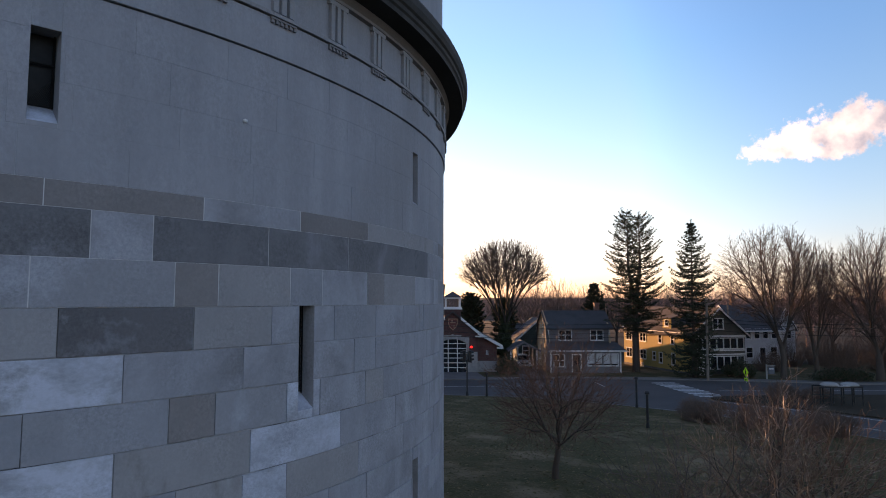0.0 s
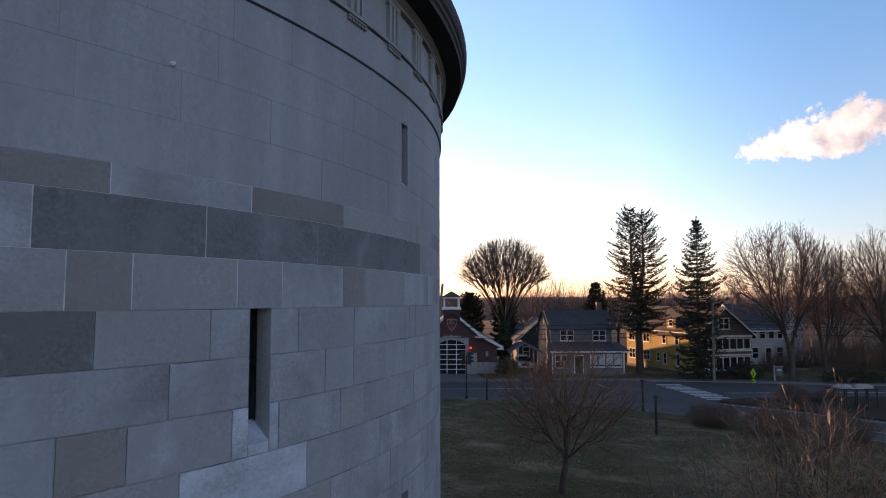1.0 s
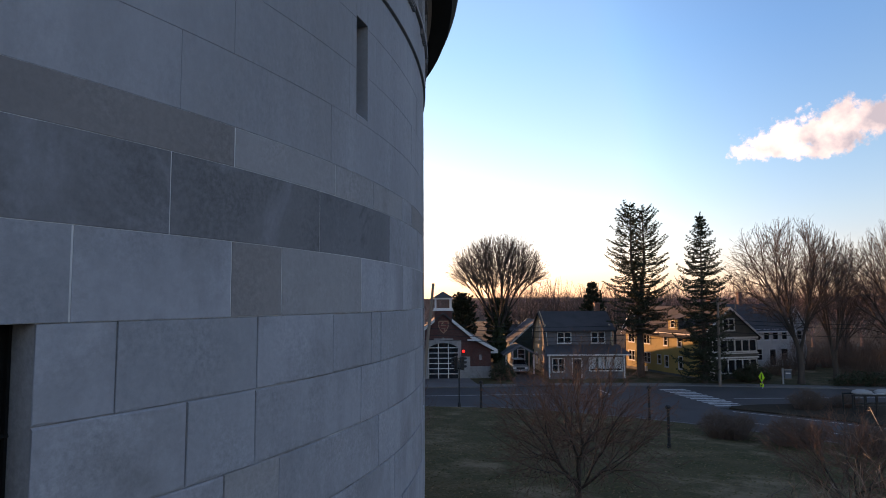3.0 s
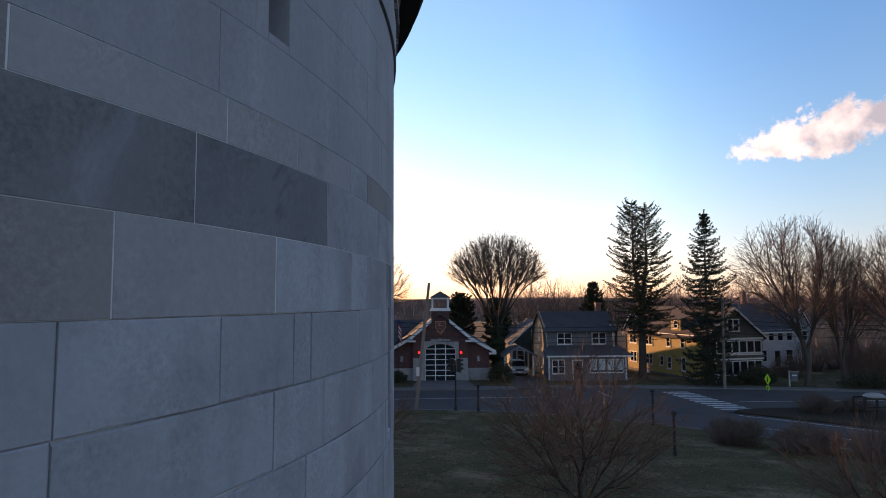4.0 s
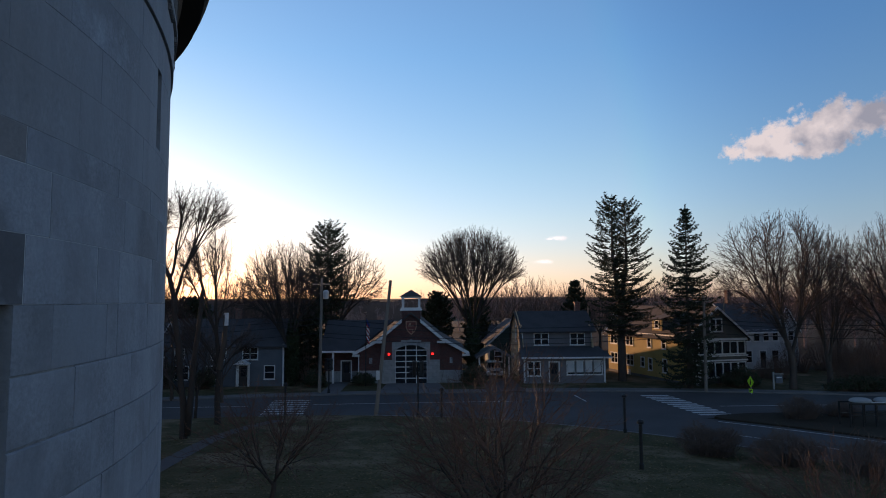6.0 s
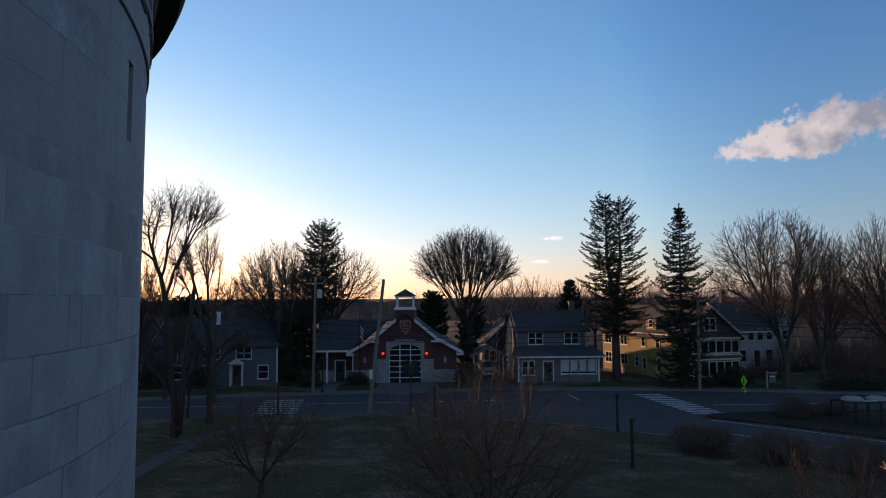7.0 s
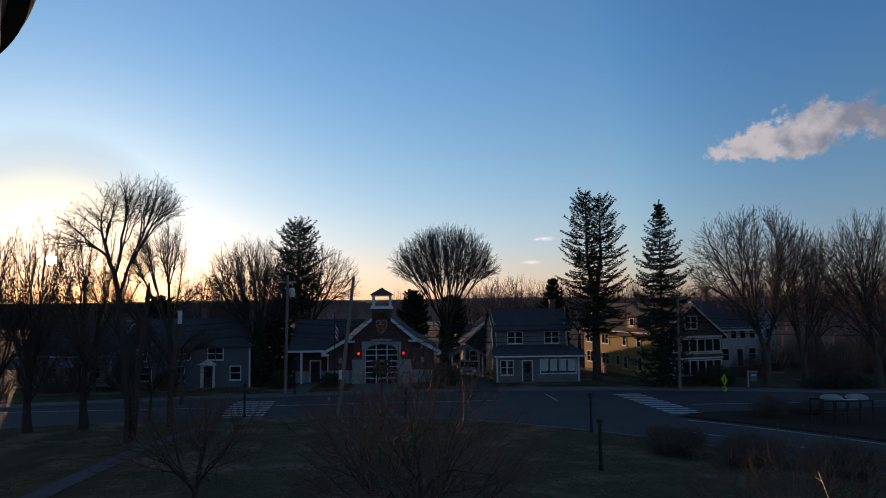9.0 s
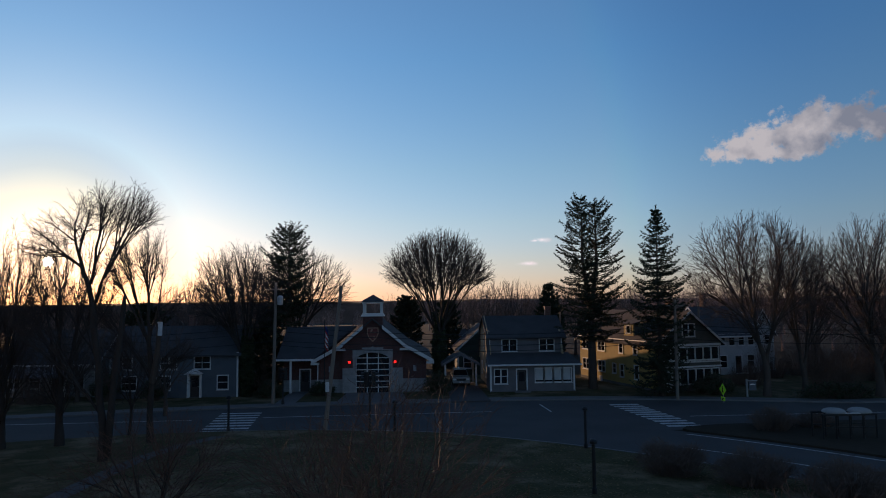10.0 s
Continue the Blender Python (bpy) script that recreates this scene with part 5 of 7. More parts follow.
    for x, y, h, seed in ((-17.4, 58.0, 14.4, 51), (-20.6, 57.2, 14.8, 52), (-23.6, 58.5, 14.2, 53), (-27.0, 57.0, 14.4, 54), (-31.0, 58.0, 14.0, 55)):
        side = math.sin(seed * 2.1)
        crown_tree("roadside_tree", "leafless crooked many-limbed tree at the edge of the lawn", (x, y, ground_z(x, y)), [(side, 0, h * 0.70, 2.9, h * 0.28, h * 0.22, 5), (-1.6 * side, 0.6, h * 0.52, 2.8, h * 0.2, h * 0.18, 3), (1.8 * side, -0.5, h * 0.36, 2.4, 1.6, 1.6, 1.5, 1.0)],
                   h * 0.16, 0.24, seed, count=560, step=0.45, tip=0.0115, twigs=2, side=1, twig_len=0.55, jitter=0.12, lump=0.16, bark="bark_dark", twig="twig_dark", group="roadside trees")
    for k, (x, y, h) in enumerate(((-14.6, 62.0, 9.0), (-19.0, 61.0, 8.0), (-22.4, 60.5, 9.0), (-25.4, 60.0, 8.5), (-29.0, 60.5, 8.5))):
        crown_tree("sapling", "leafless slender twiggy sapling along the road", (x, y, ground_z(x, y)), [(0, 0, h * 0.5, 2.0, h * 0.42, h * 0.3, 1)], 1.2, 0.10, 400 + k, count=150, step=0.4, tip=0.009, twigs=2, side=1, jitter=0.1, bark="bark_dark", twig="twig_dark", group="saplings by the road")
    crown_tree("maple_tree", "large leafless maple with a wide fan of branches by the street", (39.0, 75.5, 0.1), [(-1.2, 0, 11.0, 6.4, 6.8, 5.2, 1)], 2.6, 0.31, 61, count=2300, step=0.55, tip=0.0115, twigs=2, side=1, twig_len=0.5, shell=2.8, jitter=0.06, first=0.05, lump=0.05, inertia=0.35, fuzz=0.32, bark="bark", twig="twig_grey")
    crown_tree("maple_tree", "leafless maple with long upright limbs beside the larger one", (43.6, 77.0, 0.1), [(0, 0, 10.6, 4.2, 5.4, 4.6, 1)], 1.8, 0.26, 69, count=900, step=0.55, tip=0.0115, twigs=2, side=1, twig_len=0.5, jitter=0.07, first=0.04, lump=0.08, fuzz=0.32)
    crown_tree("maple_tree", "large leafless tree with a dense grey-brown crown by the street", (49.0, 74.0, 0.1), [(0, 0, 10.2, 6.6, 6.8, 6.2, 1)], 2.0, 0.36, 62, count=2200, step=0.55, tip=0.0125, twigs=2, side=1, twig_len=0.5, shell=2.6, jitter=0.07, first=0.04, lump=0.08, fuzz=0.35)
    crown_tree("garden_tree", "leafless tree with a wide rounded crown and ivy beside the station", (-11.4, 81.6, 0), [(-1.2, 0, 10.2, 5.1, 5.2, 3.8, 1)], 2.4, 0.34, 63, count=1400, step=0.55, tip=0.013, twigs=2, side=1, twig_len=0.6, jitter=0.07, lump=0.10, group="garden trees", ivy=7.0, bark="bark_dark", twig="twig_dark")
    crown_tree("garden_tree", "leafless tree with a wide domed crown behind the station", (-9.4, 99.0, 0), [(0, 0, 10.2, 7.4, 6.4, 2.4, 1)], 2.6, 0.38, 64, count=2000, step=0.55, tip=0.014, twigs=2, side=1, twig_len=0.5, jitter=0.06, shell=3.0, lump=0.06, fuzz=0.35, group="garden trees", bark="bark_dark", twig="twig_dark")
    garden = ((-17.6, 97.0, 14.8, 5.2), (-23.0, 99.0, 13.0, 4.6), (-33.0, 95.0, 12.4, 5.0), (-41.0, 92.0, 12.6, 5.0), (-27.0, 79.5, 9.5, 3.6), (-37.0, 79.0, 9.5, 3.8), (-44.0, 80.0, 11.5, 4.4),
              (54.5, 79.5, 16.0, 5.6), (60.0, 74.0, 16.5, 6.0), (64.0, 82.0, 16.0, 6.0), (71.0, 78.0, 16.0, 6.2), (66.0, 70.0, 14.0, 5.2),
              (-50.0, 86.0, 13.0, 5.2), (53.0, 71.5, 12.0, 4.2), (16.5, 126.0, 12.4, 4.6), (22.5, 129.0, 12.6, 4.8), (28.0, 124.0, 12.2, 4.6), (33.5, 127.0, 12.6, 4.8), (40.0, 122.0, 12.0, 4.6), (47.0, 118.0, 12.0, 4.6), (1.6, 122.0, 10.8, 2.3), (13.0, 133.0, 12.6, 4.6), (19.5, 134.0, 12.8, 4.8), (25.5, 136.0, 13.2, 4.8), (31.0, 134.0, 12.6, 4.8), (37.0, 132.0, 12.6, 4.8), (44.0, 129.0, 12.6, 4.8), (58.0, 98.0, 12.5, 5.0), (67.0, 95.0, 13.0, 5.4),
              (-20.5, 93.0, 12.6, 4.4), (-14.5, 103.0, 12.0, 4.6), (-28.5, 104.0, 12.0, 4.8), (-15.5, 71.0, 8.6, 3.0), (-20.5, 72.5, 8.2, 3.0), (50.0, 100.0, 12.0, 5.0))
    models = []
    for k, (x, y, h, w) in enumerate(garden):
        if k < 4:
            models.append(crown_tree("garden_tree", "leafless garden tree with a twiggy rounded crown", (0, 0, 0), [(0, 0, 7.0, 4.8, 5.6, 4.4, 1)], 1.6, 0.24, 200 + k, count=290, step=0.7, tip=0.017, twigs=2, side=0, twig_len=0.8, jitter=0.08, lump=0.18, fuzz=0.35, group="garden trees"))
        m = pose(x, y, 0, 0, 0, 77 * k) @ Matrix.Diagonal((w / 4.8, w / 4.8, h / 12.6, 1))
        if k < 4:
            models[k].matrix_basis = m
        else:
            copy_thing(models[k % 4], m @ Matrix.Diagonal([1 / v for v in models[k % 4].scale] + [1]))
    # conifers
    conifer("white_pine", "tall dark two-leader pine before the ochre house", (24.3, 83.0, 0.1), [(5.2, 2.2), (7.0, 3.2), (9.5, 3.5), (12.5, 3.0), (15.0, 2.5), (17.2, 2.05), (19.0, 1.4), (20.4, 0.5)], 0.42, 71,
            tiers=42, per=5, slope=(-0.15, 0.75), leaders=(-0.8, 0.8), tuft=0.28, width=0.052, ragged=0.42, bare=0.2, curl=0.10, blades=4, gap=0.27, stray=0.30)
    conifer("spruce_tree", "slender dark spruce with tiered boughs beside the yellow house", (29.2, 76.6, 0.1), [(0.8, 2.4), (4.0, 2.7), (8.0, 2.75), (11.0, 2.45), (13.5, 1.75), (16.0, 0.8), (18.4, 0.04)], 0.28, 72,
            tiers=44, per=6, slope=(-0.22, 0.30), tuft=0.27, width=0.06, ragged=0.36, bare=0.12, curl=0.18, blades=4, gap=0.25)
    conifer("white_pine", "dark ragged white pine behind the station wing", (-9.5, 93.5, 0), [(7.0, 1.8), (10.0, 2.9), (12.5, 3.0), (14.5, 2.7), (16.2, 2.3), (17.6, 1.7), (18.6, 0.8)], 0.4, 73,
            tiers=32, per=8, slope=(0.0, 0.55), tuft=0.30, width=0.05, ragged=0.4, bare=0.25, gap=0.30, blades=4, stray=0.3)
    conifer("cedar_tree", "dark rounded conifer behind the blue house", (-25.6, 92.0, 0), [(0.4, 2.4), (4.0, 2.9), (7.0, 2.4), (9.4, 0.6)], 0.25, 79, tiers=20, per=7, tuft=0.5, width=0.11)
    # this conifer is added only to keep low sun off the green house roof
    conifer("cedar_tree", "added dark conifer shading the roof of the dark green house", (10.3, 110.6, -0.1), [(0.5, 1.8), (6.0, 2.0), (8.0, 1.4), (9.6, 0.3)], 0.25, 78, tiers=24, per=7, tuft=0.45, width=0.1)
    conifer("cedar_tree", "small dark conifer behind the grey house", (25.9, 112.0, -0.3), [(0.5, 2.2), (5.0, 2.4), (9.0, 1.5), (12.3, 0.1)], 0.25, 74, tiers=24, per=7, tuft=0.45, width=0.1)
    conifer("cedar_tree", "dark upright evergreen between the blue house and the station", (-10.4, 87.0, 0), [(0.3, 1.5), (4.0, 1.7), (7.5, 1.2), (9.3, 0.2)], 0.25, 77, tiers=24, per=7, tuft=0.4, width=0.1)
    conifer("cedar_tree", "dark bushy conifer behind the fire station", (4.6, 108.2, -0.1), [(0.5, 2.0), (6.0, 2.2), (8.6, 1.6), (10.4, 0.2)], 0.25, 75, tiers=24, per=7, tuft=0.45, width=0.1)
    # shrubs
    brush_mound("shrub", "rounded leafless brown shrub at the lawn's edge", (19.0, 48.6, 0.15), 2.1, 1.8, 1.75, 81, stems=620)
    brush_mound("shrub", "low leafless brown shrub at the lawn's edge", (22.2, 46.4, 0.2), 2.3, 1.9, 1.5, 82, stems=620)
    brush_mound("shrub", "low leafless brown shrub thicket at the lawn's edge", (25.4, 44.0, 0.2), 2.4, 2.0, 1.6, 83, stems=620)
    brush_mound("shrub", "brown brushy shrub on the traffic island", (30.6, 59.8, 0.13), 1.9, 1.3, 1.5, 84, stems=420)
    brush_mound("shrub", "low brown shrub on the traffic island", (34.2, 60.6, 0.13), 1.6, 1.2, 1.0, 85, stems=300)
    brush_mound("clipped_bush", "large round dark evergreen bush before the olive house", (34.6, 77.4, 0.1), 2.1, 1.7, 1.9, 86, "evergreen", 260, 16)
    brush_mound("hedge", "long low dark evergreen hedge by the street", (44.5, 73.6, 0.1), 4.0, 1.3, 1.35, 87, "evergreen", 320, 16)
    for k, (x, y, rx, h) in enumerate(((49.0, 80.0, 3.5, 2.6), (55.0, 76.5, 4.0, 2.4), (62.0, 76.0, 4.0, 2.8), (41.5, 84.0, 2.6, 1.6), (-30.5, 79.0, 3.0, 2.6), (-36.0, 77.5, 3.4, 2.8), (-42.0, 77.0, 3.4, 3.0), (-10.4, 86.5, 2.0, 3.0), (51.0, 84.0, 4.0, 3.4), (58.0, 86.0, 4.5, 4.0), (66.0, 87.0, 5.0, 4.2), (74.0, 84.0, 5.0, 4.0), (60.0, 80.5, 4.0, 3.0), (53.5, 92.0, 5.0, 4.2), (62.0, 94.0, 5.0, 4.4), (71.0, 92.0, 5.0, 4.4), (47.0, 90.0, 3.4, 3.0), (69.0, 79.0, 4.0, 3.2))):
        brush_mound("thicket", "tangled leafless brown thicket by the street", (x, y, 0.1), rx, 1.8, h * 1.2, 300 + k, stems=380, rough=0.9)
    brush_mound("clipped_bush", "rounded evergreen bush before the fire station", (-3.8, 81.3, 0.1), 1.3, 0.9, 1.35, 88, "evergreen", 160, 16)
    brush_mound("clipped_bush", "dark evergreen bush beside the station path", (-8.7, 80.2, 0.1), 1.2, 1.0, 1.6, 89, "evergreen", 160, 16)
    brush_mound("clipped_bush", "dark evergreen bush before the blue house", (-20.0, 79.6, 0.1), 1.3, 1.1, 2.0, 90, "evergreen", 160, 16)
    brush_mound("clipped_bush", "tall dark evergreen bush before the blue house", (-24.6, 80.2, 0.1), 1.5, 1.3, 3.2, 91, "evergreen", 200, 16)
    brush_mound("clipped_bush", "broad dark evergreen bush beside the fire station", (7.9, 81.2, 0.1), 1.5, 1.3, 2.0, 92, "evergreen", 200, 16)
    # distant woods: a few trees, each laid many times into one mesh
    rng = random.Random(5)
    far = spec(segs=[3, 4, 3, 2], kids=[8, 5, 3], sides=[4, 3, 3, 3], limb=8.0, tip=0.045, lean=[(18, 52), (20, 50), (20, 55)], split=9, wobble=[0.05, 0.1, 0.15, 0.2], up=[0.05, 0.04, 0.03, 0.02],
               start=[0.4, 0.25, 0.2], ratio=[1, 0.55, 0.5], thin=[0.5, 0.5, 0.55], taper=[0.55, 0.75, 0.8, 0.8])
    protos = []
    for k in range(5):
        o = (Shape(), Shape())
        S = dict(far)
        S["crown"] = (0, 0, 9.0, 6.0, 6.0)
        sprout(o, random.Random(100 + k), Vector((0, 0, -1)), Vector((0, 0, 1)), 7.0, 0.34, 0, S)
        protos.append((np.array(o[0].v), o[0].f))
    for band, (d0, d1, n, drop) in enumerate(((112, 150, 80, 0.5), (165, 250, 90, 0.5), (290, 480, 80, -1.0))):
        s = Shape()
        for k in range(n):
            az = radians(-52 + 104 * (k + rng.random()) / n)
            d = rng.uniform(d0, d1)
            x, y = 2 + d * math.sin(az), 10 + d * math.cos(az)
            if band == 0 and -75 < x < 45:
                continue
            deg = math.degrees(az)
            h = rng.uniform(0.7, 1.1) * (0.5 if -48 < deg < -3 else (0.72 if deg < 3 else 1.0))
            vs, fs = protos[k % 5]
            a = rng.uniform(0, 6.28)
            c_, s_ = math.cos(a) * h, math.sin(a) * h
            q = np.stack([vs[:, 0] * c_ - vs[:, 1] * s_ + x, vs[:, 0] * s_ + vs[:, 1] * c_ + y, vs[:, 2] * h - drop], 1)
            base = len(s.v)
            s.v += [tuple(r_) for r_ in q.tolist()]
            s.f += [tuple(i + base for i in f) for f in fs]
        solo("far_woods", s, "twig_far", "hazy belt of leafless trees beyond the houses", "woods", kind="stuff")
    # wooded slopes further out, ridge behind ridge
    for k, (d, top) in enumerate(((620, 6.0), (950, 7.5), (1500, 9.5), (2600, 14.0))):
        s = Shape()
        n = 500
        for i in range(n + 1):
            az = radians(-70 + 140 * i / n)
            x, y = d * math.sin(az), 10 + d * math.cos(az)
            j = noise.noise(Vector((i * 0.07, k * 9.0, 0))) * d * 0.004 + noise.noise(Vector((i * 0.9, k * 5.0, 3))) * min(2.2, d * 0.0022)
            s.v += [(x, y, -45), (x * 1.0, y, top + j), (x * 1.06, y * 1.06, top - 3 + j)]
        for i in range(n):
            a, b = i * 3, (i + 1) * 3
            s.f += [(a, b, b + 1, a + 1), (a + 1, b + 1, b + 2, a + 2)]
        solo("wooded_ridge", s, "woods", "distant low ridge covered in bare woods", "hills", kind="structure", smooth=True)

# ---- houses ----


def wall_pose(x, y, deg):
    """Local x runs along the wall, local y into the house, z up."""
    return pose(x, y, 0, 0, 0, deg)


def panel(s, x0, x1, z0, z1, holes=(), t=0.2, y=0.0):
    """A wall in one piece, with openings right through it."""
    xs = sorted({x0, x1, *[h[0] for h in holes], *[h[2] for h in holes]})
    zs = sorted({z0, z1, *[h[1] for h in holes], *[h[3] for h in holes]})
    xs, zs = [v for v in xs if x0 <= v <= x1], [v for v in zs if z0 <= v <= z1]
    spots = {}

    def spot(i, k, back):
        if (i, k, back) not in spots:
            spots[(i, k, back)] = len(s.v)
            s.v.append((xs[i], y + t if back else y, zs[k]))
        return spots[(i, k, back)]

    def solid(i, k):
        if not (0 <= i < len(xs) - 1 and 0 <= k < len(zs) - 1):
            return False
        mx, mz = (xs[i] + xs[i + 1]) / 2, (zs[k] + zs[k + 1]) / 2
        return not any(h[0] < mx < h[2] and h[1] < mz < h[3] for h in holes)
    for i in range(len(xs) - 1):
        for k in range(len(zs) - 1):
            if not solid(i, k):
                continue
            f = [spot(i, k, 0), spot(i + 1, k, 0), spot(i + 1, k + 1, 0), spot(i, k + 1, 0)]
            r = [spot(i, k, 1), spot(i + 1, k, 1), spot(i + 1, k + 1, 1), spot(i, k + 1, 1)]
            s.f += [tuple(f), tuple(reversed(r))]
            if not solid(i - 1, k):
                s.f.append((r[0], f[0], f[3], r[3]))
            if not solid(i + 1, k):
                s.f.append((f[1], r[1], r[2], f[2]))
            if not solid(i, k - 1):
                s.f.append((f[0], r[0], r[1], f[1]))
            if not solid(i, k + 1):
                s.f.append((f[3], f[2], r[2], r[3]))
    return s


def window(house, W, x0, z0, x1, z1, lights=1, sash=True, blind=False, frame_mat="trim", y=0.0, name="window"):
    """A framed window with panes and sash bars in an opening."""
    w = 0.09
    s = Shape()
    s.box(x0 - w, y - 0.05, z0 - w, x1 + w, y + 0.08, z0).box(x0 - w, y - 0.05, z1, x1 + w, y + 0.08, z1 + w)
    s.box(x0 - w, y - 0.05, z0, x0, y + 0.08, z1).box(x1, y - 0.05, z0, x1 + w, y + 0.08, z1)
    for k in range(1, lights):
        m = x0 + (x1 - x0) * k / lights
        s.box(m - 0.05, y - 0.03, z0, m + 0.05, y + 0.08, z1)
    win = part(name, s.moved(W), frame_mat, house)
    for k in range(lights):
        a, b = x0 + (x1 - x0) * k / lights, x0 + (x1 - x0) * (k + 1) / lights
        part("pane", Shape().box(a, y + 0.07, z0, b, y + 0.085, z1).moved(W), "dark_glass", win)
        if blind:
            part("blind", Shape().box(a + 0.04, y + 0.05, z0 + (z1 - z0) * 0.12, b - 0.04, y + 0.066, z1).moved(W), "clap_white", win, "drawn white blind")
    if sash:
        m = (z0 + z1) / 2
        part("sash_bar", Shape().box(x0, y + 0.02, m - 0.03, x1, y + 0.069, m + 0.03).moved(W), frame_mat, win)
    part("window_sill", Shape().box(x0 - w - 0.04, y - 0.11, z0 - w - 0.05, x1 + w + 0.04, y - 0.05, z0 - w).moved(W), frame_mat, win)
    return win


def door(house, W, x0, x1, z0, z1, mat="door_dark", glazed=True, frame="trim", y=0.0):
    s = Shape().box(x0 - 0.12, y - 0.05, z0, x0, y + 0.1, z1 + 0.12).box(x1, y - 0.05, z0, x1 + 0.12, y + 0.1, z1 + 0.12).box(x0, y - 0.05, z1, x1, y + 0.1, z1 + 0.12)
    fr = part("door_frame", s.moved(W), frame, house)
    leaf = part("door", Shape().box(x0, y + 0.03, z0, x1, y + 0.09, z1).moved(W), mat, house)
    if glazed:
        part("pane", Shape().box(x0 + 0.18, y + 0.015, z0 + 1.0, x1 - 0.18, y + 0.03, z1 - 0.2).moved(W), "dark_glass", leaf)
    part("door_knob", Shape().box(x1 - 0.14, y - 0.03, z0 + 1.0, x1 - 0.08, y + 0.03, z0 + 1.06).moved(W), "metal", leaf)
    return leaf


def slab(s, a, b, c, d, t):
    """A sloping roof plate from four corners, t thick downwards."""
    lo = [(p[0], p[1], p[2] - t) for p in (a, b, c, d)]
    return s.hexa(lo + [a, b, c, d])


def pieces(name, shapes, mat, parent, label="", turn=None):
    """Each shape a part of its own."""
    for s in shapes:
        fused(part(name, s.moved(turn) if turn else s, mat, parent, label))


def gable_roof(house, W, x0, x1, y0, y1, eave, ridge, mat="roof", over=0.35, t=0.14, along="y", trim=True):
    """Ridge along local y (gables at y0, y1) or along local x."""
    s = Shape()
    tr = []
    if along == "y":
        m = (x0 + x1) / 2
        k = (ridge - eave) / (m - x0)
        e = eave - k * over
        slab(s, (x0 - over, y0 - over, e), (m, y0 - over, ridge), (m, y1 + over, ridge), (x0 - over, y1 + over, e), t)
        slab(s, (m, y0 - over, ridge), (x1 + over, y0 - over, e), (x1 + over, y1 + over, e), (m, y1 + over, ridge), t)
        for yy in (y0 - over - 0.04, y1 + over):
            for sg in (-1, 1):
                xe = m + sg * (m - x0 + over)
                a_, b_ = (xe, e), (m, ridge)
                tr.append(Shape().prism([(a_[0], a_[1] - 0.26), (b_[0], b_[1] - 0.26), (b_[0], b_[1] + 0.01), (a_[0], a_[1] + 0.01)], "y", yy, yy + 0.04))
    else:
        m = (y0 + y1) / 2
        k = (ridge - eave) / (m - y0)
        e = eave - k * over
        slab(s, (x0 - over, y0 - over, e), (x1 + over, y0 - over, e), (x1 + over, m, ridge), (x0 - over, m, ridge), t)
        slab(s, (x0 - over, m, ridge), (x1 + over, m, ridge), (x1 + over, y1 + over, e), (x0 - over, y1 + over, e), t)
        tr.append(Shape().box(x0 - over, y0 - over - 0.05, e - 0.2, x1 + over, y0 - over - 0.004, e))
        for xx in (x0 - over - 0.04, x1 + over):
            for sg in (-1, 1):
                ye = m + sg * (m - y0 + over)
                tr.append(Shape().prism([(ye, e - 0.24), (m, ridge - 0.24), (m, ridge + 0.01), (ye, e + 0.01)], "x", xx, xx + 0.04))
    roof = fused(part("roof", s.moved(W), mat, house))
    if trim:
        pieces("bargeboard", tr, "trim", roof, "", W)
    return roof


def chimney(house, W, x, y, z0, z1, w=0.6):
    s = Shape().box(x - w / 2, y - w / 2, z0, x + w / 2, y + w / 2, z1).box(x - w / 2 - 0.06, y - w / 2 - 0.06, z1, x + w / 2 + 0.06, y + w / 2 + 0.06, z1 + 0.14)
    return part("chimney", s.moved(W), "chimney", house)


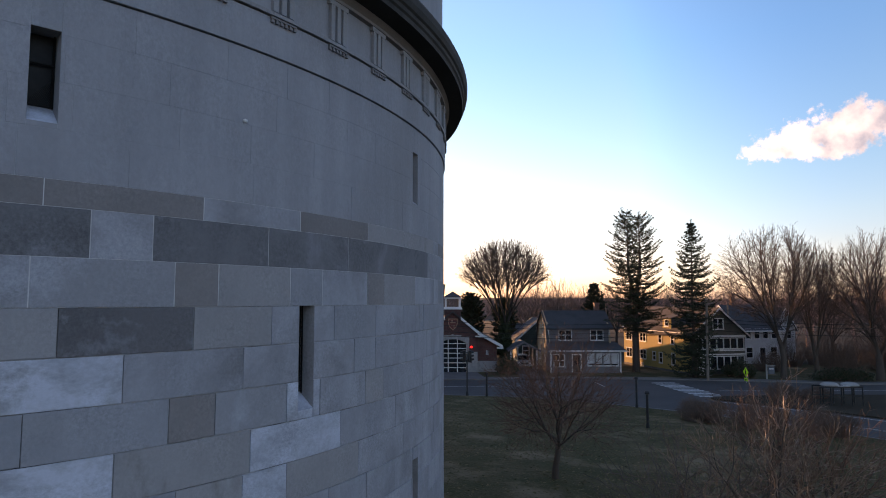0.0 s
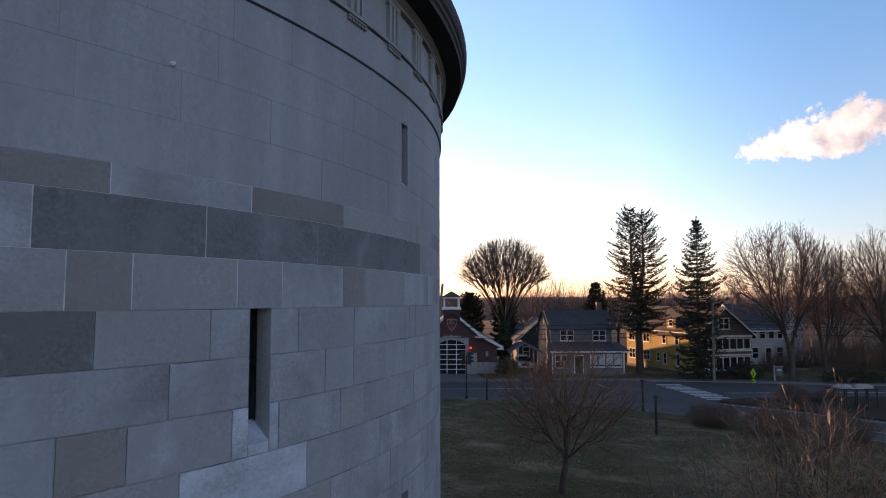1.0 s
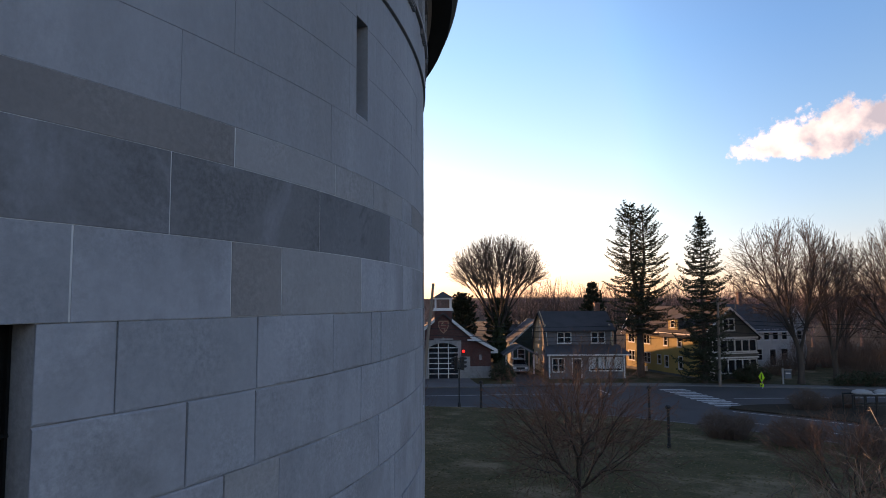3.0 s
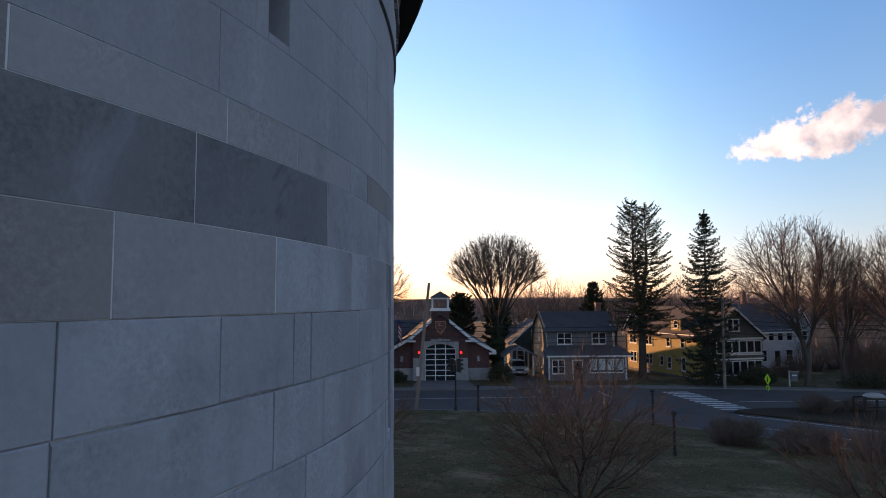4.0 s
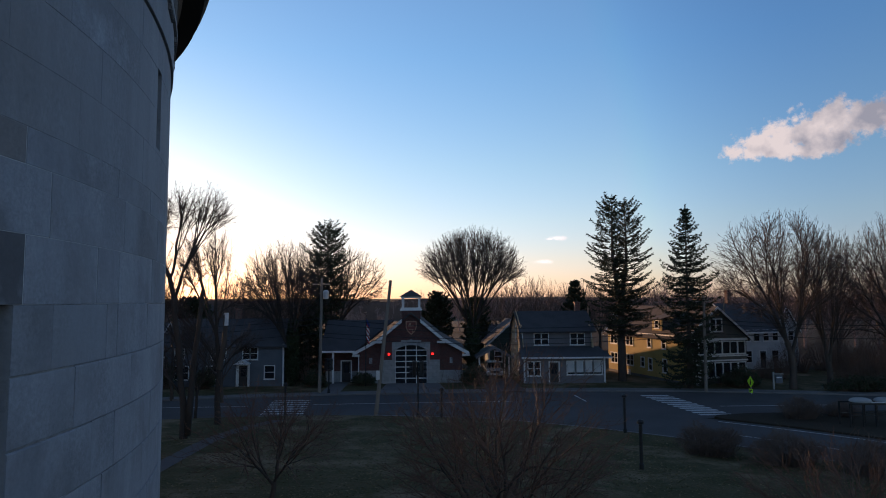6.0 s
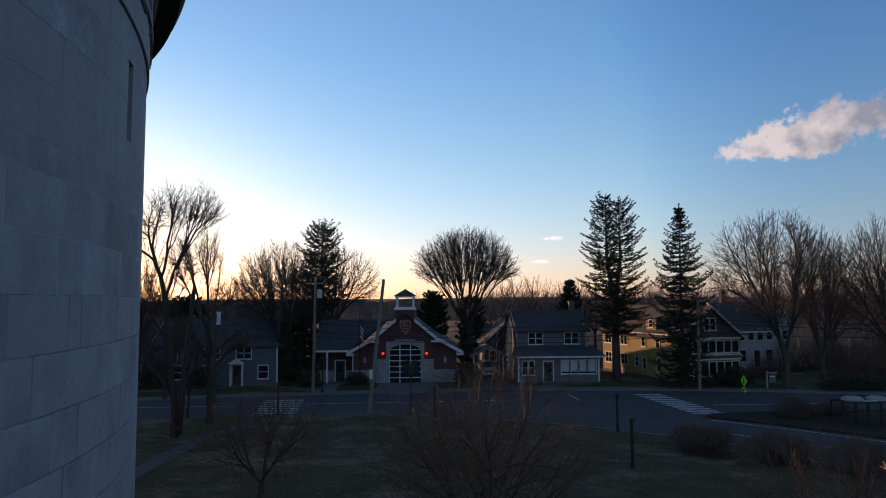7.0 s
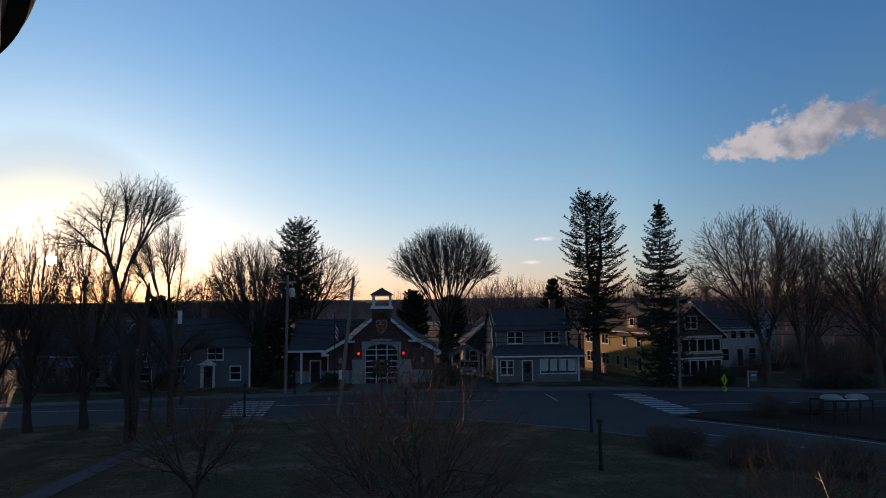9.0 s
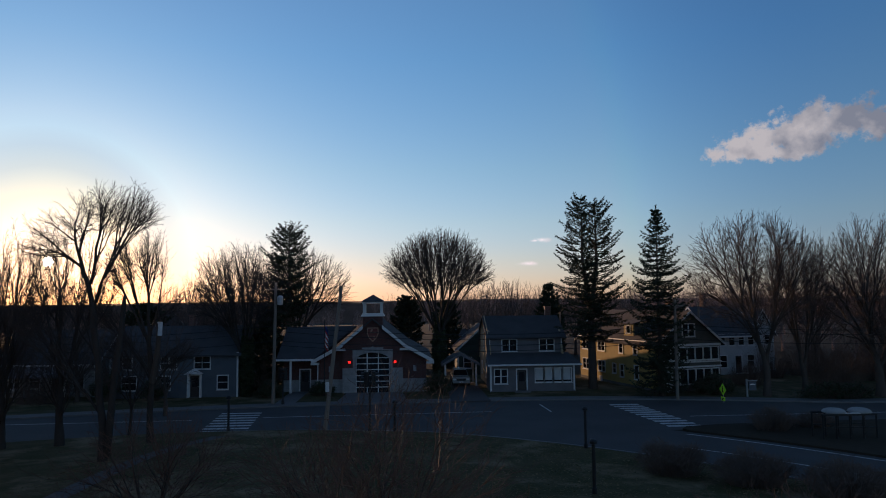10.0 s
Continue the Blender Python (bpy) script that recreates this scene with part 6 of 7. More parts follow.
def fire_station():
    st = thing("fire_station", "small red-brick fire station with white rakes, cupola and arched glass door", "fire station", (1.2, 82.5, 0))
    I = Matrix()
    c, front = 1.2, 82.55
    # brick walls of the engine bay and its side wings
    out = [(-4.45, 1.45), (-4.45, 3.72), (-1.87, 5.12), (0.2, 6.98), (2.2, 6.98), (4.3, 5.12), (6.75, 3.72), (6.75, 1.45)]
    wing_l = Shape().prism([(-4.45, 1.45), (-1.9, 1.45), (-1.9, 5.05), (-4.45, 3.62)], "y", front + 0.5, front + 0.75)
    wing_r = Shape().prism([(4.3, 1.45), (6.75, 1.45), (6.75, 3.62), (4.3, 5.05)], "y", front + 0.5, front + 0.75)
    fused(part("wall", wing_l, "brick", st))
    fused(part("wall", wing_r, "brick", st))
    bay = Shape()
    n = 10
    arch = [(c - 1.73 + 3.46 * i / n, 3.62 + 0.58 * math.sin(math.pi * i / n) ** 0.7) for i in range(n + 1)]
    # wall over the arch in strips
    left, right = -1.9, 4.3
    bay.box(left, front, 2.62, c - 2.05, front + 0.5, 5.1).box(c + 2.05, front, 2.62, right, front + 0.5, 5.1)
    bay.box(c - 2.05, front, 4.5, c + 2.05, front + 0.5, 5.1)
    bay.prism([(left, 5.1), (right, 5.1), (2.25, 6.95), (0.15, 6.95)], "y", front, front + 0.5)
    fused(part("wall", bay, "brick", st))
    pieces("wall", [Shape().box(-4.45, front + 0.75, 0, -4.25, 96.8, 3.6), Shape().box(6.55, front + 0.75, 0, 6.75, 96.8, 3.6), Shape().box(-4.45, 96.8, 0, 6.75, 97.0, 3.6)], "brick", st)
    part("tower_block", Shape().box(0.18, front - 0.06, 6.6, 2.22, front + 1.9, 7.92), "brick", st, "square brick base of the cupola")
    pieces("stone_pier", [Shape().box(left, front - 0.04, 0, c - 1.73, front + 0.5, 2.62), Shape().box(c + 1.73, front - 0.04, 0, right, front + 0.5, 2.62)], "block", st, "grey cast-stone pier beside the door")
    pieces("plinth", [Shape().box(-4.5, front + 0.46, 0, left, front + 0.78, 1.45), Shape().box(right, front + 0.46, 0, 6.8, front + 0.78, 1.45)], "block", st, "grey cast-stone plinth")
    lin = Shape()
    for (xa, za), (xb, zb) in zip(arch, arch[1:]):
        lin.prism([(xa, za), (xb, zb), (xb, 4.52), (xa, 4.52)], "y", front - 0.07, front + 0.4)
    lin.box(c - 2.07, front - 0.07, 3.62, c - 1.73, front + 0.4, 4.52).box(c + 1.73, front - 0.07, 3.62, c + 2.07, front + 0.4, 4.52)
    lin.box(c - 2.05, front - 0.03, 2.62, c - 1.73, front + 0.4, 3.62).box(c + 1.73, front - 0.03, 2.62, c + 2.05, front + 0.4, 3.62)
    lin.box(c - 1.1, front - 0.05, 4.55, c + 1.1, front + 0.002, 4.72).prism([(c - 0.2, 4.72), (c + 0.2, 4.72), (c, 4.86)], "y", front - 0.05, front + 0.002)
    fused(part("door_surround", lin, "block", st, "pale stone lintel with a shallow arch"))
    gate = part("bay_door", Shape().box(c - 1.78, front + 0.215, 0.02, c + 1.78, front + 0.225, 4.3), "door_dark", st, "sectional engine door with white bars and glass panes")
    for k in range(4):
        x = c - 1.73 + 3.46 * k / 3
        part("stile", Shape().box(x - 0.05, front + 0.16, 0.02, x + 0.05, front + 0.21, 4.3), "trim", gate)
    for k in range(8):
        z = 0.04 + 0.6 * k
        part("rail", Shape().box(c - 1.73, front + 0.155, z - 0.045, c + 1.73, front + 0.205, z + 0.045), "trim", gate)
    for k in range(3):
        for j in range(7):
            x0, x1 = c - 1.68 + 3.46 * k / 3, c - 1.78 + 3.46 * (k + 1) / 3
            z0, z1 = 0.085 + 0.6 * j, 0.595 + 0.6 * j
            part("pane", Shape().box(x0, front + 0.185, z0, x1, front + 0.2, z1), "dark_glass", gate)
    # shield over the door
    k = [(-0.58, 0.62), (0.58, 0.62), (0.60, 0.0), (0.40, -0.48), (0, -0.86), (-0.40, -0.48), (-0.60, 0.0)]
    sh = part("crest", Shape().prism([(c + 0.02 + x, 6.15 + z) for x, z in k], "y", front - 0.13, front - 0.062), "crest_gold", st, "shield-shaped crest in red and gilt")
    part("field", Shape().prism([(c + 0.02 + x * 0.84, 6.15 + z * 0.84) for x, z in k], "y", front - 0.155, front - 0.131), "crest_red", sh)
    dev = Shape().box(c - 0.3, front - 0.17, 6.22, c + 0.34, front - 0.156, 6.32).box(c - 0.24, front - 0.17, 5.92, c + 0.3, front - 0.156, 5.87)
    dev.prism([(c - 0.26, 6.35), (c - 0.05, 6.35), (c + 0.05, 6.59), (c - 0.15, 6.59)], "y", front - 0.17, front - 0.156).box(c + 0.1, front - 0.17, 5.62, c + 0.2, front - 0.156, 5.87)
    part("device", dev, "crest_gold", sh, "gilt shapes of the crest")
    for x in (-1.06, 3.64):
        lamp = part("alarm_light", Shape().lathe([(0.0, 3.1), (0.12, 3.1), (0.12, 3.4), (0.0, 3.4)], x - 0.12, front - 0.1, 12), "black", st)
        part("lens", Shape().box(x - 0.24, front - 0.24, 3.13, x, front - 0.2, 3.37), "red_lamp", lamp, "lit red lamp")
    for x in (-3.2, 5.55):
        part("wall_lamp", Shape().box(x - 0.16, front + 0.40, 2.2, x + 0.16, front + 0.5, 2.8), "mortar", st, "pale wall plate")
    # roofs
    rf = Shape()
    back = 97.2
    for sg, xo, xk in ((-1, -5.05, -1.95), (1, 7.35, 4.35)):
        slab(rf, *([(xo, front - 0.05, 3.42), (xk, front - 0.05, 5.12), (xk, back, 5.12), (xo, back, 3.42)] if sg < 0 else
                   [(xk, front - 0.05, 5.12), (xo, front - 0.05, 3.42), (xo, back, 3.42), (xk, back, 5.12)]), 0.2)
        slab(rf, *([(xk - 0.45, front - 0.45, 4.83), (c, front - 0.45, 7.72), (c, back, 7.72), (xk - 0.45, back, 4.83)] if sg < 0 else
                   [(c, front - 0.45, 7.72), (xk + 0.45, front - 0.45, 4.83), (xk + 0.45, back, 4.83), (c, back, 7.72)]), 0.16)
    roof = fused(part("roof", rf, "roof", st))
    rk = []
    for sg in (-1, 1):
        for (xa, za), (xb, zb), yy, h in (((-5.1, 3.40), (-1.9, 5.14), front - 0.1, 0.34), ((-2.45, 4.80), (0.2, 6.98), front - 0.5, 0.34)):
            xa2, xb2 = (xa, xb) if sg < 0 else (2 * c - xa, 2 * c - xb)
            rk.append(Shape().prism([(xa2, za - h), (xb2, zb - h), (xb2, zb + 0.03), (xa2, za + 0.03)], "y", yy, yy + 0.12))
        x0 = -2.5 if sg < 0 else 2 * c + 2.5 - 0.9
        rk.append(Shape().box(x0, front - 0.5, 4.44, x0 + 0.9, front - 0.001, 4.62))
        x0 = -5.15 if sg < 0 else 2 * c + 5.15 - 0.8
        rk.append(Shape().box(x0, front - 0.1, 3.0, x0 + 0.8, front + 0.499, 3.2))
    pieces("rake_board", rk, "trim", roof, "broad white rake board")
    # cupola
    part("cupola_base", Shape().box(0.0, front - 0.22, 7.92, 2.4, front + 2.05, 8.04).box(0.08, front - 0.14, 8.04, 2.32, front + 1.98, 8.22), "trim", st)
    for x in (0.2, 1.98):
        for y in (front - 0.02, front + 1.68):
            part("cupola_post", Shape().box(x, y, 8.22, x + 0.22, y + 0.22, 9.26), "trim", st)
    part("cupola_beam", Shape().box(0.1, front - 0.12, 9.26, 2.3, front + 0.28, 9.44).box(0.1, front + 1.58, 9.26, 2.3, front + 1.98, 9.44).box(0.1, front + 0.28, 9.26, 0.42, front + 1.58, 9.44).box(1.98, front + 0.28, 9.26, 2.3, front + 1.58, 9.44), "trim", st)
    cr = Shape()
    p = [(-0.05, front - 0.27, 9.44), (2.45, front - 0.27, 9.44), (2.45, front + 2.13, 9.44), (-0.05, front + 2.13, 9.44)]
    apex = (1.2, front + 0.93, 10.2)
    cr.poly(list(reversed(p)))
    for i in range(4):
        cr.poly([p[i], p[(i + 1) % 4], apex])
    part("cupola_roof", cr, "roof", st)
    # office wing
    W = wall_pose(-8.25, 84.3, 0)
    holes = [(1.75, 0.12, 2.75, 2.45)]
    s = panel(Shape(), 0, 3.8, 1.3, 3.6, [(1.75, 1.3, 2.75, 2.45)])
    part("wall", s.moved(W), "brick", st)
    pieces("plinth", [Shape().box(0, -0.02, 0, 1.75, 0.22, 1.3), Shape().box(2.75, -0.02, 0, 3.8, 0.22, 1.3)], "block", st, "", W)
    pieces("wall", [Shape().box(-8.25, 84.5, 0, -8.05, 93.0, 3.6), Shape().box(-8.25, 93.0, 0, -4.45, 93.2, 3.6)], "brick", st)
    door(st, W, 1.75, 2.75, 0.13, 2.35, "door_dark", True)
    rf = Shape()
    slab(rf, (-8.7, 82.7, 3.62), (-4.9, 82.7, 3.62), (-1.0, 88.6, 6.75), (-8.7, 88.6, 6.75), 0.2)
    slab(rf, (-8.7, 88.6, 6.75), (-1.0, 88.6, 6.75), (-4.9, 94.0, 3.62), (-8.7, 94.0, 3.62), 0.2)
    r2 = fused(part("roof", rf, "roof", st))
    part("gutter", Shape().box(-8.75, 82.58, 3.42, -4.9, 82.7, 3.62), "trim", r2)
    part("downpipe", Shape().chain([Vector((-4.75, 82.8, 3.4)), Vector((-4.5, 83.0, 2.9)), Vector((-4.5, 83.0, 0.1))], [0.06, 0.06, 0.06], 6), "trim", st)
    part("porch_post", Shape().box(-7.35, 82.75, 0.1, -7.15, 82.95, 3.45), "trim", st)
    gable = Shape().prism([(84.3, 3.6), (93.2, 3.6), (88.6, 6.6)], "x", -8.25, -8.05)
    fused(part("gable", gable, "brick", st))
    return st


def gambrel_house():
    h = thing("gambrel_house", "grey shingled gambrel house with a glazed front porch and blinds", "house", (17.6, 85.0, 0))
    I = Matrix()
    x0, x1 = 13.3, 22.0
    # porch front
    W = wall_pose(x0, 81.6, 0)
    holes = [(0.45, 0.95, 1.0, 2.35), (1.15, 0.95, 1.7, 2.35), (2.75, 0.12, 3.7, 2.35)] + [(4.65 + 0.95 * k, 1.05, 5.5 + 0.95 * k, 2.4) for k in range(4)]
    part("wall", panel(Shape(), 0, 8.7, 0, 2.95, holes, 0.16).moved(W), "clap_grey", h)
    window(h, W, *holes[0])
    window(h, W, *holes[1])
    for q in holes[3:]:
        window(h, W, *q, sash=False, blind=True)
    door(h, W, 2.75, 3.7, 0.12, 2.3)
    part("door_step", Shape().box(15.7, 80.6, 0.1, 17.3, 81.5, 0.22), "paving", h)
    pieces("corner_board", [Shape().box(x1 - 0.12, 81.55, 0, x1 + 0.05, 81.6, 2.9), Shape().box(x0 - 0.05, 81.55, 0, x0 + 0.12, 81.6, 2.9)], "trim", h)
    part("base_board", Shape().box(x0, 81.54, 0.02, x1, 81.6, 0.2), "clap_grey", h)
    pieces("wall", [Shape().box(x0, 81.76, 0, x0 + 0.16, 85.4, 2.95), Shape().box(x1 - 0.16, 81.76, 0, x1, 85.4, 2.95)], "clap_grey", h)
    rf = Shape()
    slab(rf, (x0 - 0.3, 81.15, 2.88), (x1 + 0.7, 81.15, 2.88), (x1 + 0.3, 85.6, 3.75), (x0 - 0.05, 85.6, 3.75), 0.14)
    pr = fused(part("porch_roof", rf, "roof", h))
    part("gutter", Shape().box(x0 - 0.3, 81.05, 2.74, x1 + 0.7, 81.15, 2.9), "trim", pr)
    # upper dormer wall
    W2 = wall_pose(x0 + 0.35, 85.5, 0)
    ups = [(1.45, 3.95, 3.0, 5.15), (5.55, 3.95, 7.1, 5.15)]
    part("wall", panel(Shape(), 0, 8.0, 3.6, 5.45, ups, 0.16).moved(W2), "clap_grey", h)
    for q in ups:
        window(h, W2, *q, lights=2)
    pieces("corner_board", [Shape().box(-0.02, -0.05, 3.6, 0.12, 0, 5.4), Shape().box(7.88, -0.05, 3.6, 8.02, 0, 5.4)], "trim", h, "", W2)
    part("frieze_board", Shape().box(-0.1, -0.06, 5.3, 8.1, 0, 5.45).moved(W2), "trim", h)
    # end walls with the gambrel outline
    prof = [(84.6, 0), (84.6, 3.0), (86.2, 6.0), (89.6, 7.45), (93.0, 6.0), (94.6, 3.0), (94.6, 0)]
    for xx in (x0 + 0.3, x1 - 0.5):
        fused(part("gable_wall", Shape().prism(prof, "x", xx, xx + 0.2), "shingle_tan", h, "weathered tan shingled gable wall"))
    part("wall", Shape().box(x0 + 0.3, 94.5, 0, x1 - 0.3, 94.7, 3.0), "clap_grey", h)
    W3 = wall_pose(x0 + 0.3, 94.6, -90)
    for q in ((4.6, 4.2, 5.3, 5.4), (4.7, 5.9, 5.2, 6.5), (2.0, 1.0, 2.8, 2.3), (6.2, 1.0, 7.0, 2.3)):
        window(h, W3, *q)
    rf = Shape()
    slab(rf, (x0, 85.1, 5.42), (x1 + 0.1, 85.1, 5.42), (x1 + 0.1, 89.6, 7.68), (x0, 89.6, 7.68), 0.16)
    slab(rf, (x0, 89.6, 7.68), (x1 + 0.1, 89.6, 7.68), (x1 + 0.1, 93.2, 6.15), (x0, 93.2, 6.15), 0.16)
    slab(rf, (x0, 93.2, 6.15), (x1 + 0.1, 93.2, 6.15), (x1 + 0.1, 94.95, 2.9), (x0, 94.95, 2.9), 0.16)
    roof = fused(part("roof", rf, "roof", h))
    rk = []
    pf = [(84.2, 2.75), (86.0, 6.12), (89.6, 7.72), (93.2, 6.12), (95.0, 2.75)]
    for (ya, za), (yb, zb) in zip(pf, pf[1:]):
        rk.append(Shape().prism([(ya, za - 0.2), (yb, zb - 0.2), (yb, zb), (ya, za)], "x", x0 + 0.2, x0 + 0.31))
    pieces("bargeboard", rk, "shingle_tan", roof)
    sk = Shape().prism([(84.2, 2.8), (86.0, 6.1), (86.4, 6.1), (85.7, 3.0)], "x", x0, x0 + 0.35)
    fused(part("gable_return", sk, "roof", roof))
    chimney(h, I, 21.1, 90.2, 6.6, 8.6, 0.65)
    lamp = part("porch_lamp", Shape().box(16.85, 81.42, 2.02, 16.97, 81.54, 2.2), "black", h)
    return h


def olive_house():
    """Front gable coloured dark as in shade, long side wall ochre as in the evening sun."""
    h = thing("two_storey_house", "long two-storey house with sunlit ochre side wall and shaded dark olive gable front", "house", (29.8, 79.0, 0))
    deg = 15.0
    W = pose(29.8, 79.2, -0.15, 0, 0, deg)
    wid, lng, eave, ridge = 7.7, 15.3, 5.25, 8.35
    # front
    band1 = [(0.75 + 0.98 * k, 0.95, 1.6 + 0.98 * k, 2.35) for k in range(7)]
    band2 = [(0.75 + 0.98 * k, 3.35, 1.6 + 0.98 * k, 4.55) for k in range(7)]
    band1 = band1[2:]
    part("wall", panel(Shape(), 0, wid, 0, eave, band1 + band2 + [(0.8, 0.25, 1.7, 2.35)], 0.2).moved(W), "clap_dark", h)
    for q in band1 + band2:
        window(h, W, *q, sash=False)
    door(h, W, 0.8, 1.7, 0.25, 2.3, "trim")
    gb = Shape().prism([(0, eave), (wid, eave), (wid / 2, ridge - 0.1)], "y", 0.0, 0.2)
    fused(part("gable", gb.moved(W), "clap_dark", h))
    window(h, W, 3.15, 5.75, 4.55, 6.95, lights=2, y=-0.09)
    pieces("belt_board", [Shape().box(-0.06, -0.14, a, wid + 0.06, 0, b) for a, b in ((4.72, 4.95), (2.55, 2.7), (3.05, 3.16))], "trim", h, "", W)
    pieces("porch_step", [Shape().box(0.6, -1.2, 0, 2.0, -0.15, 0.3), Shape().box(0.6, -1.5, 0, 2.0, -1.2, 0.16)], "paving", h, "", W)
    # side wall facing the evening sun: local frame along its length
    S = W @ pose(0, lng, 0, 0, 0, -90)
    lower = [(0.7, 0.95 + 1.0, 1.35, 3.2 - 0.1), (1.45, 1.95, 2.1, 3.1), (4.2, 1.95, 4.85, 3.1), (4.95, 1.95, 5.6, 3.1), (7.2, 2.0, 7.85, 3.0), (8.7, 1.75, 9.35, 3.0), (11.4, 1.75, 12.1, 3.1)]
    lower = [(a, b - 0.55, c, d - 0.55) for a, b, c, d in lower]
    upper = [(0.7, 3.75, 1.35, 4.85), (1.45, 3.75, 2.1, 4.85), (4.2, 3.75, 4.85, 4.85), (4.95, 3.75, 5.6, 4.85), (8.6, 3.75, 9.25, 4.85), (11.3, 3.75, 11.95, 4.85)]
    part("wall", panel(Shape(), 0, lng, 0.5, eave, lower + upper, 0.2).moved(S), "clap_yellow", h, "ochre clapboard side wall coloured as sunlit")
    part("foundation", Shape().box(0, -0.03, 0, lng, 0.25, 0.5).moved(S), "paving", h)
    for q in lower + upper:
        window(h, S, *q)
    part("cornice_board", Shape().box(-0.05, -0.12, eave - 0.22, lng, 0, eave).moved(S), "trim", h)
    part("basement_door", Shape().box(4.3, -0.05, 0.02, 5.0, -0.031, 0.85).moved(S), "trim", h)
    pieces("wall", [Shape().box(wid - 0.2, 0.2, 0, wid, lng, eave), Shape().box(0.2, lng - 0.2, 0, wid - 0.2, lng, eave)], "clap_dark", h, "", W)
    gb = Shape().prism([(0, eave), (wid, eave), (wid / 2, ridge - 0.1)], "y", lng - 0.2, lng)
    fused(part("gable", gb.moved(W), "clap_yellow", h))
    gable_roof(h, W, 0, wid, 0, lng, eave, ridge, "roof_brown", 0.45)
    # dormer
    D = W @ pose(0.45, 6.4, 0, 0, 0, -90)
    do = part("dormer", panel(Shape(), 0, 1.8, 5.55, 7.0, [(0.55, 5.95, 1.25, 6.7)], 0.15).moved(D), "clap_yellow", h)
    window(h, D, 0.55, 5.95, 1.25, 6.7)
    pieces("dormer_cheek", [Shape().box(0.6, 4.6, 5.6, 3.0, 4.72, 7.0), Shape().box(0.6, 6.28, 5.6, 3.0, 6.4, 7.0)], "clap_dark", h, "", W)
    rs = Shape()
    slab(rs, (0.2, 4.4, 6.95), (3.3, 4.4, 7.7), (3.3, 6.6, 7.7), (0.2, 6.6, 6.95), 0.12)
    fused(part("dormer_roof", rs.moved(W), "roof_brown", h))
    chimney(h, W, 5.2, 4.5, 6.5, 9.1, 0.7)
    return h


def plain_house(name, label, at, deg, wid, dep, eave, ridge, wall, roof, along, wins, doors=(), side_wins=(), chim=None):
    h = thing(name, label, "house", (*at, 0))
    W = pose(at[0], at[1], 0, 0, 0, deg)
    part("wall", panel(Shape(), 0, wid, 0, eave, list(wins) + [(a, z, b, y) for a, b, z, y in doors], 0.2).moved(W), wall, h)
    for q in wins:
        window(h, W, *q)
    for q in doors:
        door(h, W, *q)
    S = W @ pose(0, dep, 0, 0, 0, -90)
    part("wall", panel(Shape(), 0, dep - 0.2, 0, eave, list(side_wins), 0.2).moved(S), wall, h)
    for q in side_wins:
        window(h, S, *q)
    pieces("wall", [Shape().box(wid - 0.2, 0.2, 0, wid, dep - 0.2, eave), Shape().box(0, dep - 0.2, 0, wid, dep, eave)], wall, h, "", W)
    if along == "y":
        for y in (0.0, dep - 0.2):
            fused(part("gable", Shape().prism([(0, eave), (wid, eave), (wid / 2, ridge - 0.12)], "y", y, y + 0.2).moved(W), wall, h))
    else:
        for x in (0.0, wid - 0.2):
            fused(part("gable", Shape().prism([(0, eave), (dep, eave), (dep / 2, ridge - 0.12)], "x", x, x + 0.2).moved(W), wall, h))
    gable_roof(h, W, 0, wid, 0, dep, eave, ridge, roof, 0.35, along=along, trim=wall != "clap_blue")
    pieces("corner_board", [Shape().box(-0.03, -0.05, 0, 0.14, 0, eave), Shape().box(wid - 0.14, -0.05, 0, wid + 0.03, 0, eave)], "trim", h, "", W)
    if chim:
        chimney(h, W, *chim)
    return h, W


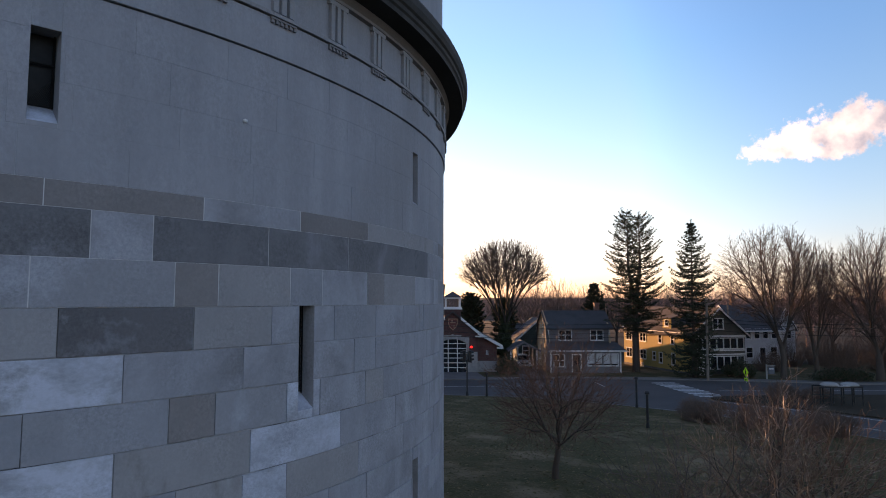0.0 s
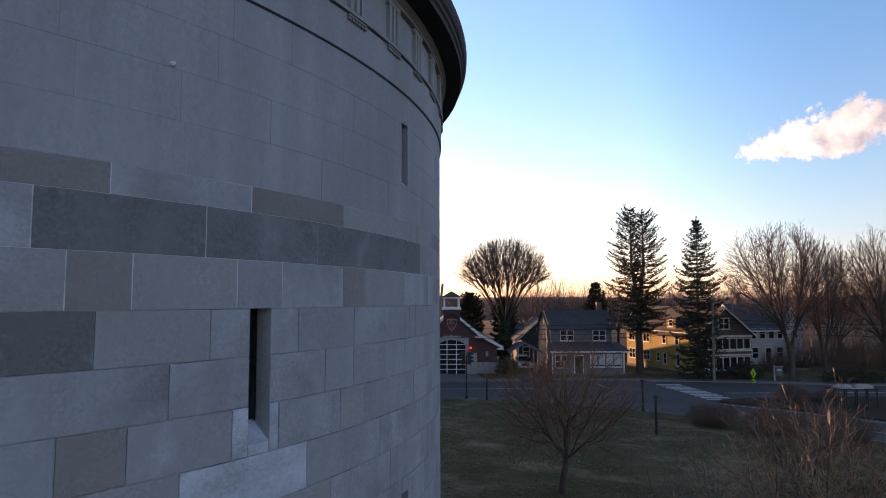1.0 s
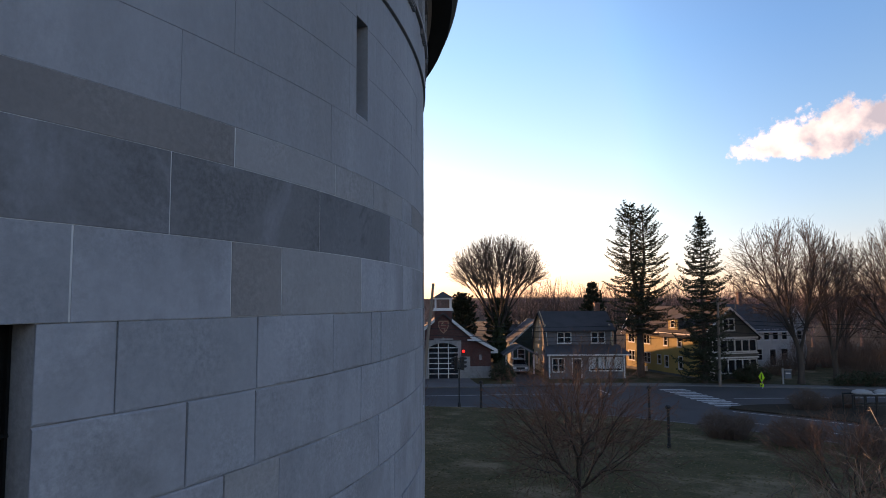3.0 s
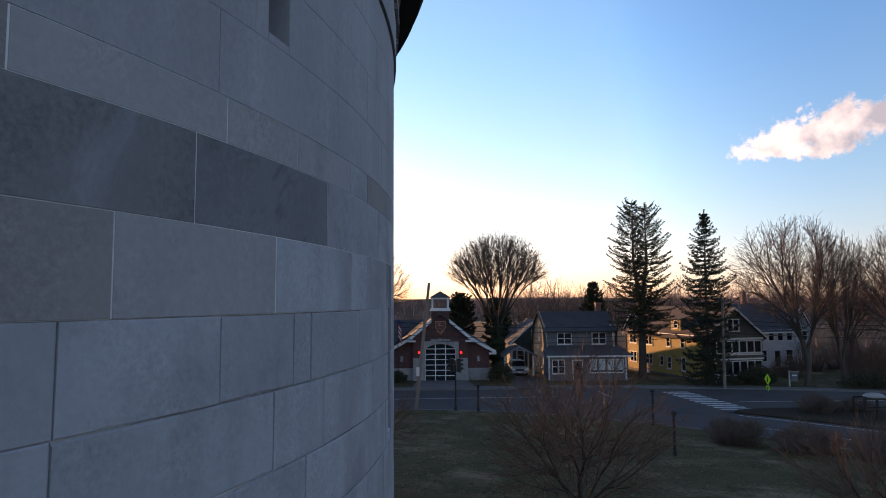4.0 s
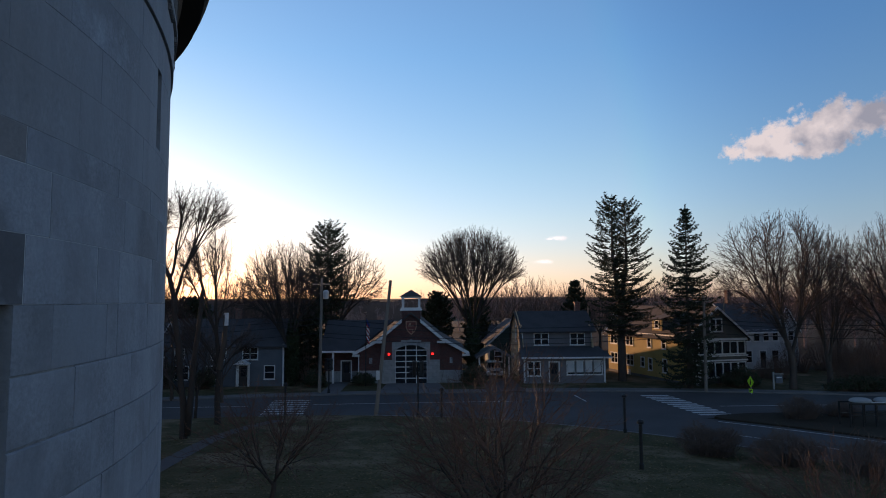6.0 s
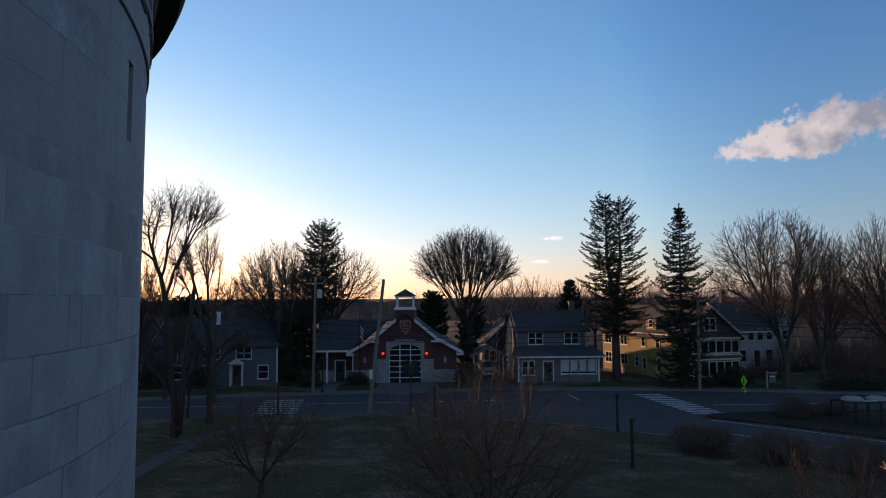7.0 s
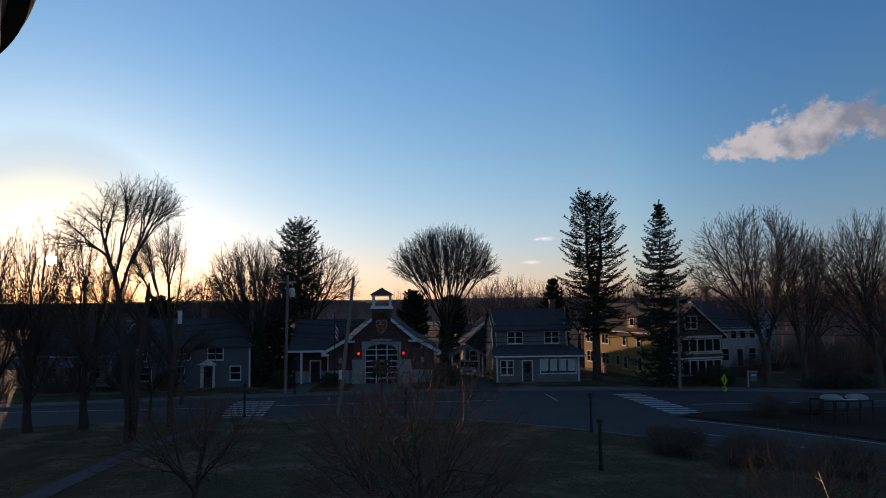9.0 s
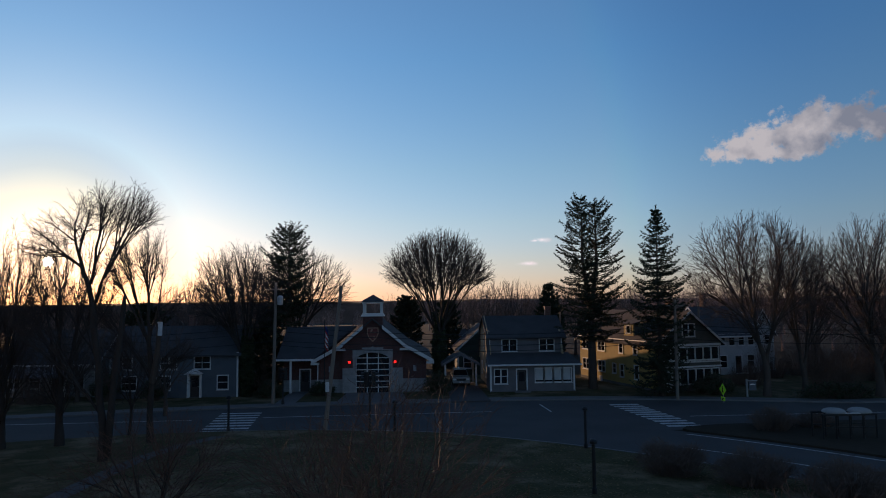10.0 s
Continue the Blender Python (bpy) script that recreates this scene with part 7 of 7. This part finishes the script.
def build_houses():
    fire_station()
    gambrel_house()
    olive_house()
    # dark green house and its carport
    h, W = plain_house("green_house", "dark green gabled house with white bargeboards behind the carport", (11.1, 98.5), 0, 6.7, 8, 3.4, 6.4, "green_dark", "roof", "y",
                       [(0.8, 0.9, 1.7, 2.2), (4.8, 0.9, 5.7, 2.2), (2.9, 3.9, 3.8, 5.0)])
    cp = thing("carport", "open carport with a dark low roof and white posts", "carport", (10.7, 89.0, 0))
    for x in (8.9, 12.3):
        for y in (86.6, 90.6):
            part("post", Shape().box(x - 0.09, y - 0.09, 0.1, x + 0.09, y + 0.09, 2.5), "trim", cp)
    rs = Shape()
    slab(rs, (8.5, 86.0, 2.55), (10.6, 86.0, 3.7), (10.6, 91.0, 3.7), (8.5, 91.0, 2.55), 0.15)
    slab(rs, (10.6, 86.0, 3.7), (12.7, 86.0, 2.55), (12.7, 91.0, 2.55), (10.6, 91.0, 3.7), 0.15)
    rf = fused(part("roof", rs, "roof", cp))
    pieces("bargeboard", [Shape().prism([(xa, 2.3), (xb, 3.45), (xb, 3.72), (xa, 2.57)], "y", 85.94, 85.995) for xa, xb in ((8.45, 10.6), (12.75, 10.6))], "clap_grey", rf)
    # houses across the street, seen past the trees
    plain_house("blue_house", "slate-blue clapboard two-storey house with a white-framed door", (-24.8, 81.3), 0, 12.6, 8.5, 4.5, 7.1, "clap_blue", "roof", "x",
                [(5.0, 2.95, 5.7, 4.1), (5.8, 2.95, 6.5, 4.1), (8.3, 2.95, 9.0, 4.1), (9.1, 2.95, 9.8, 4.1), (1.2, 2.95, 2.1, 4.1), (1.2, 0.9, 2.6, 2.2), (4.6, 0.9, 5.9, 2.2), (10.6, 0.9, 11.6, 2.2)],
                [(7.9, 8.8, 0.15, 2.25)], chim=(6.5, 4.5, 6.5, 8.1))
    p = thing("door_hood", "small white door hood on brackets over a porch", "porch", (-16.5, 80.9, 0))
    part("hood", Shape().prism([(-17.3, 2.45), (-15.6, 2.45), (-16.45, 2.95)], "y", 80.5, 81.25), "trim", p)
    part("side_panel", Shape().box(-17.15, 81.05, 0.1, -16.98, 81.28, 2.45), "trim", p)
    part("side_panel", Shape().box(-15.92, 81.05, 0.1, -15.75, 81.28, 2.45), "trim", p)
    plain_house("white_house", "white clapboard house with a low porch roof behind the trees", (-36.8, 83.5), 0, 9.6, 9, 3.6, 6.7, "clap_aged", "roof", "x",
                [(1.0, 1.0, 2.0, 2.3), (3.0, 1.0, 4.0, 2.3), (7.4, 1.0, 8.4, 2.3)], [(5.2, 6.1, 0.15, 2.25)])
    p = thing("porch", "low porch with a pale metal roof and posts", "porch", (-33, 82, 0))
    rs = Shape()
    slab(rs, (-36.9, 80.6, 2.35), (-28.6, 80.6, 2.35), (-28.6, 83.5, 3.2), (-36.9, 83.5, 3.2), 0.1)
    fused(part("porch_roof", rs, "clap_grey", p))
    for x in (-36.6, -33.8, -31.2, -28.9):
        part("post", Shape().box(x - 0.07, 80.75, 0.08, x + 0.07, 80.9, 2.3), "trim", p)
    plain_house("cream_house", "pale house with a steep gable beyond the blue house", (-29.0, 92.0), 0, 6.5, 8, 5.0, 8.6, "clap_aged", "roof", "y", [(1.0, 3.2, 1.8, 4.4), (4.4, 3.2, 5.2, 4.4)])
    h, W = plain_house("porch_house", "white and grey two-storey house with porches beyond the maple", (42.6, 94.0), 12, 6.6, 9, 5.0, 8.4, "clap_white", "roof", "x",
                       [(0.8, 3.6, 1.6, 4.9), (2.2, 3.6, 3.0, 4.9), (3.6, 3.6, 4.4, 4.9), (5.0, 3.6, 5.8, 4.9), (0.8, 0.9, 1.8, 2.3), (4.8, 0.9, 5.8, 2.3)], [(3.0, 3.9, 0.15, 2.25)], chim=(2.0, 4.5, 8.0, 10.0))
    plain_house("gabled_white_house", "white gabled house behind the maple", (49.4, 98.0), 10, 3.4, 9, 5.2, 8.0, "clap_white", "roof", "y", [(0.6, 3.4, 1.3, 4.6), (2.1, 3.4, 2.8, 4.6)])
    for k, (x, y, d, w, e, r, wl, rf) in enumerate(((34.0, 112.0, 5, 9, 4.5, 7.6, "clap_grey", "roof"), (12.0, 122.0, 3, 9, 2.6, 4.8, "clap_grey", "roof"),
                                                    (70.0, 92.0, 14, 9, 5.0, 8.2, "clap_blue", "roof"), (20.0, 128.0, 0, 10, 3.0, 6.0, "shingle_tan", "roof"))):
        plain_house("far_house", "small gabled house glimpsed beyond the front row", (x, y), d, w, 8, e, r, wl, rf, "x", [(1.2, 1.0, 2.2, 2.3), (w - 2.4, 1.0, w - 1.4, 2.3)])

# ---- street furniture ----


def black_post(x, y, h, label, cap=0.17):
    z = lawn_height(x, y) if math.hypot(x - TX, y - TY) < park_radius(math.degrees(math.atan2(y - TY, x - TX))) else 0.0
    p = thing("iron_post", label, "post", (x, y, z), "black iron posts")
    part("shaft", Shape().lathe([(0.12, z - 0.05), (0.12, z + 0.25), (0.09, z + 0.3), (0.085, z + h - 0.25)], x, y, 12), "black", p)
    part("cap", Shape().lathe([(0.085, z + h - 0.26), (cap, z + h - 0.22), (cap, z + h - 0.12), (cap * 0.7, z + h - 0.03), (0.0, z + h)], x, y, 14), "black", p, "domed iron cap")


def pole_with_wires():
    def pole(x, y, h, r, lean, mat, label):
        p = thing("utility_pole", label, "utility pole", (x, y, 0), "utility poles")
        top = Vector((x + lean[0], y + lean[1], h))
        part("shaft", Shape().chain([Vector((x, y, -0.1)), top], [r, r * 0.7], 10), mat, p)
        return p, top
    p, a = pole(-7.55, 75.9, 11.3, 0.17, (0.15, 0), "pole", "weathered grey timber pole with a transformer by the station")
    part("transformer", Shape().lathe([(0.0, 9.2), (0.26, 9.25), (0.28, 9.9), (0.2, 10.05), (0.0, 10.1)], -7.0, 75.9, 14), "metal", p, "grey transformer drum")
    part("crossarm", Shape().box(-8.3, 75.84, 10.6, -6.6, 75.96, 10.72), "pole", p)
    q, b = pole(-1.05, 62.7, 10.6, 0.17, (1.15, 0.3), "pole", "dark timber pole leaning beside the park kerb")
    part("notice_plate", Shape().box(-0.98, 62.45, 2.9, -0.72, 62.52, 3.6), "trim", q, "small pale plate")
    u, c = pole(29.9, 74.6, 9.3, 0.16, (0.1, 0), "pole", "weathered timber pole before the olive house")
    part("crossarm", Shape().box(29.2, 74.54, 8.7, 30.8, 74.66, 8.8), "pole", u)
    v, d = pole(24.5, 99.0, 7.9, 0.13, (0.1, 0), "pole", "timber pole behind the grey house")
    part("transformer", Shape().lathe([(0.0, 6.4), (0.2, 6.45), (0.2, 6.95), (0.0, 7.0)], 24.1, 98.9, 12), "metal", v)
    w, e = pole(40.8, 94.0, 9.0, 0.14, (0.05, 0), "pole", "pale timber pole beyond the olive house")
    f_, g_ = pole(-38.0, 73.4, 10.5, 0.16, (0, 0), "pole", "timber pole further along the street")
    for k, (s, t, sag) in enumerate((((-7.5, 75.9, 7.3), (29.9, 74.6, 7.0), 0.9), ((-7.5, 75.9, 6.8), (29.9, 74.6, 6.6), 0.9), ((-7.5, 75.9, 5.9), (29.9, 74.6, 5.9), 0.7), ((-7.5, 75.9, 5.5), (29.9, 74.6, 5.5), 0.8),
                                     ((-38.0, 73.4, 7.3), (-7.5, 75.9, 7.3), 0.8), ((-38.0, 73.4, 6.0), (-7.5, 75.9, 5.9), 0.8), ((-38.0, 73.4, 6.6), (-7.5, 75.9, 6.8), 0.8),
                                     ((29.9, 74.6, 7.0), (70.0, 72.0, 7.2), 0.8), ((29.9, 74.6, 6.6), (70.0, 72.0, 6.8), 0.8), ((29.9, 74.6, 5.7), (70.0, 72.0, 6.0), 0.8),
                                     ((29.9, 74.6, 8.4), (29.8, 79.3, 5.6), 0.2))):
        a_, b_ = Vector(s), Vector(t)
        pts = [a_.lerp(b_, i / 16) - Vector((0, 0, sag * 4 * (i / 16) * (1 - i / 16))) for i in range(17)]
        solo("overhead_cable", Shape().chain(pts, [0.028] * 17, 5), "wire", "black overhead cable sagging between poles", "cable", "overhead cables")


def traffic_signal(x, y, z, h, label, deg=0, lit=False):
    p = thing("traffic_signal", label, "traffic light", (x, y, z), "traffic signals")
    part("pole", Shape().lathe([(0.16, z), (0.13, z + 0.3), (0.065, z + 0.4), (0.06, z + h)], x, y, 12), "black", p)
    for k, (dx, yaw) in enumerate(((-0.24, 78), (0.24, -78))):
        W = pose(x + dx, y, z + h - 0.75, 0, 0, deg + yaw)
        body = part("signal_head", Shape().box(-0.17, -0.12, -0.05, 0.17, 0.12, 1.05).box(-0.26, 0.12, -0.1, 0.26, 0.14, 1.1).moved(W), "black", p)
        for j in range(3):
            hood = Shape()
            cz = 0.18 + 0.34 * j
            for a in range(-10, 191, 20):
                r0, r1 = radians(a), radians(a + 20)
                hood.poly([(0.15 * math.cos(r0), 0.14, cz + 0.15 * math.sin(r0)), (0.15 * math.cos(r1), 0.14, cz + 0.15 * math.sin(r1)),
                           (0.15 * math.cos(r1), 0.4, cz + 0.15 * math.sin(r1)), (0.15 * math.cos(r0), 0.4, cz + 0.15 * math.sin(r0))])
            part("visor", hood.moved(W), "black", body)
            lens = [(0.13 * math.cos(radians(a)), cz + 0.13 * math.sin(radians(a))) for a in range(0, 360, 30)]
            part("lens", Shape().prism(lens, "y", 0.141, 0.15).moved(W), "red_lamp" if (lit and j == 2) else "dark_glass", body)
    for lift in (-0.7, 0.1):
        part("bracket", Shape().box(x - 0.4, y - 0.03, z + h + lift, x + 0.4, y + 0.03, z + h + lift + 0.06), "black", p)


def crossing_sign(x, y, z):
    """Turned to face along the street."""
    M = pose(x, y, z, 0, 0, -84)
    p = thing("crossing_sign", "bright yellow-green diamond pedestrian sign with a small arrow plate", "road sign", (x, y, z))
    part("post", Shape().box(-0.03, 0, -0.05, 0.03, 0.05, 1.6).moved(M), "metal", p)
    d = fused(part("diamond", Shape().prism([(-0.53, 1.1), (0, 0.57), (0.53, 1.1), (0, 1.63)], "y", -0.03, -0.005).moved(M), "neon", p, "fluorescent diamond plate"))
    s = Shape().box(-0.07, -0.04, 1.02, 0.07, -0.031, 1.26).prism([(-0.12, 0.82), (-0.04, 0.82), (0.06, 1.02), (-0.06, 1.02)], "y", -0.04, -0.031)
    s.prism([(0.05, 0.82), (0.13, 0.82), (0.07, 1.02), (-0.02, 1.02)], "y", -0.04, -0.031)
    s.prism([(0.06 * math.cos(radians(a)), 1.33 + 0.06 * math.sin(radians(a))) for a in range(0, 360, 45)], "y", -0.04, -0.031)
    fused(part("symbol", s.moved(M), "black", d))
    e = part("arrow_plate", Shape().box(-0.3, -0.03, 0.1, 0.3, -0.005, 0.45).moved(M), "neon", p)
    fused(part("arrow", Shape().prism([(-0.2, 0.16), (0.02, 0.16), (-0.04, 0.22), (0.2, 0.34), (0.14, 0.40), (-0.1, 0.28), (-0.18, 0.34)], "y", -0.04, -0.031).moved(M), "black", e))


def flagpole():
    x, y = -3.5, 80.6
    p = thing("flagpole", "dark flagpole before the station with a limp striped flag", "flagpole", (x, y, 0.1))
    part("shaft", Shape().chain([Vector((x, y, 0.05)), Vector((x, y, 7.7))], [0.06, 0.035], 8), "black", p)
    part("finial", Shape().lathe([(0.0, 7.68), (0.07, 7.73), (0.07, 7.8), (0.0, 7.86)], x, y, 10), "crest_gold", p)
    for k in range(9):
        z0, z1 = 5.0 + 0.25 * k, 5.0 + 0.25 * (k + 1)
        s = Shape()
        pts = [(x + 0.04 + 0.07 * j, y + 0.09 * math.sin(j * 1.9 + k * 0.3)) for j in range(6)]
        for (xa, ya), (xb, yb) in zip(pts, pts[1:]):
            dz, dzb = 1.7 * (xa - x), 1.7 * (xb - x)
            s.hexa([(xa, ya - 0.01, z0 - dz), (xb, yb - 0.01, z0 - dzb), (xb, yb + 0.01, z0 - dzb), (xa, ya + 0.01, z0 - dz), (xa, ya - 0.01, z1 - dz), (xb, yb - 0.01, z1 - dzb), (xb, yb + 0.01, z1 - dzb), (xa, ya + 0.01, z1 - dz)])
        part("stripe", s, "flag_blue" if k >= 7 else ("flag_red" if k % 2 == 0 else "flag_white"), p)


def yard_sign():
    x, y = 36.9, 75.3
    p = thing("yard_sign", "white hanging yard sign on a white post", "sign", (x, y, 0.1))
    part("post", Shape().box(x - 0.07, y - 0.07, 0.05, x + 0.07, y + 0.07, 1.75), "clap_aged", p)
    part("arm", Shape().box(x + 0.08, y - 0.05, 1.55, x + 1.0, y + 0.05, 1.64), "clap_aged", p)
    b = part("board", Shape().box(x + 0.2, y - 0.03, 0.7, x + 0.9, y + 0.03, 1.5), "clap_blue", p)
    part("text_bar", Shape().box(x + 0.3, y - 0.036, 1.2, x + 0.8, y - 0.031, 1.3), "trim", b)


def domed_shelter():
    p = thing("domed_stand", "black iron frame carrying two shallow white domes", "shelter", (34.4, 56.9, 0.13))
    for x in (32.1, 33.0, 33.9, 34.8, 35.7):
        for y in (56.3, 57.5):
            part("post", Shape().rod((x, y, 0.1), (x, y, 1.74), 0.06, 8), "black", p)
    for y in (56.3, 57.5):
        part("rail", Shape().box(32.05, y - 0.05, 1.62, 35.75, y + 0.05, 1.74), "black", p)
        part("rail", Shape().box(32.05, y - 0.03, 0.85, 35.75, y + 0.03, 0.91), "black", p)
    for x in (33.25, 35.0):
        part("dome", Shape().lathe([(0.72, 1.75), (0.73, 1.8), (0.63, 1.92), (0.4, 2.01), (0.0, 2.05)], x, 56.9, 20), "clap_aged", p, "shallow white dome", True)
    part("shelf", Shape().box(33.6, 56.2, 1.75, 34.6, 56.4, 1.79), "trim", p)


def parked_suv(x, y, z):
    c = thing("parked_suv", "white car parked nose out under the carport", "car", (x, y, z))
    body = Shape().prism([(-0.92, 0.35), (0.92, 0.35), (0.95, 0.6), (0.95, 0.95), (0.88, 1.05), (-0.88, 1.05), (-0.95, 0.95), (-0.95, 0.6)], "y", -2.2, 2.2)
    cab = Shape().hexa([(-0.88, -1.2, 1.05), (0.88, -1.2, 1.05), (0.88, 2.1, 1.05), (-0.88, 2.1, 1.05), (-0.68, -0.5, 1.68), (0.68, -0.5, 1.68), (0.68, 1.8, 1.68), (-0.68, 1.8, 1.68)])
    M = pose(x, y, z)
    fused(part("body", body.moved(M), "car_white", c))
    part("cabin", cab.moved(M), "car_white", c)
    part("windscreen", Shape().poly([(-0.8, -1.17, 1.1), (0.8, -1.17, 1.1), (0.64, -0.56, 1.62), (-0.64, -0.56, 1.62)]).moved(M @ pose(0, -0.02, 0.01)), "dark_glass", c)
    part("grille", Shape().box(-0.5, -2.23, 0.62, 0.5, -2.2, 0.85).moved(M), "black", c)
    part("bumper", Shape().box(-0.93, -2.28, 0.38, 0.93, -2.2, 0.58).moved(M), "car_white", c)
    part("number_plate", Shape().box(-0.2, -2.3, 0.42, 0.2, -2.281, 0.54).moved(M), "trim", c)
    for sx in (-0.72, 0.72):
        part("headlight", Shape().box(sx - 0.17, -2.225, 0.7, sx + 0.17, -2.2, 0.86).moved(M), "trim", c)
    for sx in (-0.9, 0.9):
        for sy in (-1.4, 1.4):
            w = part("wheel", Shape().prism([(sy + 0.34 * math.cos(radians(a)), 0.34 + 0.34 * math.sin(radians(a))) for a in range(0, 360, 24)], "x", sx - 0.11, sx + 0.11).moved(M), "rubber", c)
            part("rim", Shape().prism([(sy + 0.2 * math.cos(radians(a)), 0.34 + 0.2 * math.sin(radians(a))) for a in range(0, 360, 30)], "x", sx - 0.12, sx + 0.12).moved(M), "metal", w)


def sky_things():
    """The low sun itself and the few lit evening clouds, all far beyond the land."""
    eye = Vector((4, 12, 9))
    c = eye + SUN_WAY * 4200
    side = SUN_WAY.cross(Vector((0, 0, 1))).normalized()
    up = side.cross(SUN_WAY)
    s = Shape().poly([tuple(c + (side * math.cos(2 * math.pi * k / 40) + up * math.sin(2 * math.pi * k / 40)) * 26) for k in range(40)])
    ob = solo("sun_disc", s, "solar", "glaring low evening sun behind bare trees", "sun", kind="structure")
    ob.visible_shadow = False
    cloud(eye, "ragged evening cloud lit cream and grey", ((322, -32, 66, 34), (262, -16, 92, 58), (175, -2, 100, 74), (95, 8, 100, 84), (22, 34, 104, 92), (-70, 31, 116, 84), (-170, 17, 124, 70), (-265, 4, 112, 58), (205, -43, 150, 36), (85, -49, 124, 38)), 33.4, 12.5, CLOUD_GLOW * 1.3, (1.36, 1.86), (0.42, 0.46, 0.54, 1))
    cloud(eye, "two faint pinkish wisps of cloud above the roofs", ((-25, 43, 34, 11), (29, -50, 44, 9), (2, 40, 20, 6)), 10.8, 4.4, CLOUD_GLOW * 2.6, (1.2, 2.6), (0.95, 0.80, 0.76, 1))


def cloud(eye, label, lobes, bearing, height, glow, edge, shade):
    """A sheet of cloud facing the park, made of soft lobes broken up by noise."""
    m = bpy.data.materials.new("evening_cloud")
    m.use_nodes = True
    n, link = m.node_tree.nodes, m.node_tree.links.new
    n.remove(n["Principled BSDF"])
    co = n.new("ShaderNodeTexCoord")
    big = n.new("ShaderNodeTexNoise")
    big.inputs["Scale"].default_value, big.inputs["Detail"].default_value, big.inputs["Roughness"].default_value = 0.015, 9, 0.62
    link(co.outputs["Object"], big.inputs["Vector"])
    def ellipse(cx, cy, rx, ry):
        sub = n.new("ShaderNodeVectorMath")
        sub.operation = "SUBTRACT"
        sub.inputs[1].default_value = (cx, cy, 0)
        link(co.outputs["Object"], sub.inputs[0])
        mul = n.new("ShaderNodeVectorMath")
        mul.operation = "MULTIPLY"
        mul.inputs[1].default_value = (1 / rx, 1 / ry, 0)
        link(sub.outputs[0], mul.inputs[0])
        ln = n.new("ShaderNodeVectorMath")
        ln.operation = "LENGTH"
        link(mul.outputs[0], ln.inputs[0])
        inv = n.new("ShaderNodeMath")
        inv.operation = "SUBTRACT"
        inv.inputs[0].default_value = 1.0
        link(ln.outputs["Value"], inv.inputs[1])
        return inv.outputs[0]
    total = None
    for e in lobes:
        o = ellipse(*e)
        if total is None:
            total = o
        else:
            mx = n.new("ShaderNodeMath")
            mx.operation = "SMOOTH_MAX"
            mx.inputs[2].default_value = 0.25
            link(total, mx.inputs[0])
            link(o, mx.inputs[1])
            total = mx.outputs[0]
    add = n.new("ShaderNodeMath")
    add.operation = "MULTIPLY_ADD"
    link(big.outputs["Fac"], add.inputs[0])
    add.inputs[1].default_value = 2.7
    link(total, add.inputs[2])
    ramp = n.new("ShaderNodeMapRange")
    ramp.interpolation_type = "SMOOTHSTEP"
    ramp.inputs[1].default_value, ramp.inputs[2].default_value = edge
    link(add.outputs[0], ramp.inputs[0])
    tone = n.new("ShaderNodeTexNoise")
    tone.inputs["Scale"].default_value, tone.inputs["Detail"].default_value = 0.012, 6
    link(co.outputs["Object"], tone.inputs["Vector"])
    mixc = n.new("ShaderNodeMix")
    mixc.data_type = "RGBA"
    mixc.inputs[6].default_value, mixc.inputs[7].default_value = (1.0, 0.95, 0.92, 1), shade
    sep = n.new("ShaderNodeSeparateXYZ")
    link(co.outputs["Object"], sep.inputs[0])
    hgt = n.new("ShaderNodeMath")
    hgt.operation = "MULTIPLY_ADD"
    link(tone.outputs["Fac"], hgt.inputs[0])
    hgt.inputs[1].default_value = 3.0
    aside = n.new("ShaderNodeMath")
    aside.operation = "MULTIPLY_ADD"
    aside.inputs[1].default_value, aside.inputs[2].default_value = -0.0026, -0.95
    link(sep.outputs[0], aside.inputs[0])
    link(aside.outputs[0], hgt.inputs[2])
    hgt.use_clamp = True
    link(hgt.outputs[0], mixc.inputs[0])
    em = n.new("ShaderNodeEmission")
    em.inputs["Strength"].default_value = glow
    link(mixc.outputs[2], em.inputs["Color"])
    tr = n.new("ShaderNodeBsdfTransparent")
    ms = n.new("ShaderNodeMixShader")
    link(ramp.outputs[0], ms.inputs[0])
    link(tr.outputs[0], ms.inputs[1])
    link(em.outputs[0], ms.inputs[2])
    link(ms.outputs[0], n["Material Output"].inputs["Surface"])
    az, el, d = radians(bearing), radians(height), 2600
    way = Vector((math.sin(az) * math.cos(el), math.cos(az) * math.cos(el), math.sin(el)))
    sheet = Shape()
    sheet.poly([(-480, -210, 0), (440, -210, 0), (440, 230, 0), (-480, 230, 0)])
    ob = tagged(new("cloud", sheet.mesh("cloud", m)), label, "cloud", kind="structure")
    ob.matrix_world = look(eye + way * d, eye)
    ob.visible_shadow = False


def build_street():
    black_post(16.15, 55.3, 2.55, "tall black iron post with a domed cap by the kerb")
    black_post(13.55, 44.0, 2.45, "tall black iron post with a domed cap on the lawn")
    black_post(4.05, 61.6, 2.25, "black iron post with a domed cap by the kerb")
    black_post(-8.2, 63.6, 2.6, "black iron post with a domed cap by the crosswalk")
    pole_with_wires()
    traffic_signal(2.25, 62.3, 0.12, 3.9, "black traffic signal seen from behind by the park kerb", 0)
    traffic_signal(-6.6, 75.6, 0.12, 3.0, "black traffic signal beside the station path", 180)
    crossing_sign(33.2, 72.4, 0.12)
    flagpole()
    yard_sign()
    domed_shelter()
    parked_suv(10.6, 88.2, 0.13)
    sky_things()

# ---- the place ----
build_ground()
build_park_lawn()
grow_grass()
build_roads()
tower = build_tower()
plant_all()
build_houses()
build_street()
lay_tower_stones(tower)
